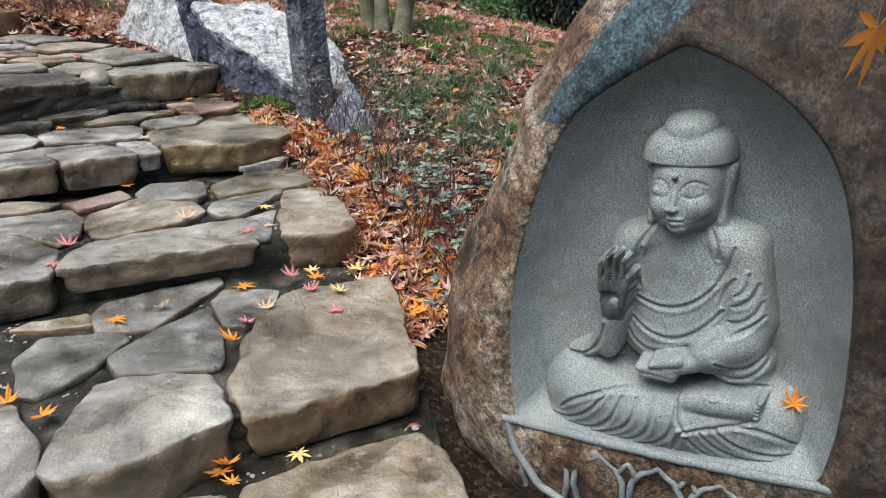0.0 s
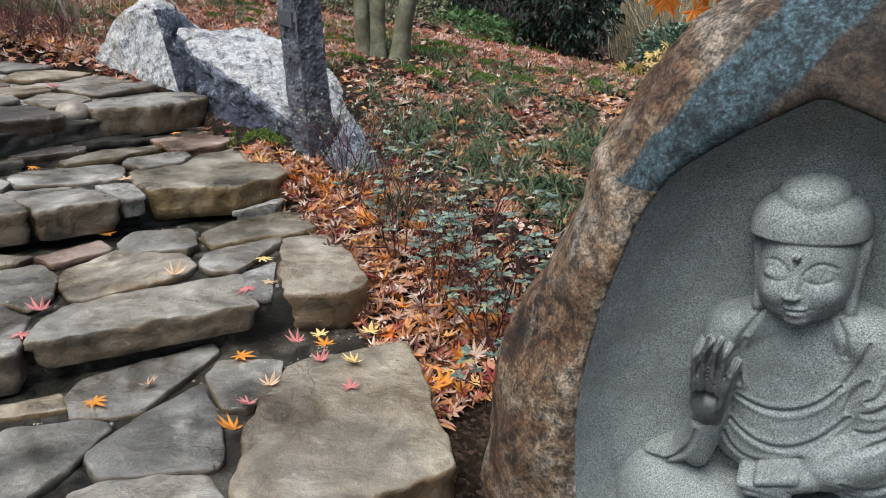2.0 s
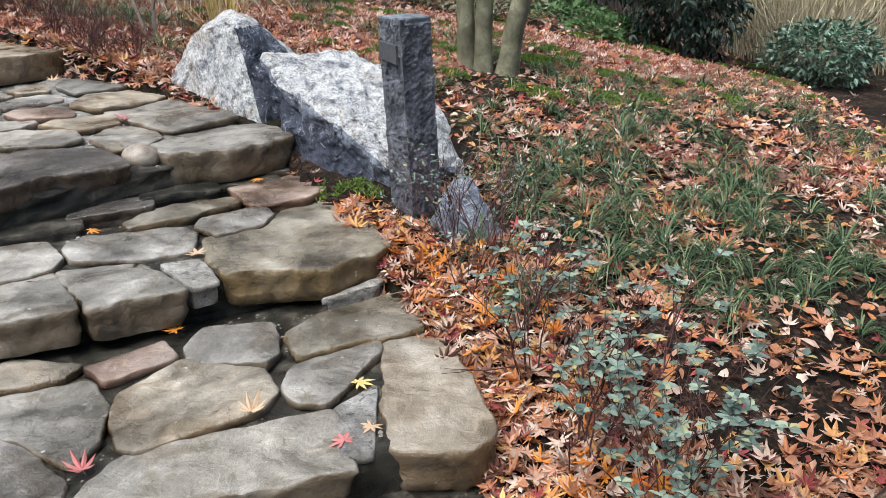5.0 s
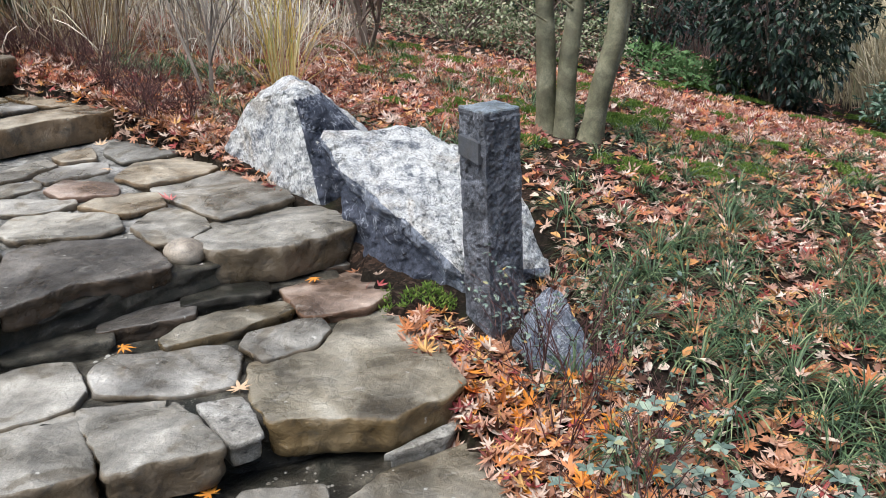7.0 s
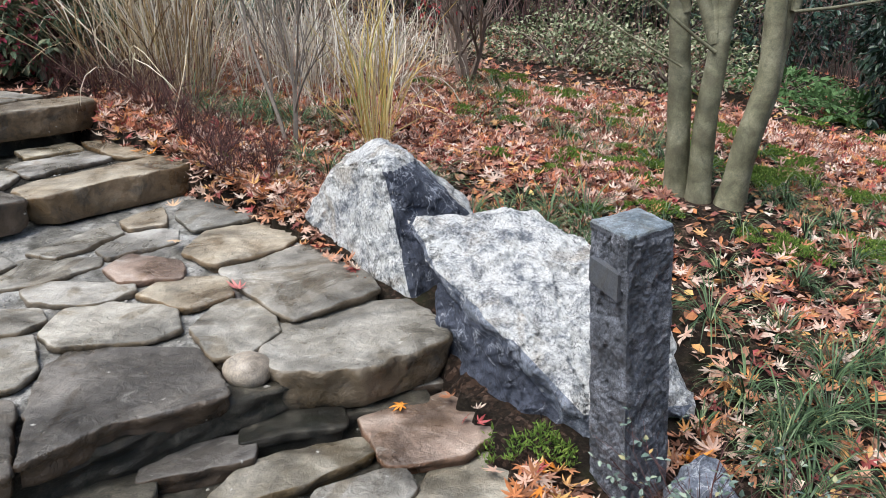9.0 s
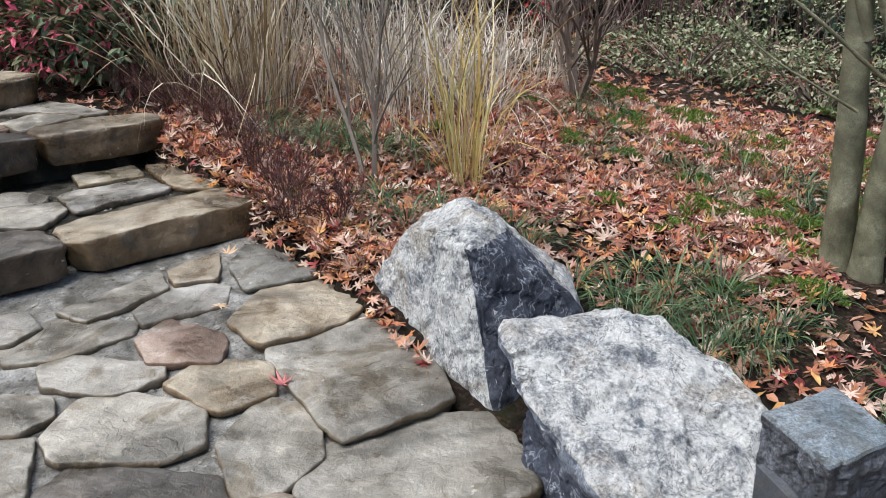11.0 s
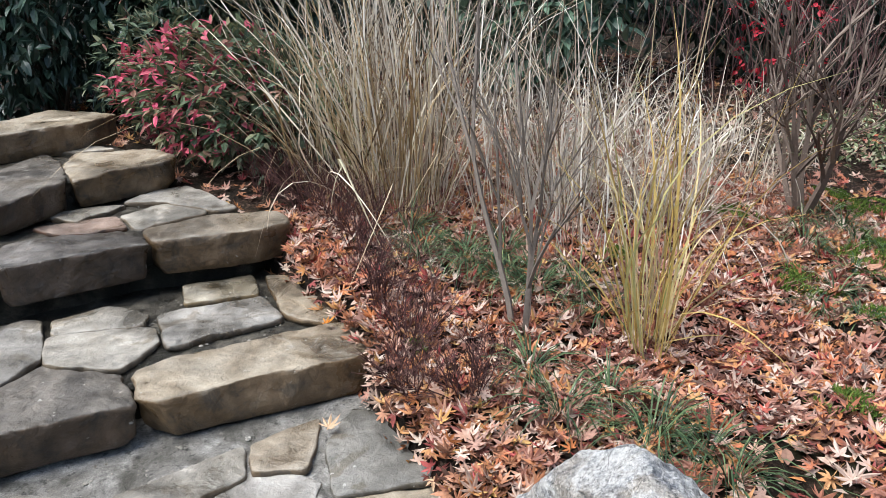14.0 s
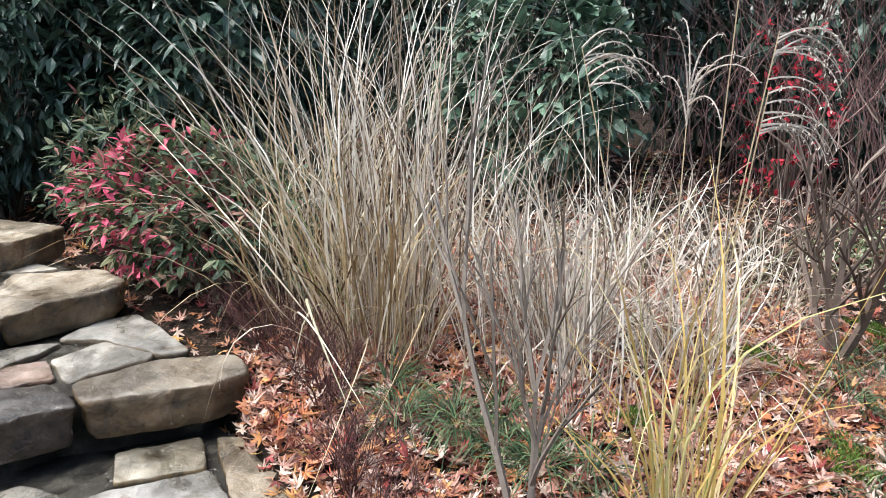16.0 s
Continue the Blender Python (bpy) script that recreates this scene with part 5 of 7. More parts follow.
    # neck and head
    limb((0.408, 0.775), (0.404, 0.84), 0.06, 0.056, -0.118, -0.112, 0.008)
    mass(0.404, 0.917, -0.1, 0.081, 0.105, 0.088, 0.01, 2.7)
    mass(0.405, 0.872, -0.085, 0.064, 0.058, 0.074, 0.02, 2.3)
    mass(0.403, 0.836, -0.036, 0.024, 0.019, 0.025, 0.012)
    mass(0.365, 0.885, -0.045, 0.03, 0.032, 0.037, 0.02)
    mass(0.44, 0.885, -0.045, 0.03, 0.032, 0.037, 0.02)
    mass(0.397, 0.98, -0.115, 0.1, 0.075, 0.101, 0.004, 2.7, 0.974)
    mass(0.397, 1.04, -0.11, 0.062, 0.042, 0.085, 0.008, 2.4)
    limb((0.325, 0.945), (0.332, 0.87), 0.016, 0.011, -0.085, -0.08, 0.003)
    limb((0.332, 0.868), (0.334, 0.835), 0.011, 0.013, -0.08, -0.075, 0.003)
    limb((0.484, 0.955), (0.482, 0.88), 0.018, 0.013, -0.085, -0.08, 0.003)
    limb((0.482, 0.875), (0.484, 0.838), 0.012, 0.014, -0.08, -0.078, 0.003)
    # nose, lips, lids and brow mark
    limb((0.3925, 0.926), (0.3905, 0.884), 0.0065, 0.0085, -0.016, -0.005, 0.006, 10)
    mass(0.39, 0.88, -0.006, 0.0145, 0.008, 0.012, 0.005)
    mass(0.399, 0.8575, -0.012, 0.021, 0.0055, 0.007, 0.004)
    mass(0.4, 0.847, -0.013, 0.015, 0.006, 0.007, 0.004)
    mass(0.361, 0.915, -0.028, 0.022, 0.014, 0.0145, 0.008)
    mass(0.428, 0.916, -0.028, 0.024, 0.014, 0.0145, 0.008)
    mass(0.39, 0.95, -0.005, 0.0055, 0.0055, 0.004, 0.001)
    fold((0.338, 0.933), (0.359, 0.941), (0.38, 0.922), 0.0026, 0.0045, 0.0)
    fold((0.402, 0.92), (0.425, 0.94), (0.454, 0.932), 0.0026, 0.0045, 0.0)
    fold((0.344, 0.911), (0.361, 0.905), (0.378, 0.909), 0.0019, 0.0045, 0.0)
    fold((0.409, 0.909), (0.429, 0.905), (0.449, 0.914), 0.0019, 0.0045, 0.0)
    fold((0.375, 0.857), (0.398, 0.8525), (0.423, 0.858), 0.0018, 0.0045, 0.0)
    fold((0.374, 0.836), (0.4, 0.836), (0.423, 0.838), 0.003, 0.0015, 0.0)
    # raised hand
    mass(0.272, 0.655, -0.055, 0.038, 0.062, 0.036, 0.004, 2.6)
    mass(0.276, 0.628, -0.03, 0.03, 0.035, 0.03, 0.006)
    limb((0.247, 0.67), (0.242, 0.742), 0.0085, 0.007, -0.012, -0.004, 0.0015)
    limb((0.262, 0.675), (0.26, 0.757), 0.0085, 0.007, -0.012, -0.002, 0.0015)
    limb((0.278, 0.675), (0.278, 0.76), 0.0085, 0.007, -0.012, -0.002, 0.0015)
    limb((0.293, 0.67), (0.296, 0.75), 0.0085, 0.007, -0.012, -0.004, 0.0015)
    limb((0.3, 0.64), (0.311, 0.712), 0.0105, 0.0085, -0.012, -0.004, 0.002)
    # resting hand, palm up on the lap
    limb((0.475, 0.515), (0.415, 0.495), 0.026, 0.022, -0.034, -0.02, 0.008)
    limb((0.43, 0.485), (0.355, 0.49), 0.018, 0.011, -0.016, -0.008, 0.003)
    limb((0.43, 0.474), (0.365, 0.474), 0.015, 0.01, -0.016, -0.01, 0.002)
    limb((0.44, 0.52), (0.385, 0.505), 0.0155, 0.0095, -0.008, 0.0, 0.002)
    keep = H > -0.2
    P = np.where(keep, H, -0.16)
    P = np.pad(P, 1, mode="edge")
    soft = (P[1:-1, 1:-1] * 6 + P[:-2, 1:-1] + P[2:, 1:-1] + P[1:-1, :-2] + P[1:-1, 2:]) / 10
    H = np.where(keep, soft, H)
    index, s = -np.ones(U.shape, int), Shape()
    for j in range(U.shape[0]):
        for i in range(U.shape[1]):
            near = keep[max(j - 1, 0):j + 2, max(i - 1, 0):i + 2].any()
            if near:
                h = H[j, i] if keep[j, i] else -0.16
                index[j, i] = len(s.v)
                s.v.append(FACE @ Vector((U[j, i], h - 0.012, V[j, i] + 0.085 * (U[j, i] - 0.4))))
    for j in range(U.shape[0] - 1):
        for i in range(U.shape[1] - 1):
            q = (index[j, i], index[j, i + 1], index[j + 1, i + 1], index[j + 1, i])
            if min(q) >= 0:
                s.f.append(tuple(int(x) for x in q))
    figure = part("seated_statue", s, GRANITE, smooth=True)
    figure.data.materials.append(STAINED)
    back = FACE.inverted()
    for f in figure.data.polygons:
        q = back @ f.center
        wob = 0.006 * noise.noise(q * 60)
        if 0.22 < q.x + wob < 0.325 and 0.585 < q.z + wob < 0.77 and q.y > -0.045 + wob * 2 or (q.x - 0.39) ** 2 + (q.z - 0.949) ** 2 < 0.00003 and q.y > -0.03:
            f.material_index = 1
    tagged(figure, "grey granite seated figure with raised palm, carved in a niche", "statue")


make_statue()

# ---------------------------------------------------------------- rocks and stone post


def hull_rock(name, label, corners, mats, pick, level=6, amp=0.02, category="rock"):
    """A broken rock: a hull of chosen corners, its faces subdivided and roughened."""
    bm = bmesh.new()
    for c in corners:
        bm.verts.new(c)
    res = bmesh.ops.convex_hull(bm, input=bm.verts)
    bmesh.ops.delete(bm, geom=[g for g in res["geom_interior"] if isinstance(g, bmesh.types.BMVert)], context="VERTS")
    bmesh.ops.bevel(bm, geom=list(bm.edges), offset=0.012, segments=1, affect="EDGES")
    bmesh.ops.triangulate(bm, faces=bm.faces)
    for k in range(level + 1):
        longest = [e for e in bm.edges if e.calc_length() > 0.018]
        if not longest:
            break
        bmesh.ops.subdivide_edges(bm, edges=longest, cuts=1)
        bmesh.ops.triangulate(bm, faces=bm.faces)
    bm.normal_update()
    for f in bm.faces:
        f.material_index = pick(f.normal, f.calc_center_median())
    moves = []
    for v in bm.verts:
        p = v.co
        chip = 0.0
        for fr, size in ((5.0, 1.6), (12.0, 0.8)):
            near = noise.voronoi(p * fr)[1][0]
            lean = Vector((noise.cell(near * 7.1), noise.cell(near * 5.3 + Vector((3, 1, 4))), noise.cell(near * 6.7 + Vector((8, 2, 5)))))
            chip += size * (0.3 * noise.cell(near * 3.7) + 0.3 * lean.dot(p * fr - near))
        d = amp * (chip + 0.6 * noise.noise(p * 4.0) + 0.9 * (0.35 - abs(noise.noise(p * 9 + Vector((9, 4, 1))))) + 0.5 * (0.3 - abs(noise.noise(p * 21))) + 0.7 * noise.noise(p * 11) + 0.4 * noise.noise(p * 27) + 0.8 * abs(noise.noise(p * 7 + Vector((3, 1, 2)))) - 0.3)
        moves.append(v.normal * d)
    for v, d in zip(bm.verts, moves):
        v.co += d
    bm.normal_update()
    me = bpy.data.meshes.new(name)
    for m in mats:
        me.materials.append(m)
    bm.to_mesh(me)
    bm.free()
    return tagged(new(name, me), label, category, "rocks beside the steps")


# near right-hand faces below the tip take the darker veined material
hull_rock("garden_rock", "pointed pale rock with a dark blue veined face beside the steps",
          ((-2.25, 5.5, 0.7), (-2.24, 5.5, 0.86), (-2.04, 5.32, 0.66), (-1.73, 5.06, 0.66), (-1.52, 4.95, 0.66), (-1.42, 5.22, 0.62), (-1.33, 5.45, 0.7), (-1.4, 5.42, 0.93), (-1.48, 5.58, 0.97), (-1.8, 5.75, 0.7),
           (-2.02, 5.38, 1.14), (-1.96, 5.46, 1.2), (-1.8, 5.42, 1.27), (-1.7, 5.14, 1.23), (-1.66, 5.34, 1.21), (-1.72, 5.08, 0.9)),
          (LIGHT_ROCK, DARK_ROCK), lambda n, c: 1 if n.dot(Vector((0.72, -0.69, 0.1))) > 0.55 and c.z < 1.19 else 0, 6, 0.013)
# steep near-left faces get the darker material, their shade put into colour
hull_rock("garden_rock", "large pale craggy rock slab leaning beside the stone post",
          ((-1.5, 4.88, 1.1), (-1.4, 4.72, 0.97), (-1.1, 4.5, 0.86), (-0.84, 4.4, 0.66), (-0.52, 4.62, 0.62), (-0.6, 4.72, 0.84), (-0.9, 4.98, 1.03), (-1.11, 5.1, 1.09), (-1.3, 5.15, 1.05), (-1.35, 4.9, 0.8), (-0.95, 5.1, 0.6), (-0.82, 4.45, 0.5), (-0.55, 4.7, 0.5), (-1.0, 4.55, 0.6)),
          (LIGHT_ROCK, BLUE_OR_SHADED_ROCK), lambda n, c: 1 if n.z < 0.3 and n.dot(Vector((-0.62, -0.78, 0))) > 0.2 else 0, 6, 0.017)
# near-black rock filling the space at the slab's lower left underside
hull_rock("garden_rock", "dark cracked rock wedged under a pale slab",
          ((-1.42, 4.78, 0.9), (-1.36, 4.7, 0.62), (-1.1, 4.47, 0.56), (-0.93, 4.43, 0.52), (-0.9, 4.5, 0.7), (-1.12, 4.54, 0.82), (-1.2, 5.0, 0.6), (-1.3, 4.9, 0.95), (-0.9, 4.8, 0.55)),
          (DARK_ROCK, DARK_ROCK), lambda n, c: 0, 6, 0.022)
hull_rock("garden_rock", "small pointed blue-grey rock at the foot of the post",
          ((-0.52, 4.22, 0.74), (-0.48, 4.26, 0.7), (-0.66, 4.2, 0.45), (-0.3, 4.14, 0.45), (-0.52, 4.0, 0.42), (-0.36, 4.02, 0.43), (-0.42, 4.4, 0.45), (-0.62, 4.34, 0.46), (-0.42, 4.14, 0.62), (-0.6, 4.12, 0.56)),
          (BLUE_OR_SHADED_ROCK, DARK_ROCK), lambda n, c: 0, 6, 0.014)


def make_post():
    """A split basalt post with a sawn top and a dark lamp plate let into its corner."""
    post = thing("stone_post", (-0.7, 4.31, 0.5), "dark rough-split basalt post with a sawn top", "post")
    top, foot = Vector((-0.74, 4.29, 1.32)), Vector((-0.7, 4.31, 0.42))
    corners = [Vector(p) for p in ((0.0, -0.13), (0.105, -0.005), (0.015, 0.125), (-0.1, -0.01))]
    n, rows = 24, 140
    s = Shape()
    for j in range(rows + 1):
        k = j / rows
        c = foot.lerp(top, k)
        for e in range(4):
            a, b = corners[e], corners[(e + 1) % 4]
            nrm = Vector(((b - a).y, -(b - a).x)).normalized()
            for i in range(n):
                t = i / n
                p = a.lerp(b, t) * (1.05 - 0.06 * k)
                q = Vector((c.x + p.x, c.y + p.y, c.z))
                near = noise.voronoi(Vector((q.x * 22, q.y * 22, q.z * 15)))[1][0]
                d = (0.01 * noise.noise(q * 8) + 0.006 * noise.cell(near * 5.1) + 0.006 * abs(noise.noise(q * 30)) + 0.006 * noise.noise(q * 70)) * min(1, t * 6 + 0.35, (1 - t) * 6 + 0.35) * (0.3 if k > 0.985 else 1)
                q = q + Vector((nrm.x, nrm.y, 0)) * d
                s.v.append(q - post.location)
    m = n * 4
    for j in range(rows):
        for i in range(m):
            k = (i + 1) % m
            s.f.append((j * m + i, j * m + k, (j + 1) * m + k, (j + 1) * m + i))
    part("shaft", s, BASALT, post)
    cap = Shape()
    ring = s.v[rows * m:]
    c = sum(ring, Vector()) / m
    for k, dz in ((1.0, 0.0), (0.97, 0.006), (0.6, 0.009), (0.3, 0.01)):
        cap.v += [c + (p - c) * k + Vector((0, 0, dz + 0.003 * noise.noise(p * 30))) for p in ring]
    for j in range(3):
        for i in range(m):
            k = (i + 1) % m
            cap.f.append((j * m + i, j * m + k, (j + 1) * m + k, (j + 1) * m + i))
    cap.f.append(tuple(3 * m + i for i in range(m)))
    part("sawn_top", cap, TOPSTONE, post, "pale sawn stone top")
    # a small plate sunk in a notch near the top
    s = Shape()
    a, b = Vector((-0.834, 4.259)), Vector((-0.757, 4.168))
    side = (b - a).normalized()
    out = Vector((-side.y, side.x)) * -1
    if out.dot(Vector((-1, -1))) < 0:
        out = -out
    for p in (a, b):
        for z in (1.17 if p is a else 1.155, 1.235 if p is a else 1.225):
            for o in (-0.02, 0.001):
                s.v.append(Vector((p.x + out.x * o, p.y + out.y * o, z)) - post.location)
    s.f = [(1, 5, 7, 3), (0, 2, 6, 4), (0, 1, 3, 2), (4, 6, 7, 5), (2, 3, 7, 6), (0, 4, 5, 1)]
    part("lamp_plate", s, SLOT, post, "dark plate let into the post")


make_post()

# ---------------------------------------------------------------- trees


def make_tree():
    tree = thing("tree", (-0.48, 6.34, ground(-0.48, 6.34)), "smooth olive-barked maple with three bare trunks", "tree")
    o = tree.location
    rnd = random.Random(4)

    def trunk(points, r0, r1, sides=14):
        s = Shape()
        fine = []
        for a, b in zip(points, points[1:]):
            a, b = Vector(a), Vector(b)
            fine += [a.lerp(b, k / 6) for k in range(6)]
        fine.append(Vector(points[-1]))
        fine = [fine[0]] + [(fine[i - 1] + fine[i] * 2 + fine[i + 1]) / 4 for i in range(1, len(fine) - 1)] + [fine[-1]]
        s.tube([p - o for p in fine], r0, r1, sides)
        for i, v in enumerate(s.v):
            k = 0.10 * noise.noise(v * 5) + 0.3 * max(0, 1 - (v.z + 0.05) / 0.16) ** 2 * 0.8
            ax = fine[min(i // sides, len(fine) - 1)] - o
            s.v[i] = ax + (v - ax) * (1 + k)
        return s

    z = o.z - 0.1
    main = [([(-0.58, 6.37, z), (-0.6, 6.37, z + 0.6), (-0.64, 6.4, z + 1.1), (-0.72, 6.45, z + 2.2), (-0.85, 6.5, z + 3.6)], 0.063, 0.03),
            ([(-0.48, 6.32, z), (-0.47, 6.33, z + 0.55), (-0.43, 6.36, z + 0.95), (-0.36, 6.4, z + 2.2), (-0.3, 6.5, z + 3.6)], 0.062, 0.028),
            ([(-0.34, 6.31, z), (-0.29, 6.31, z + 0.35), (-0.21, 6.33, z + 0.7), (-0.215, 6.36, z + 1.3), (-0.16, 6.45, z + 2.4), (-0.05, 6.5, z + 3.6)], 0.066, 0.028),
            ([(-0.3, 6.36, z), (-0.26, 6.37, z + 0.35), (-0.18, 6.39, z + 0.66), (-0.13, 6.42, z + 1.3), (0.12, 6.5, z + 2.4)], 0.05, 0.022)]
    for pts, r0, r1 in main:
        part("trunk", trunk(pts, r0, r1), BARK, tree, smooth=True)
    limbs = [((-0.46, 6.34, z + 0.86), (-0.3, 0.1, 1.0), 1.9, 0.035), ((-0.44, 6.35, z + 0.95), (0.35, -0.05, 1.0), 1.9, 0.034), ((-0.47, 6.34, z + 0.9), (0.0, 0.12, 1.0), 2.0, 0.036), ((-0.6, 6.37, z + 1.0), (-0.22, -0.1, 1.0), 1.6, 0.025),
             ((-0.13, 6.36, z + 1.0), (0.25, 0.1, 1.0), 1.6, 0.024), ((-0.46, 6.3, z + 0.82), (-0.9, -0.25, 0.75), 0.9, 0.009), ((-0.14, 6.3, z + 1.0), (1.0, -0.2, 0.12), 1.3, 0.008), ((-0.6, 6.3, z + 0.75), (-1.0, -0.3, 0.55), 0.6, 0.006)]
    for at, lean, L, r in limbs:
        s = Shape()
        p, d = Vector(at), Vector(lean).normalized()
        path = [p]
        for i in range(8):
            d = (d + Vector((rnd.uniform(-0.1, 0.1), rnd.uniform(-0.1, 0.1), rnd.uniform(-0.02, 0.08)))).normalized()
            p = p + d * L / 8
            path.append(p)
        s.tube([q - o for q in path], r, r * 0.4, 8)
        part("limb", s, BARK, tree, smooth=True)


make_tree()


# ---------------------------------------------------------------- shrubs


def branch_out(s, ends, rnd, start, lean, length, radius, depth, wild=0.35, kids=3, sides=4, sag=0.0):
    """Grows a twig that forks; ends collects the places along the outer twigs."""
    p, d = Vector(start), Vector(lean).normalized()
    path, n = [p], 5 if depth else 4
    for i in range(n):
        d = (d + Vector((rnd.gauss(0, wild * 0.3), rnd.gauss(0, wild * 0.3), rnd.gauss(0, wild * 0.2) - sag))).normalized()
        p = p + d * length / n
        path.append(p)
    s.tube(path, radius, radius * 0.55, sides)
    if depth == 0:
        ends += [(q, d) for q in path[1:]]
        return
    for k in range(kids):
        j = rnd.randint(2, n)
        side = Vector((rnd.gauss(0, 1), rnd.gauss(0, 1), rnd.gauss(0.2, 0.6))).normalized()
        branch_out(s, ends, rnd, path[j], d + side * wild * 1.6, length * rnd.uniform(0.5, 0.8), radius * 0.6, depth - 1, wild, kids, sides, sag)


def shrub(name, at, label, category, twig, leaf_material=None, stems=8, height=0.5, spread=0.6, radius=0.004, depth=2, kids=3, leaf=(0.03, 0.016), per_end=1, seed=1, wild=0.35, group="", keep=1.0, whorl=0):
    rnd = random.Random(seed)
    ob = thing(name, at, label, category, group)
    s, ends = Shape(), []
    for k in range(stems):
        w = rnd.uniform(0, 2 * math.pi)
        q = rnd.uniform(0.2, 1) * spread
        if stems <= 6:
            s = Shape()
        branch_out(s, ends, rnd, (math.cos(w) * 0.03, math.sin(w) * 0.03, -0.02), (math.cos(w) * q, math.sin(w) * q, 1), height * rnd.uniform(0.45, 0.7), radius * rnd.uniform(0.7, 1.1), depth, wild, kids)
        if stems <= 6:
            part("stem", s, twig, ob)
    if stems > 6:
        part("branchwork", s, twig, ob)
    if leaf_material:
        f = Shape()
        for p, d in ends:
            if rnd.random() > keep:
                continue
            for k in range(per_end):
                if whorl:
                    w = 2 * math.pi * k / per_end + rnd.uniform(-0.3, 0.3)
                    t = Vector((math.cos(w), math.sin(w), rnd.uniform(0.0, 0.5)))
                else:
                    t = d * 0.5 + Vector((rnd.gauss(0, 1), rnd.gauss(0, 1), rnd.gauss(0, 0.5)))
                f.leaf(p, t, Vector((rnd.gauss(0, 0.3), rnd.gauss(0, 0.3), 1)), leaf[0] * rnd.uniform(0.7, 1.2), leaf[1] * rnd.uniform(0.8, 1.2))
        part("foliage", f, leaf_material, ob)
    return ob


def on_ground(x, y):
    return (x, y, ground(x, y))


# low shrubs along the steps' edge
for k, (x, y, h, sd) in enumerate(((-0.12, 2.95, 0.52, 3), (0.1, 2.72, 0.46, 4), (0.04, 3.2, 0.5, 5), (0.2, 3.02, 0.42, 6), (-0.22, 3.25, 0.46, 7), (0.12, 2.45, 0.34, 8))):
    shrub("rose_shrub", on_ground(x, y), "low thin shrub with blue-green and rusty leaves", "shrub", RED_TWIG, BLUE_LEAF, 8, h, 0.55, 0.0035, 2, 3, (0.031, 0.018), 5, sd, 0.4, "low shrubs beside the steps", 0.14, 1)
for k, (x, y, h, sd) in enumerate(((-0.46, 3.7, 0.48, 13), (-0.38, 3.92, 0.5, 14), (-0.25, 3.6, 0.4, 15), (-0.52, 3.98, 0.42, 16))):
    shrub("twiggy_shrub", on_ground(x, y), "thin dark red twiggy shrub with few tiny leaves", "shrub", RED_TWIG, BLUE_LEAF, 7, h, 0.45, 0.0028, 2, 3, (0.019, 0.011), 2, sd, 0.35, "bare shrubs beside the steps", 0.28)
for k, (x, y, h, sd) in enumerate(((-3.22, 6.12, 0.32, 23), (-3.6, 6.42, 0.36, 24), (-2.95, 6.0, 0.3, 25), (-2.6, 5.85, 0.26, 26), (-2.75, 5.75, 0.24, 27), (-4.15, 6.62, 0.36, 28), (-4.5, 6.68, 0.3, 29), (-3.9, 6.58, 0.34, 30))):
    shrub("twiggy_shrub", on_ground(x, y), "low dark purplish leafless shrub beside the steps", "shrub", RED_TWIG, None, 18, h, 0.6, 0.003, 2, 4, seed=sd, wild=0.4, group="bare shrubs beside the steps")
shrub("bare_shrub", on_ground(-2.67, 6.29), "grey upright leafless shrub with forked stems", "shrub", GREY_TWIG, None, 3, 1.05, 0.16, 0.017, 3, 3, seed=43, wild=0.2)
shrub("bare_shrub", on_ground(-2.11, 8.2), "dark leafless vase-shaped shrub in the leaf litter", "shrub", TWIG, None, 5, 1.15, 0.5, 0.022, 3, 3, seed=42, wild=0.3)

# ---------------------------------------------------------------- ornamental grasses


def grass_clump(name, at, label, material, count, height, spread, width, droop, seed, foot=0.09, group="ornamental grasses", low=0.5, stiff=0.35):
    rnd = random.Random(seed)
    ob = thing(name, at, label, "grass", group)
    s = Shape()
    for k in range(count):
        w, r = rnd.uniform(0, 2 * math.pi), foot * math.sqrt(rnd.random())
        q = abs(rnd.gauss(0, 1)) * spread * 0.65 + 0.02
        a = w + rnd.gauss(0, 0.6)
        L = height * rnd.uniform(low, 1.1)
        d = droop * rnd.uniform(0.1, 1.0) if rnd.random() > stiff else droop * 0.12
        path = arc_path((math.cos(w) * r, math.sin(w) * r, -0.02), (math.cos(a) * q, math.sin(a) * q, 1), L, d, 8, (rnd.gauss(0, 0.2), rnd.gauss(0, 0.2), 0))
        side = Vector((rnd.gauss(0, 1), rnd.gauss(0, 1), 0.1))
        s.blade(path, width * rnd.uniform(0.5, 1.3), side)
    part("foliage", s, material, ob)
    return ob


for k, (x, y, n, h, sp, dr) in enumerate(((-3.68, 6.85, 125, 1.55, 0.5, 0.5), (-3.75, 7.02, 180, 2.05, 0.3, 0.25), (-4.2, 6.9, 110, 1.45, 0.7, 0.65), (-4.42, 7.1, 95, 1.8, 0.55, 0.4), (-3.9, 6.9, 80, 1.15, 0.85, 0.95))):
    grass_clump("straw_grass", on_ground(x, y), "tall bleached dry ornamental grass clump, arching", PALE_STRAW if k in (1, 3) else STRAW, n, h, sp, 0.0095, dr, 51 + k, 0.2)
grass_clump("straw_grass", on_ground(-3.1, 7.45), "flattened pale dry ornamental grass", PALE_STRAW, 260, 0.95, 0.9, 0.008, 1.0, 57, 0.18)
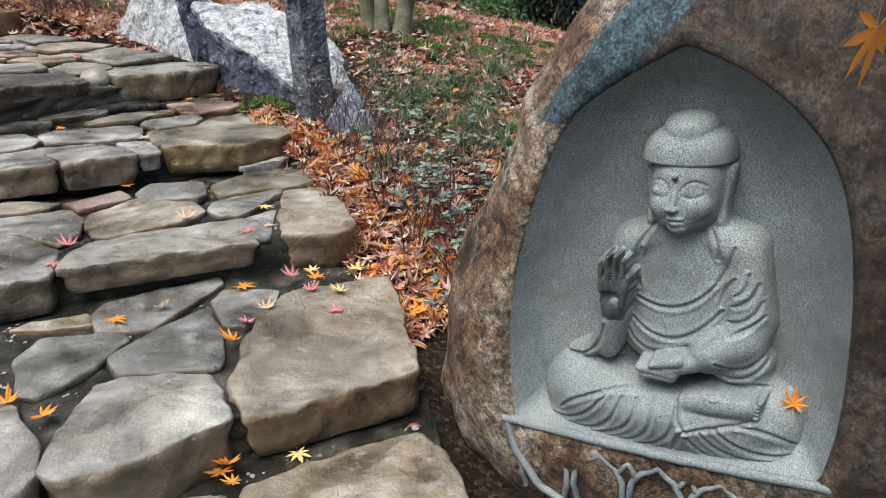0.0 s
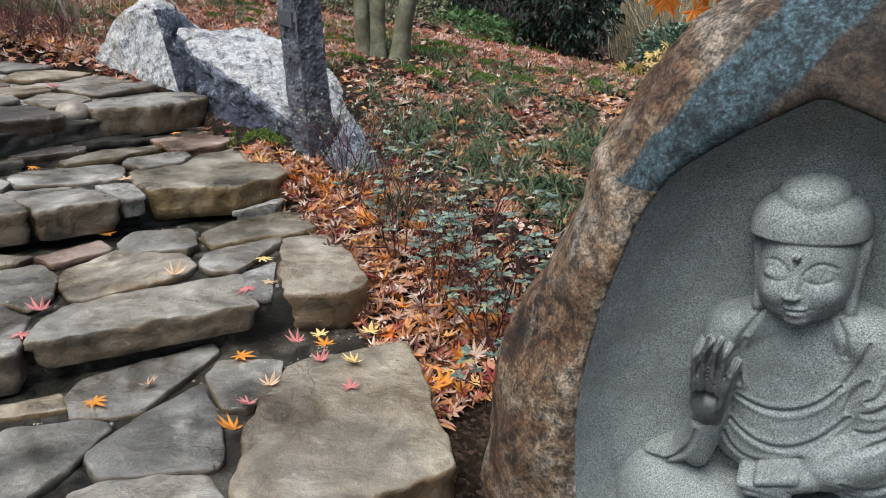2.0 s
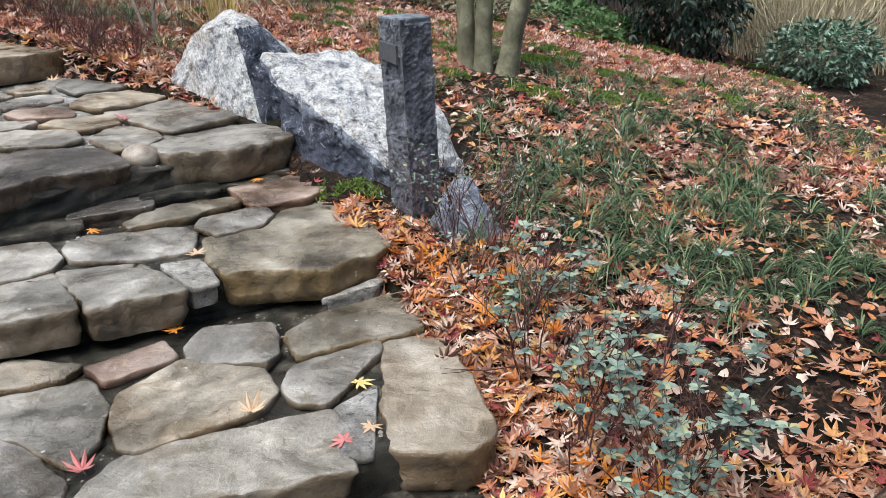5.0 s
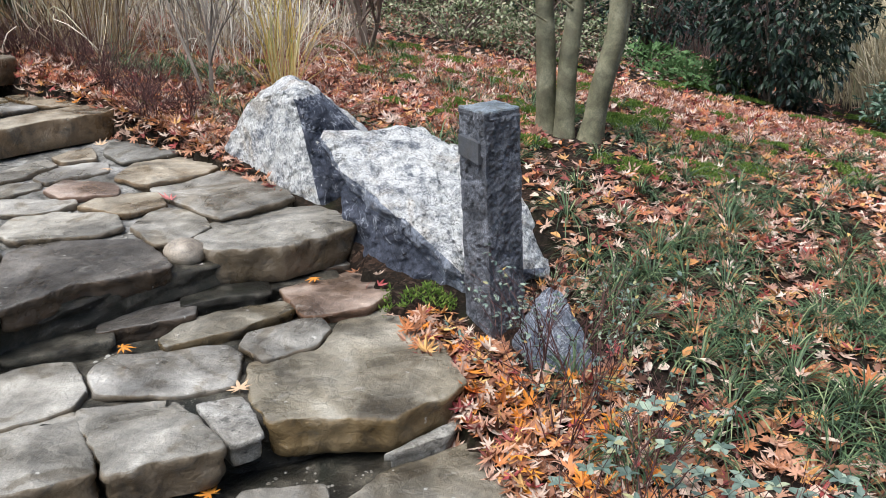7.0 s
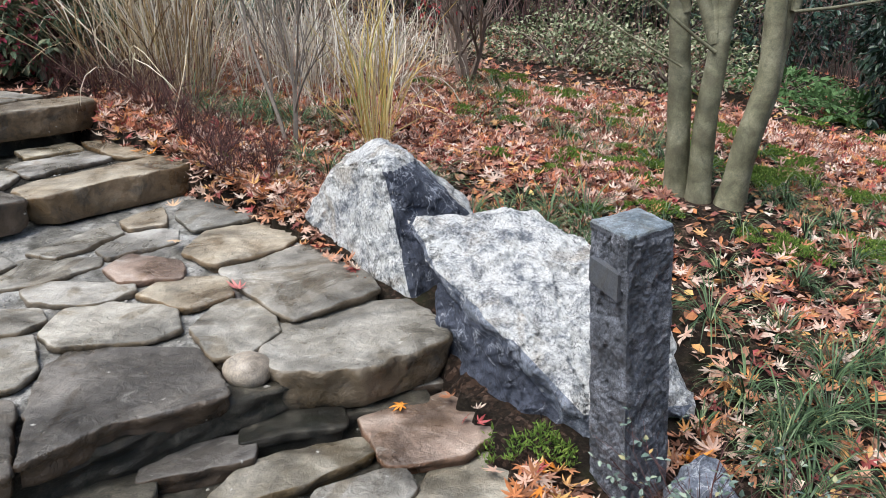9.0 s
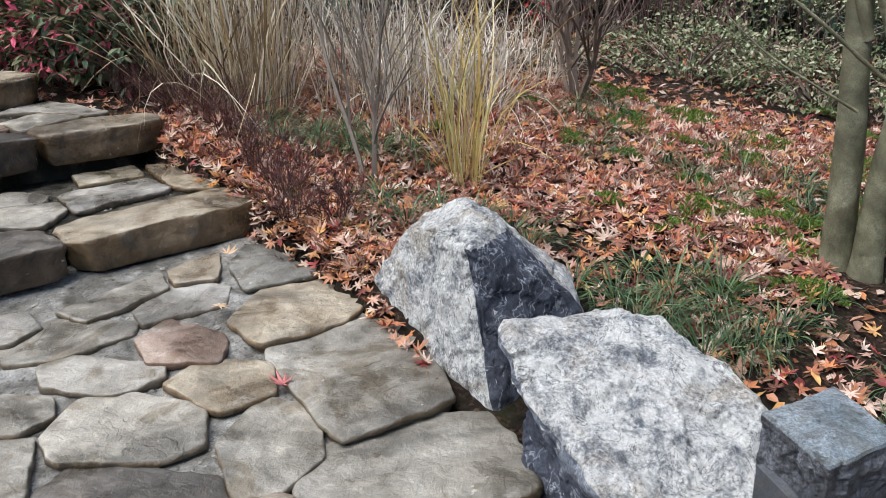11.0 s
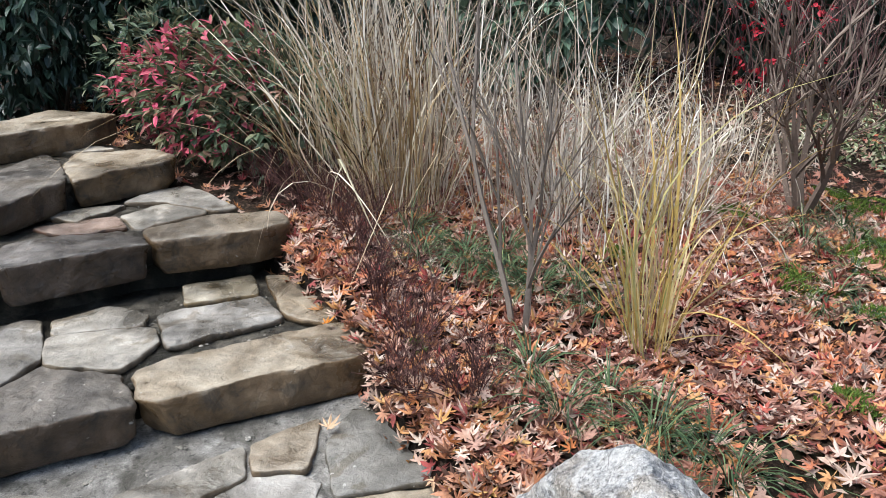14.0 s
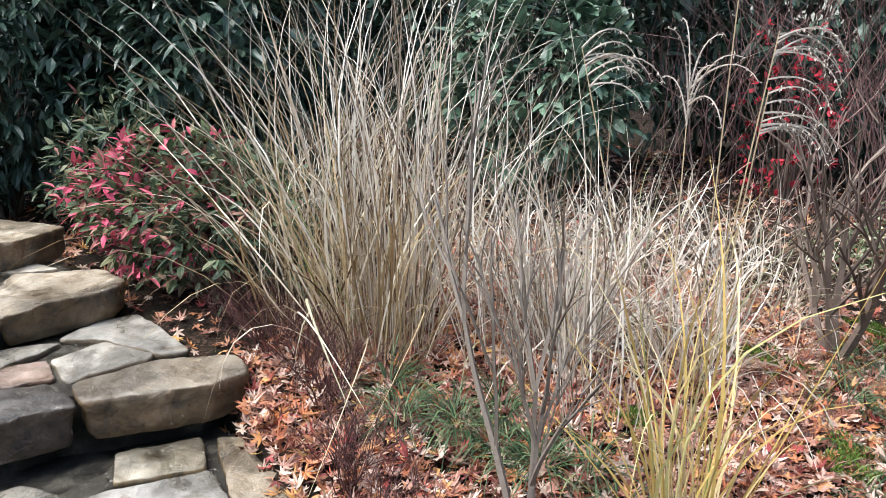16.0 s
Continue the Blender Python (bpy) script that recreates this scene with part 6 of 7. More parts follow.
grass_clump("straw_grass", on_ground(-2.6, 7.6), "flattened pale dry ornamental grass", PALE_STRAW, 220, 0.85, 1.1, 0.008, 1.1, 58, 0.18)
for k, (x, y) in enumerate(((-3.65, 7.9), (-3.0, 8.25), (-3.95, 8.5), (-2.55, 8.5), (-3.35, 8.9), (-2.9, 9.2))):
    grass_clump("straw_grass", on_ground(x, y), "flattened pale dry ornamental grass", PALE_STRAW, 120, 0.8, 1.5, 0.01, 1.2, 250 + k, 0.3)
for k, (x, y, h) in enumerate(((-3.0, 7.2, 1.6), (-2.75, 6.95, 1.4), (-3.3, 7.1, 1.7))):
    grass_clump("straw_grass", on_ground(x, y), "thin upright pale dry grass stalks", PALE_STRAW, 45, h, 0.4, 0.007, 0.3, 270 + k, 0.2)
grass_clump("yellow_grass", on_ground(-2.2, 6.42), "yellow and green upright autumn grass clump", YELLOW_GRASS, 46, 1.3, 0.36, 0.009, 0.35, 55, 0.06)
grass_clump("yellow_grass", on_ground(-2.26, 6.5), "yellow and green upright autumn grass clump", YELLOW_GRASS, 26, 1.05, 0.8, 0.009, 0.75, 56, 0.06)


def plume_stalk(at, lean, length, tip, seed):
    rnd = random.Random(seed)
    ob = thing("plume_grass", at, "pale feathery grass plume drooping on a thin stalk", "grass", "grass plumes")
    s = Shape()
    path = arc_path((0, 0, -0.02), lean, length, 0.06, 8)
    s.tube(path, 0.0035, 0.002, 4)
    part("stalk", s, STRAW, ob)
    f = Shape()
    for k in range(9):
        st = path[-1] + (path[-2] - path[-1]) * rnd.uniform(0, 0.7)
        d = Vector((tip[0] + rnd.gauss(0, 0.1), tip[1] + rnd.gauss(0, 0.1), 0.45 + rnd.gauss(0, 0.22)))
        L = rnd.uniform(0.16, 0.26)
        fine = arc_path(st, d, L, 0.42, 9)
        f.tube(fine, 0.0035, 0.0015, 4)
        for q in fine[2:]:
            for j in range(3):
                f.leaf(q, Vector((rnd.gauss(0, 1), rnd.gauss(0, 1), rnd.gauss(-0.4, 0.7))), Vector((0, 0, 1)), 0.013, 0.004)
    part("plume", f, PLUME, ob)


plume_stalk(on_ground(-2.3, 6.6), (0.1, 0.06, 1), 1.52, (0.9, 0.55), 61)
plume_stalk(on_ground(-2.28, 6.62), (0.09, 0.05, 1), 1.36, (0.95, 0.4), 62)
plume_stalk(on_ground(-2.34, 6.58), (-0.16, -0.05, 1), 1.5, (0.5, 0.2), 63)
plume_stalk(on_ground(-2.36, 6.62), (0.0, 0.05, 1), 1.36, (0.05, 0.0), 64)
plume_stalk(on_ground(-2.3, 6.68), (0.03, 0.02, 1), 1.75, (0.2, 0.1), 65)


def leafy_bush(name, at, label, material, size, count, leaf, seed, twig=TWIG, shell=0.55, group="", cluster=1, category="shrub", hang=0.0):
    """A rounded bush with real stems and leaves spread through an uneven crown."""
    rnd = random.Random(seed)
    ob = thing(name, at, label, category, group)
    sx, sy, sz = size
    s, f = Shape(), Shape()
    for k in range(22):
        w, q = rnd.uniform(0, 2 * math.pi), rnd.uniform(0.2, 0.85)
        tip = Vector((math.cos(w) * sx * q, math.sin(w) * sy * q, sz * rnd.uniform(0.55, 1.5)))
        a = Vector((math.cos(w) * 0.06, math.sin(w) * 0.06, -0.03))
        s.tube([a, a.lerp(tip, 0.4) + Vector((0, 0, sz * 0.18)), tip], 0.016, 0.004, 5)
        if name == "nandina":
            part("stem", s, twig, ob)
            s = Shape()
    if s.v:
        part("stemwork", s, twig, ob)
    for k in range(count // cluster):
        while True:
            p = Vector((rnd.uniform(-1, 1), rnd.uniform(-1, 1), rnd.uniform(-1, 1)))
            r = p.length
            lump = 1 + 0.3 * noise.noise(p * 2.3 + Vector((seed, 0, 0)))
            if shell * lump < r < lump and rnd.random() > 0.25 + 0.9 * noise.noise(p * 3.5 + Vector((0, seed, 0))):
                break
        q = Vector((p.x * sx, p.y * sy, sz + p.z * sz))
        for j in range(cluster):
            t = p.normalized() * 0.7 + Vector((rnd.gauss(0, 0.7), rnd.gauss(0, 0.7), rnd.gauss(-hang, 0.5)))
            f.leaf(q, t, Vector((rnd.gauss(0, 0.4), rnd.gauss(0, 0.4), 1)), leaf[0] * rnd.uniform(0.7, 1.25), leaf[1] * rnd.uniform(0.7, 1.25))
    part("foliage", f, material, ob)
    return ob


leafy_bush("nandina", on_ground(-5.25, 6.95), "red and green nandina bush with slender leaves", NANDINA_LEAF, (0.72, 0.45, 0.4), 2500, (0.085, 0.033), 71, RED_TWIG, 0.45, "nandina bushes", 3)
leafy_bush("nandina", on_ground(-4.8, 6.98), "red and green nandina bush with slender leaves", NANDINA_GREEN, (0.6, 0.4, 0.4), 1900, (0.085, 0.033), 72, RED_TWIG, 0.45, "nandina bushes", 3)
leafy_bush("nandina", on_ground(-5.9, 7.2), "dull green nandina bush with slender leaves", NANDINA_GREEN, (0.7, 0.45, 0.5), 2200, (0.085, 0.027), 73, RED_TWIG, 0.45, "nandina bushes", 3)
leafy_bush("evergreen_bush", on_ground(-6.3, 7.9), "dense dark green evergreen bush with glossy leaves", EVERGREEN, (1.25, 0.85, 1.35), 13000, (0.14, 0.052), 74, TWIG, 0.6, "evergreen bushes", 2, hang=0.5)
leafy_bush("evergreen_bush", on_ground(-7.6, 7.2), "dense dark green evergreen bush with glossy leaves", EVERGREEN, (1.2, 0.9, 1.5), 8000, (0.14, 0.052), 75, TWIG, 0.6, "evergreen bushes", 2, hang=0.5)
leafy_bush("evergreen_bush", on_ground(1.45, 9.3), "dense dark green evergreen bush with glossy leaves", DARK_EVERGREEN, (0.72, 0.7, 1.0), 6500, (0.085, 0.034), 76, TWIG, 0.55, "evergreen bushes", 2, hang=0.4)
leafy_bush("broadleaf_bush", on_ground(-4.5, 9.7), "green broad-leaved evergreen bush with large leaves", BROAD_LEAF, (0.75, 0.6, 0.85), 1600, (0.16, 0.075), 77, TWIG, 0.5, "evergreen bushes", 4, hang=0.2)
leafy_bush("variegated_bush", on_ground(-1.6, 9.8), "low cream and green variegated bush", PIED_LEAF, (1.05, 0.5, 0.22), 2600, (0.045, 0.022), 78, TWIG, 0.45, "variegated bushes")
leafy_bush("variegated_bush", on_ground(-0.6, 9.5), "low cream and green variegated bush", PIED_LEAF, (0.8, 0.5, 0.22), 1900, (0.045, 0.022), 79, TWIG, 0.45, "variegated bushes")
leafy_bush("variegated_bush", on_ground(-0.9, 11.0), "low cream and green variegated bush", PIED_LEAF, (1.4, 0.7, 0.4), 3000, (0.05, 0.025), 80, TWIG, 0.45, "variegated bushes")
leafy_bush("fern_patch", on_ground(0.75, 9.6), "fresh green leafy undergrowth", FERN_LEAF, (0.5, 0.45, 0.11), 700, (0.1, 0.03), 81, TWIG, 0.2, "green undergrowth", 3)
leafy_bush("fern_patch", on_ground(0.35, 10.3), "fresh green leafy undergrowth", FERN_LEAF, (0.5, 0.45, 0.11), 600, (0.1, 0.03), 82, TWIG, 0.2, "green undergrowth", 3)
leafy_bush("red_maple_bush", on_ground(-3.1, 11.4), "small bright red-leaved maple in the thicket", SCARLET_LEAF, (0.45, 0.3, 0.75), 420, (0.06, 0.04), 83, TWIG, 0.3, "", 3)


def thicket(x, y, w, d, h, count, seed, material, label):
    rnd = random.Random(seed)
    ob = tagged(thing("thicket", on_ground(x, y), label, "thicket"), kind="stuff")
    s = Shape()
    for k in range(count):
        px, py = rnd.uniform(-w, w), rnd.uniform(-d, d)
        z = ground(x + px, y + py) - ob.location.z
        ends = []
        branch_out(s, ends, rnd, (px, py, z - 0.02), (rnd.gauss(0, 0.2), rnd.gauss(0, 0.2), 1), h * rnd.uniform(0.4, 0.8), 0.006, 2, 0.3, 2, 3)
    part("branchwork", s, material, ob)


thicket(-0.2, 12.0, 2.4, 1.0, 2.0, 190, 91, THICKET_TWIG, "dense brown thicket of bare twigs")
thicket(-2.6, 11.1, 1.3, 0.8, 2.0, 95, 92, THICKET_TWIG, "dense brown thicket of bare twigs")
grass_clump("reed_grass", on_ground(3.0, 10.8), "tall pale green and straw reeds", REED, 520, 2.1, 0.4, 0.016, 0.3, 95, 0.7)
grass_clump("reed_grass", on_ground(3.9, 10.2), "tall pale green and straw reeds", REED, 520, 2.1, 0.4, 0.016, 0.3, 96, 0.7)
grass_clump("reed_grass", on_ground(2.9, 9.9), "tall pale green and straw reeds", REED, 360, 1.7, 0.5, 0.014, 0.4, 99, 0.4)
leafy_bush("evergreen_bush", on_ground(0.4, 11.6), "dense dark green evergreen bush with glossy leaves", EVERGREEN, (1.0, 0.7, 0.8), 4000, (0.09, 0.036), 98, TWIG, 0.45, "evergreen bushes", 2)
leafy_bush("evergreen_bush", on_ground(2.65, 8.9), "low dark green bush at the reeds' foot", BROAD_LEAF, (0.55, 0.5, 0.3), 2400, (0.07, 0.03), 97, TWIG, 0.4, "evergreen bushes", 2)


for k, (x, y, r) in enumerate(((-5.6, 11.0, 1.7), (-3.4, 12.8, 1.7), (-8.2, 9.6, 1.7), (-0.8, 14.0, 1.8))):
    leafy_bush("evergreen_bush", on_ground(x, y), "tall dark green evergreen bush with glossy leaves", EVERGREEN, (r, r * 0.7, r * 1.1), 7000, (0.17, 0.07), 110 + k, TWIG, 0.5, "evergreen bushes", 2, hang=0.5)


# woods that close the garden; unseen ones behind the camera added against low skylight
def woods():
    rnd = random.Random(7)
    for k in range(15):
        a = math.radians(-70 + 24 * k)
        r = 15 + rnd.uniform(-1, 2)
        x, y = -1.5 + math.sin(a) * r, 5 + math.cos(a) * r
        leafy_bush("far_bush", on_ground(x, y), "tall dark green bush closing the garden and blocking low sky light", EVERGREEN, (3.8, 2.0, 4.2), 7500 if k < 6 else 2500, (0.3, 0.14), 200 + k, TWIG, 0.6, "far bushes", 2, hang=0.4)


woods()

# ---------------------------------------------------------------- grass tufts, moss, leaf litter
rnd = random.Random(11)


def tuft_kind(seed, blades, length):
    r = random.Random(seed)
    s = Shape()
    for k in range(blades):
        w = r.uniform(0, 2 * math.pi)
        q = r.uniform(0.3, 1.2)
        path = arc_path((math.cos(w) * 0.012, math.sin(w) * 0.012, -0.01), (math.cos(w) * q, math.sin(w) * q, 1), length * r.uniform(0.6, 1.15), 0.75, 5)
        s.blade(path, 0.0055 * r.uniform(0.7, 1.3))
    ob = thing("grass_tuft", (0, 0, -50), "dark green strap-leaved grass tuft in the leaf litter", "grass", "grass tufts")
    part("foliage", s, LIRIOPE, ob)
    return ob


TUFTS = [tuft_kind(300 + k, 52 - 4 * k, 0.34 - 0.045 * k) for k in range(5)]


def free_spot(x, y, gap=0.06):
    if off_edge(x, y) < gap:
        return False
    for cx, cy, r in ((-1.75, 5.3, 0.5), (-1.0, 4.75, 0.5), (-0.72, 4.3, 0.14), (-0.48, 4.2, 0.2), (0.45, 1.95, 0.68), (-0.45, 6.34, 0.16)):
        if (x - cx) ** 2 + (y - cy) ** 2 < r * r:
            return False
    return True


big_spots = [(-2.0, 5.95), (-1.85, 6.05), (-2.3, 5.95), (-2.5, 6.1), (-1.15, 5.85), (-1.0, 5.7), (-1.25, 5.65), (-0.85, 5.6), (-2.75, 6.55), (-2.95, 6.6), (-3.15, 6.62), (-3.35, 6.6), (-2.6, 6.65), (-3.05, 6.8), (-0.25, 4.6), (-0.35, 4.8), (-0.1, 4.75), (-0.2, 4.4), (0.05, 5.1), (0.2, 4.8), (-0.45, 5.2), (0.3, 5.5), (-3.5, 6.68)]
spots = [(-0.98, 5.85), (-1.15, 5.7), (-0.78, 5.75), (-0.2, 4.6), (-0.34, 4.75), (-0.28, 4.5), (-1.0, 5.5), (-1.3, 5.95), (-1.5, 5.75), (-1.75, 5.95), (-2.0, 6.05), (-2.2, 6.1), (-2.9, 6.55), (-3.1, 6.6), (-2.75, 6.6), (-3.3, 6.5), (-2.45, 6.55), (-3.0, 6.75), (0.3, 5.3), (-0.05, 5.0)]
while len(spots) < 280:
    x, y = rnd.uniform(-2.2, 2.0), rnd.uniform(3.6, 8.6)
    keep = noise.noise((x * 0.9, y * 0.9, 4)) + (0.5 if y < 6 or y < 7.4 and x > -0.7 else -0.1)
    if rnd.random() < keep + 0.1 and free_spot(x, y, 0.3):
        spots.append((x, y))
for k, (x, y) in enumerate(spots):
    sc = rnd.uniform(0.75, 1.25)
    m = pose(x, y, ground(x, y) + 0.01, rnd.uniform(-8, 8), rnd.uniform(-8, 8), rnd.uniform(0, 360))
    if k < len(TUFTS):
        TUFTS[k].matrix_basis = m
    else:
        copy_thing(TUFTS[k % 3 if k < 20 else 2 + k % 3], m)


for k, (x, y) in enumerate(big_spots):
    copy_thing(TUFTS[k % 2], pose(x, y, ground(x, y) + 0.01, rnd.uniform(-8, 8), rnd.uniform(-8, 8), rnd.uniform(0, 360)))


def moss_patch(x, y, r, seed):
    g = random.Random(seed)
    s = Shape()
    for k in range(int(2600 * r * r / 0.04)):
        a, q = g.uniform(0, 2 * math.pi), r * math.sqrt(g.random())
        if q > r * (0.62 + 0.9 * noise.noise((math.cos(a) * 1.5 + seed, math.sin(a) * 1.5, 0))) or noise.noise((x * 9 + math.cos(a) * q * 9, math.sin(a) * q * 9 + seed, 1)) < -0.15:
            continue
        px, py = x + math.cos(a) * q, y + math.sin(a) * q
        b = Vector((px, py, ground(px, py) + 0.012 + 0.035 * (1 - q / r)))
        t = Vector((g.gauss(0, 0.8), g.gauss(0, 0.8), 1))
        s.leaf(b, t, Vector((g.gauss(0, 1), g.gauss(0, 1), 0.2)), g.uniform(0.012, 0.03), 0.006)
    tagged(part("moss", s, MOSS), "low cushion of bright green moss on soil", "moss", "moss patches", "stuff")


for k, (x, y, r) in enumerate(((-0.98, 4.32, 0.13), (-1.07, 4.28, 0.1), (-0.85, 6.9, 0.2), (-1.2, 7.0, 0.14), (-1.7, 7.9, 0.35), (-1.4, 8.3, 0.3), (-0.9, 8.0, 0.3), (-1.9, 7.3, 0.2), (-0.1, 5.9, 0.22), (0.3, 6.1, 0.25), (-0.7, 6.05, 0.16), (-1.55, 6.5, 0.14), (-1.2, 6.35, 0.16), (0.5, 6.9, 0.25), (-2.6, 7.0, 0.15), (-2.9, 5.95, 0.07), (-1.0, 7.5, 0.25), (-0.5, 7.3, 0.2), (-1.9, 8.6, 0.3), (-0.3, 7.9, 0.3), (0.2, 7.4, 0.22), (-1.35, 7.6, 0.2), (-0.2, 6.75, 0.16), (-1.6, 7.2, 0.12), (0.6, 6.3, 0.2), (0.9, 7.0, 0.25), (-2.35, 7.9, 0.2), (-1.1, 6.6, 0.1), (-0.95, 5.95, 0.14))):
    moss_patch(x, y, r, 400 + k)
scatter = random.Random(31)
for k in range(26):
    moss_patch(scatter.uniform(-1.2, 2.4), scatter.uniform(6.3, 9.6), scatter.uniform(0.14, 0.32), 440 + k)


def litter():
    g = random.Random(21)
    s, f, far = Shape(), Shape(), Shape()
    made = 0
    while made < 38000:
        x = g.uniform(-8.0, 7.0) if made > 28000 else g.uniform(-4.2, 2.4)
        y = g.uniform(-2.5, 13.0) if made > 28000 else g.uniform(1.6, 8.6)
        e = off_edge(x, y)
        if -2.8 < e < -0.12 or e > -0.04 and not free_spot(x, y, -0.04) or x < -4.6 and 4.0 < y < 6.6 and e < 0:
            continue
        dens = 0.62 + 0.9 * noise.noise((x * 1.6, y * 1.6, 9)) + (0.5 if e < 0.5 else 0) + (0.25 if y > 4.6 and e < 1.2 and x < -1.4 else 0) + (0.35 if y > 7.7 or y > 6.1 and x < -0.7 else 0) - (0.36 if e > 0.6 and 2.5 < y < (7.4 if x > -0.7 else 6.2) else 0)
        dens *= min(1.0, max(0.05, (2.5 - x) / 1.2), max(0.05, (y - 1.4) / 1.0)) * (0.15 if e < 0.0 and x < -1.0 and y < 5 else 1.0)
        if g.random() > dens:
            continue
        size = g.uniform(0.032, 0.06) if y > 2.4 else g.uniform(0.025, 0.04)
        m = pose(x, y, ground(x, y) + g.uniform(0.004, 0.034), g.gauss(0, 20), g.gauss(0, 20), g.uniform(0, 360))
        (s if y + 0.35 * x + g.gauss(0, 0.3) < 4.9 else far).maple(m, size, g, y < 5, 7 if g.random() < 0.6 else 5)
        made += 1
    for k in range(16000):
        x, y = g.uniform(-4.2, 2.4), g.uniform(1.6, 9.0)
        if not free_spot(x, y, 0.0):
            continue
        w = g.uniform(0, 2 * math.pi)
        f.leaf(Vector((x, y, ground(x, y) + g.uniform(0.002, 0.03))), Vector((math.cos(w), math.sin(w), g.gauss(0, 0.35))), Vector((g.gauss(0, 0.5), g.gauss(0, 0.5), 1)), g.uniform(0.03, 0.075), g.uniform(0.015, 0.04))
    bright = Shape()
    for k in range(600):
        y = g.uniform(2.0, 4.6)
        x = g.uniform(-1.2, 0.9)
        e = off_edge(x, y)
        if not 0.0 < e < 0.55 or not free_spot(x, y, 0.0) or g.random() < e:
            continue
        bright.maple(pose(x, y, ground(x, y) + g.uniform(0.015, 0.045), g.gauss(0, 22), g.gauss(0, 22), g.uniform(0, 360)), g.uniform(0.045, 0.065), g, True)
    tagged(part("bright_leaves", bright, ORANGE_LEAF), "fresh orange maple leaves heaped along the steps", "leaves", kind="stuff")
    tagged(part("leaf_scraps", f, LITTER), "crumpled brown and tan scraps of fallen leaves", "leaves", kind="stuff")
    tagged(part("leaf_litter", far, ROSY_LITTER), "thick carpet of fallen rose-brown, red and tan maple leaves", "leaves", kind="stuff")
    tagged(part("leaf_litter", s, LITTER), "thick carpet of fallen orange, tan and red maple leaves", "leaves", kind="stuff")


litter()


LEAF_TONES = {"Y": (YELLOW_LEAF, "fallen yellow maple leaf on the stone step"), "O": (ORANGE_LEAF, "fallen orange maple leaf on the stone step"), "R": (RED_LEAF, "fallen red maple leaf on the stone step"), "T": (TAN_LEAF, "fallen pale tan maple leaf on the stone step")}


def fallen_leaf(x, y, z, tone, seed):
    g = random.Random(seed)
    s = Shape()
    s.maple(Matrix.Identity(4), g.uniform(0.042, 0.058), g, True)
    ob = part("maple_leaf", s, LEAF_TONES[tone][0])
    ob.matrix_basis = pose(x, y, z + 0.005, g.gauss(0, 2), g.gauss(0, 2), g.uniform(0, 360))
    tagged(ob, LEAF_TONES[tone][1], "leaf", "leaves on the steps")


seed = 900
for spot in ((-0.4, 1.81, 0.1, "Y"), (-0.59, 1.73, 0.1, "O"), (-0.54, 1.67, 0.11, "O"), (-0.57, 1.74, 0.12, "O"), (-1.08, 2.32, 0.26, "O"), (-0.96, 2.41, 0.26, "T"), (-1.34, 2.48, 0.39, "R"), (-1.01, 2.91, 0.41, "T"), (-0.49, 2.71, 0.27, "Y"), (-0.46, 2.62, 0.28, "O")):
    fallen_leaf(*spot, seed := seed + 1)
for spot in ((-0.56, 2.68, 0.26, "R"), (-0.36, 2.53, 0.265, "Y"), (-0.36, 2.37, 0.265, "R"), (-0.64, 2.3, 0.26, "R"), (-0.6, 2.4, 0.26, "T"), (-0.65, 2.17, 0.26, "O"), (-0.33, 2.75, 0.26, "Y"), (-1.05, 1.75, 0.26, "O"), (-1.17, 1.81, 0.26, "O"), (-1.4, 3.36, 0.41, "O")):
    fallen_leaf(*spot, seed := seed + 1)
for spot in ((-0.73, 2.59, 0.26, "O"), (-0.47, 2.54, 0.265, "R"), (-0.75, 3.09, 0.4, "Y"), (-0.68, 2.9, 0.385, "T"), (-0.74, 2.82, 0.39, "R"), (-1.36, 2.66, 0.39, "R"), (-2.15, 3.79, 0.56, "R"), (-2.12, 3.86, 0.56, "O"), (-1.92, 3.86, 0.565, "O"), (-2.19, 4.81, 0.79, "R")):
    fallen_leaf(*spot, seed := seed + 1)
for spot in ((-1.43, 3.67, 0.555, "T"), (-1.42, 4.43, 0.61, "O"), (-2.69, 5.14, 0.83, "T"), (-2.5, 5.53, 0.84, "T"), (-2.96, 5.55, 0.85, "T"), (-3.31, 5.91, 1.01, "O")):
    fallen_leaf(*spot, seed := seed + 1)


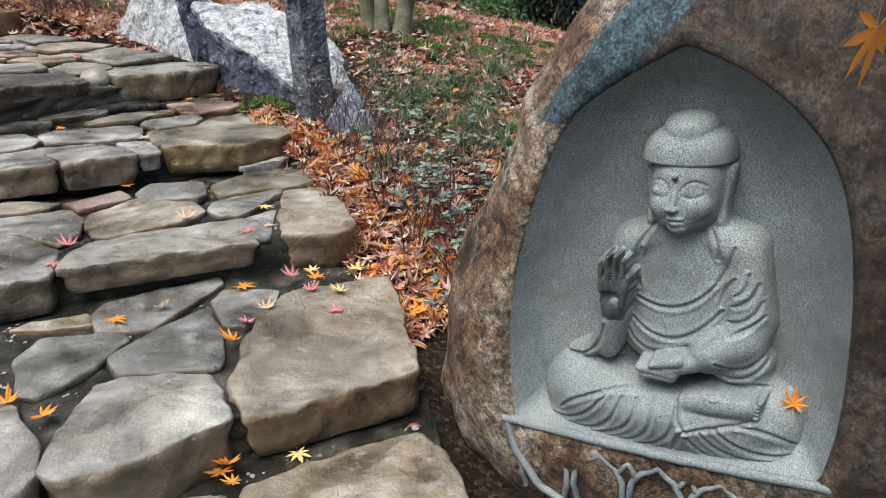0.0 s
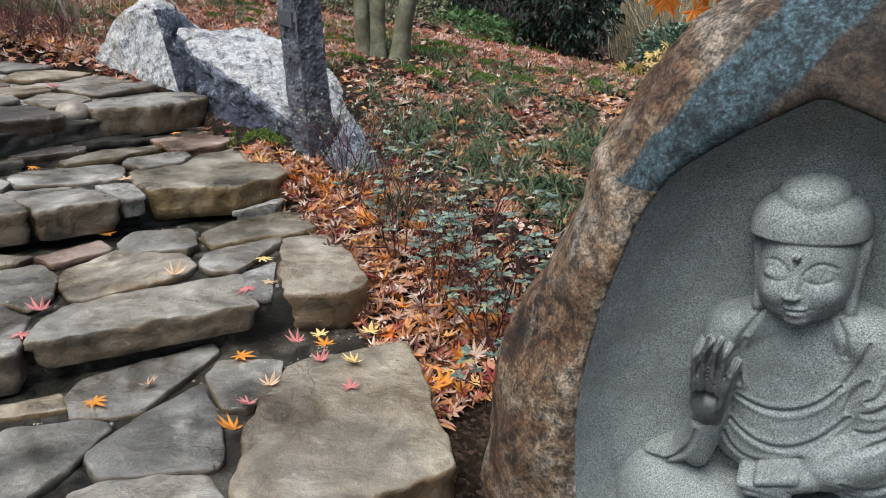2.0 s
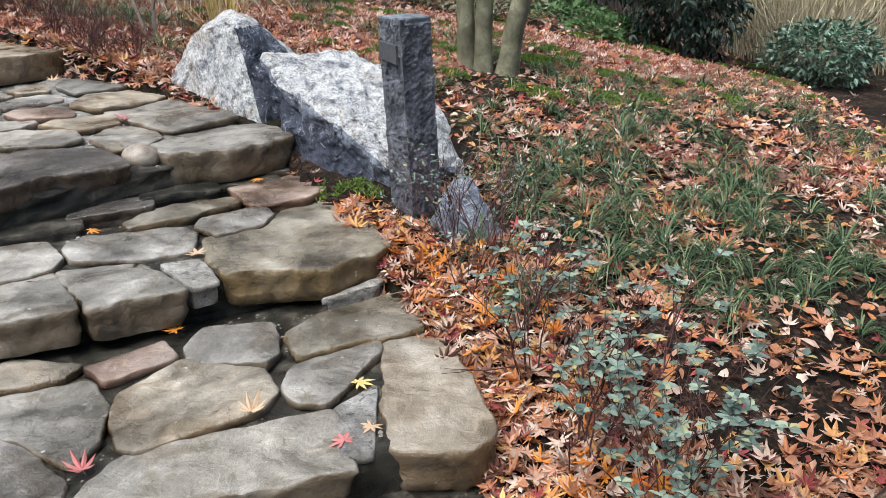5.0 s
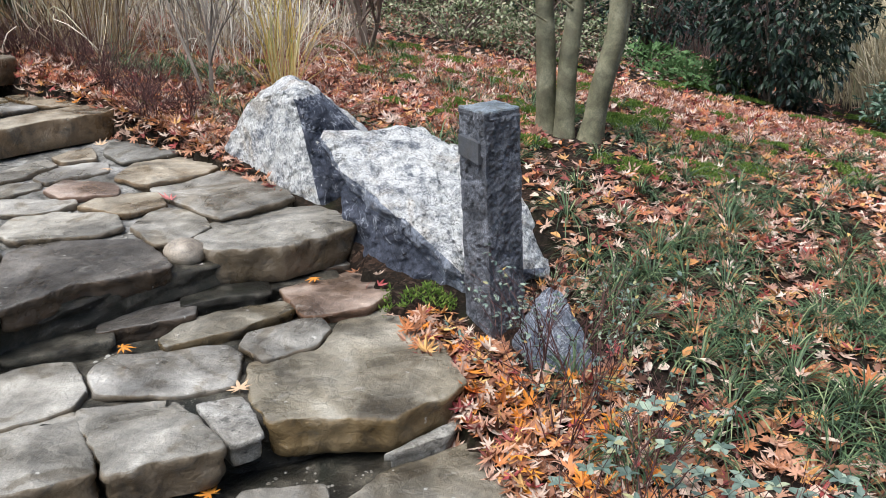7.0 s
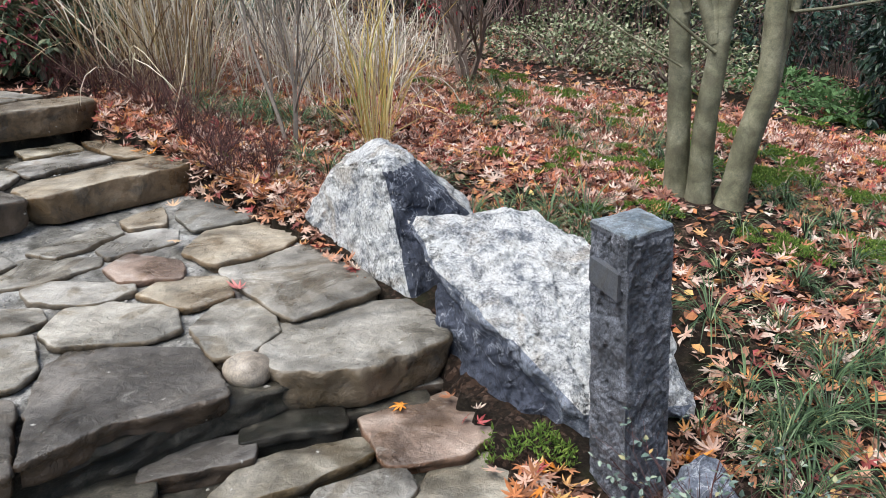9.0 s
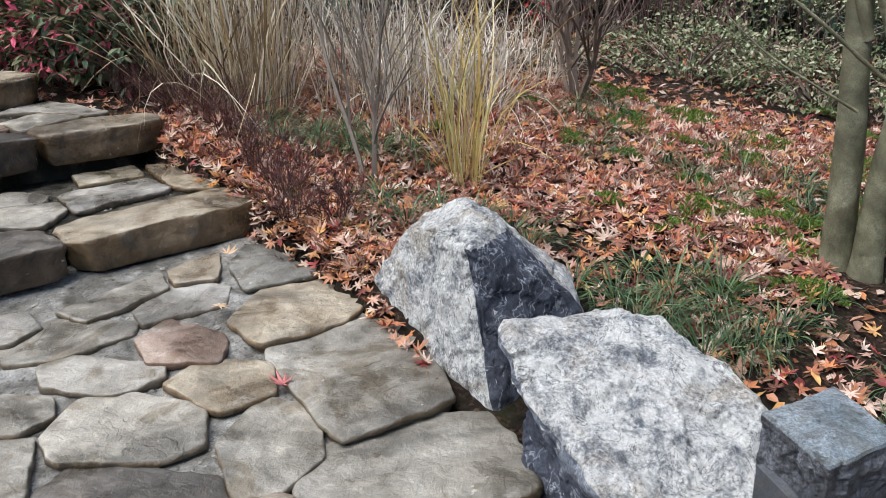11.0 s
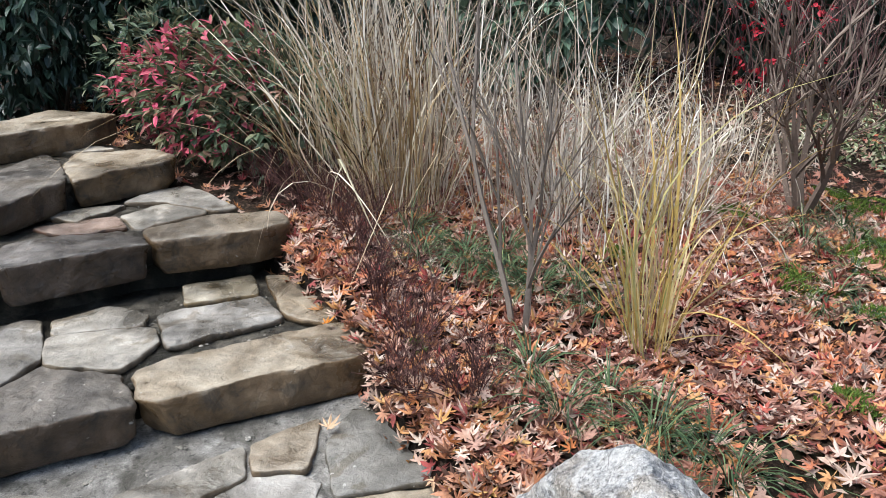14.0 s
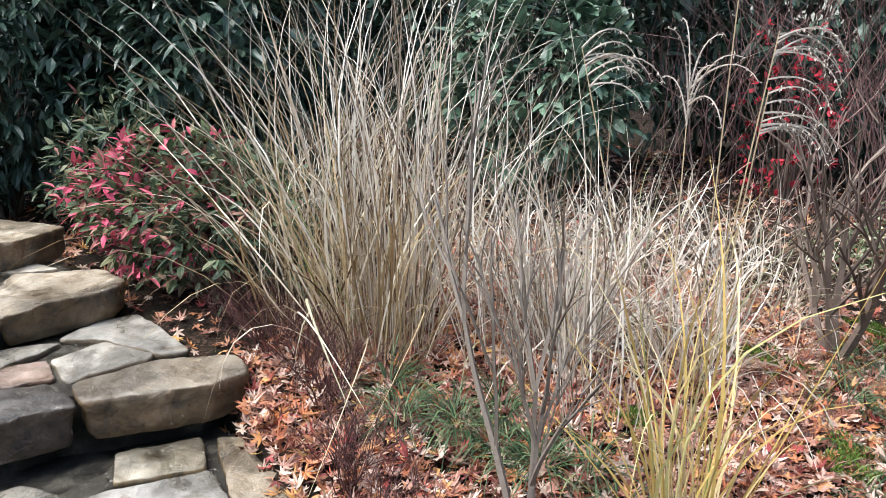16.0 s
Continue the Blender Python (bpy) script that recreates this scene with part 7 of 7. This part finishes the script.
def maple_branch(at, path, spread, count, size, material, seed, label, extra=()):
    """A twig with drooping palmate leaves hung along its outer half."""
    g = random.Random(seed)
    ob = thing("maple_sapling", at, label, "maple")
    o = Vector(at)
    s, f = Shape(), Shape()
    pts = [Vector(p) - o for p in path]
    fine = [a.lerp(b, k / 4) for a, b in zip(pts, pts[1:]) for k in range(4)] + [pts[-1]]
    s.tube(fine, 0.008, 0.0025, 6)
    for k in range(count):
        p = fine[int(len(fine) * g.uniform(0.62, 0.999))]
        q = p + Vector((g.gauss(0, spread), g.gauss(0, spread), g.gauss(0, spread * 0.6)))
        s.tube([p, p.lerp(q, 0.6) + Vector((0, 0, 0.015)), q], 0.0018, 0.001, 3)
        m = Matrix.Translation(q) @ pose(0, 0, 0, g.uniform(-130, -60), g.gauss(0, 25), g.uniform(-40, 40))
        f.maple(m, size * g.uniform(0.8, 1.2), g, True)
    for a, b in extra:
        s.tube([Vector(a) - o, (Vector(a) * 0.5 + Vector(b) * 0.5) - o + Vector((0.03, 0, 0.02)), Vector(b) - o], 0.005, 0.002, 4)
    part("branchwork", s, TWIG, ob)
    part("foliage", f, material, ob)


maple_branch(on_ground(0.95, 2.75), ((0.95, 2.75, 0.0), (0.92, 2.7, 0.7), (0.8, 2.6, 1.3), (0.75, 2.44, 1.5), (0.57, 2.3, 1.42)), 0.11, 130, 0.065, ORANGE_LEAF, 5, "slim maple sapling with drooping orange leaves", (((0.9, 2.7, 0.8), (0.6, 2.85, 1.2)), ((0.92, 2.7, 0.6), (1.0, 2.9, 1.4))))
maple_branch(on_ground(1.0, 3.2), ((1.0, 3.2, 0.1), (0.98, 3.2, 0.6), (0.9, 3.15, 1.02), (0.78, 3.08, 1.1), (0.62, 3.05, 1.1)), 0.06, 60, 0.028, YELLOW_LEAF, 6, "slim maple sapling with small golden leaves", (((0.84, 3.2, 0.4), (0.95, 3.0, 1.2)), ((0.84, 3.2, 0.5), (0.7, 3.3, 1.3)), ((0.8, 3.2, 0.3), (0.7, 2.9, 0.9))))
maple_branch(on_ground(1.5, 1.2), ((1.5, 1.2, 0.0), (1.45, 1.2, 0.9), (1.2, 1.0, 1.42), (0.75, 0.8, 1.4), (0.385, 0.69, 1.322)), 0.02, 5, 0.062, ORANGE_LEAF, 8, "slim maple sapling with drooping orange leaves")


def knee_leaf():
    g = random.Random(77)
    s = Shape()
    s.maple(Matrix.Identity(4), 0.042, g, True)
    ob = part("maple_leaf", s, ORANGE_LEAF)
    ob.matrix_basis = Matrix.Translation(FACE @ Vector((0.69, -0.066, 0.462))) @ pose(0, 0, 0, 50, 0, -30)
    tagged(ob, "fallen orange maple leaf on the statue's knee", "leaf")


knee_leaf()
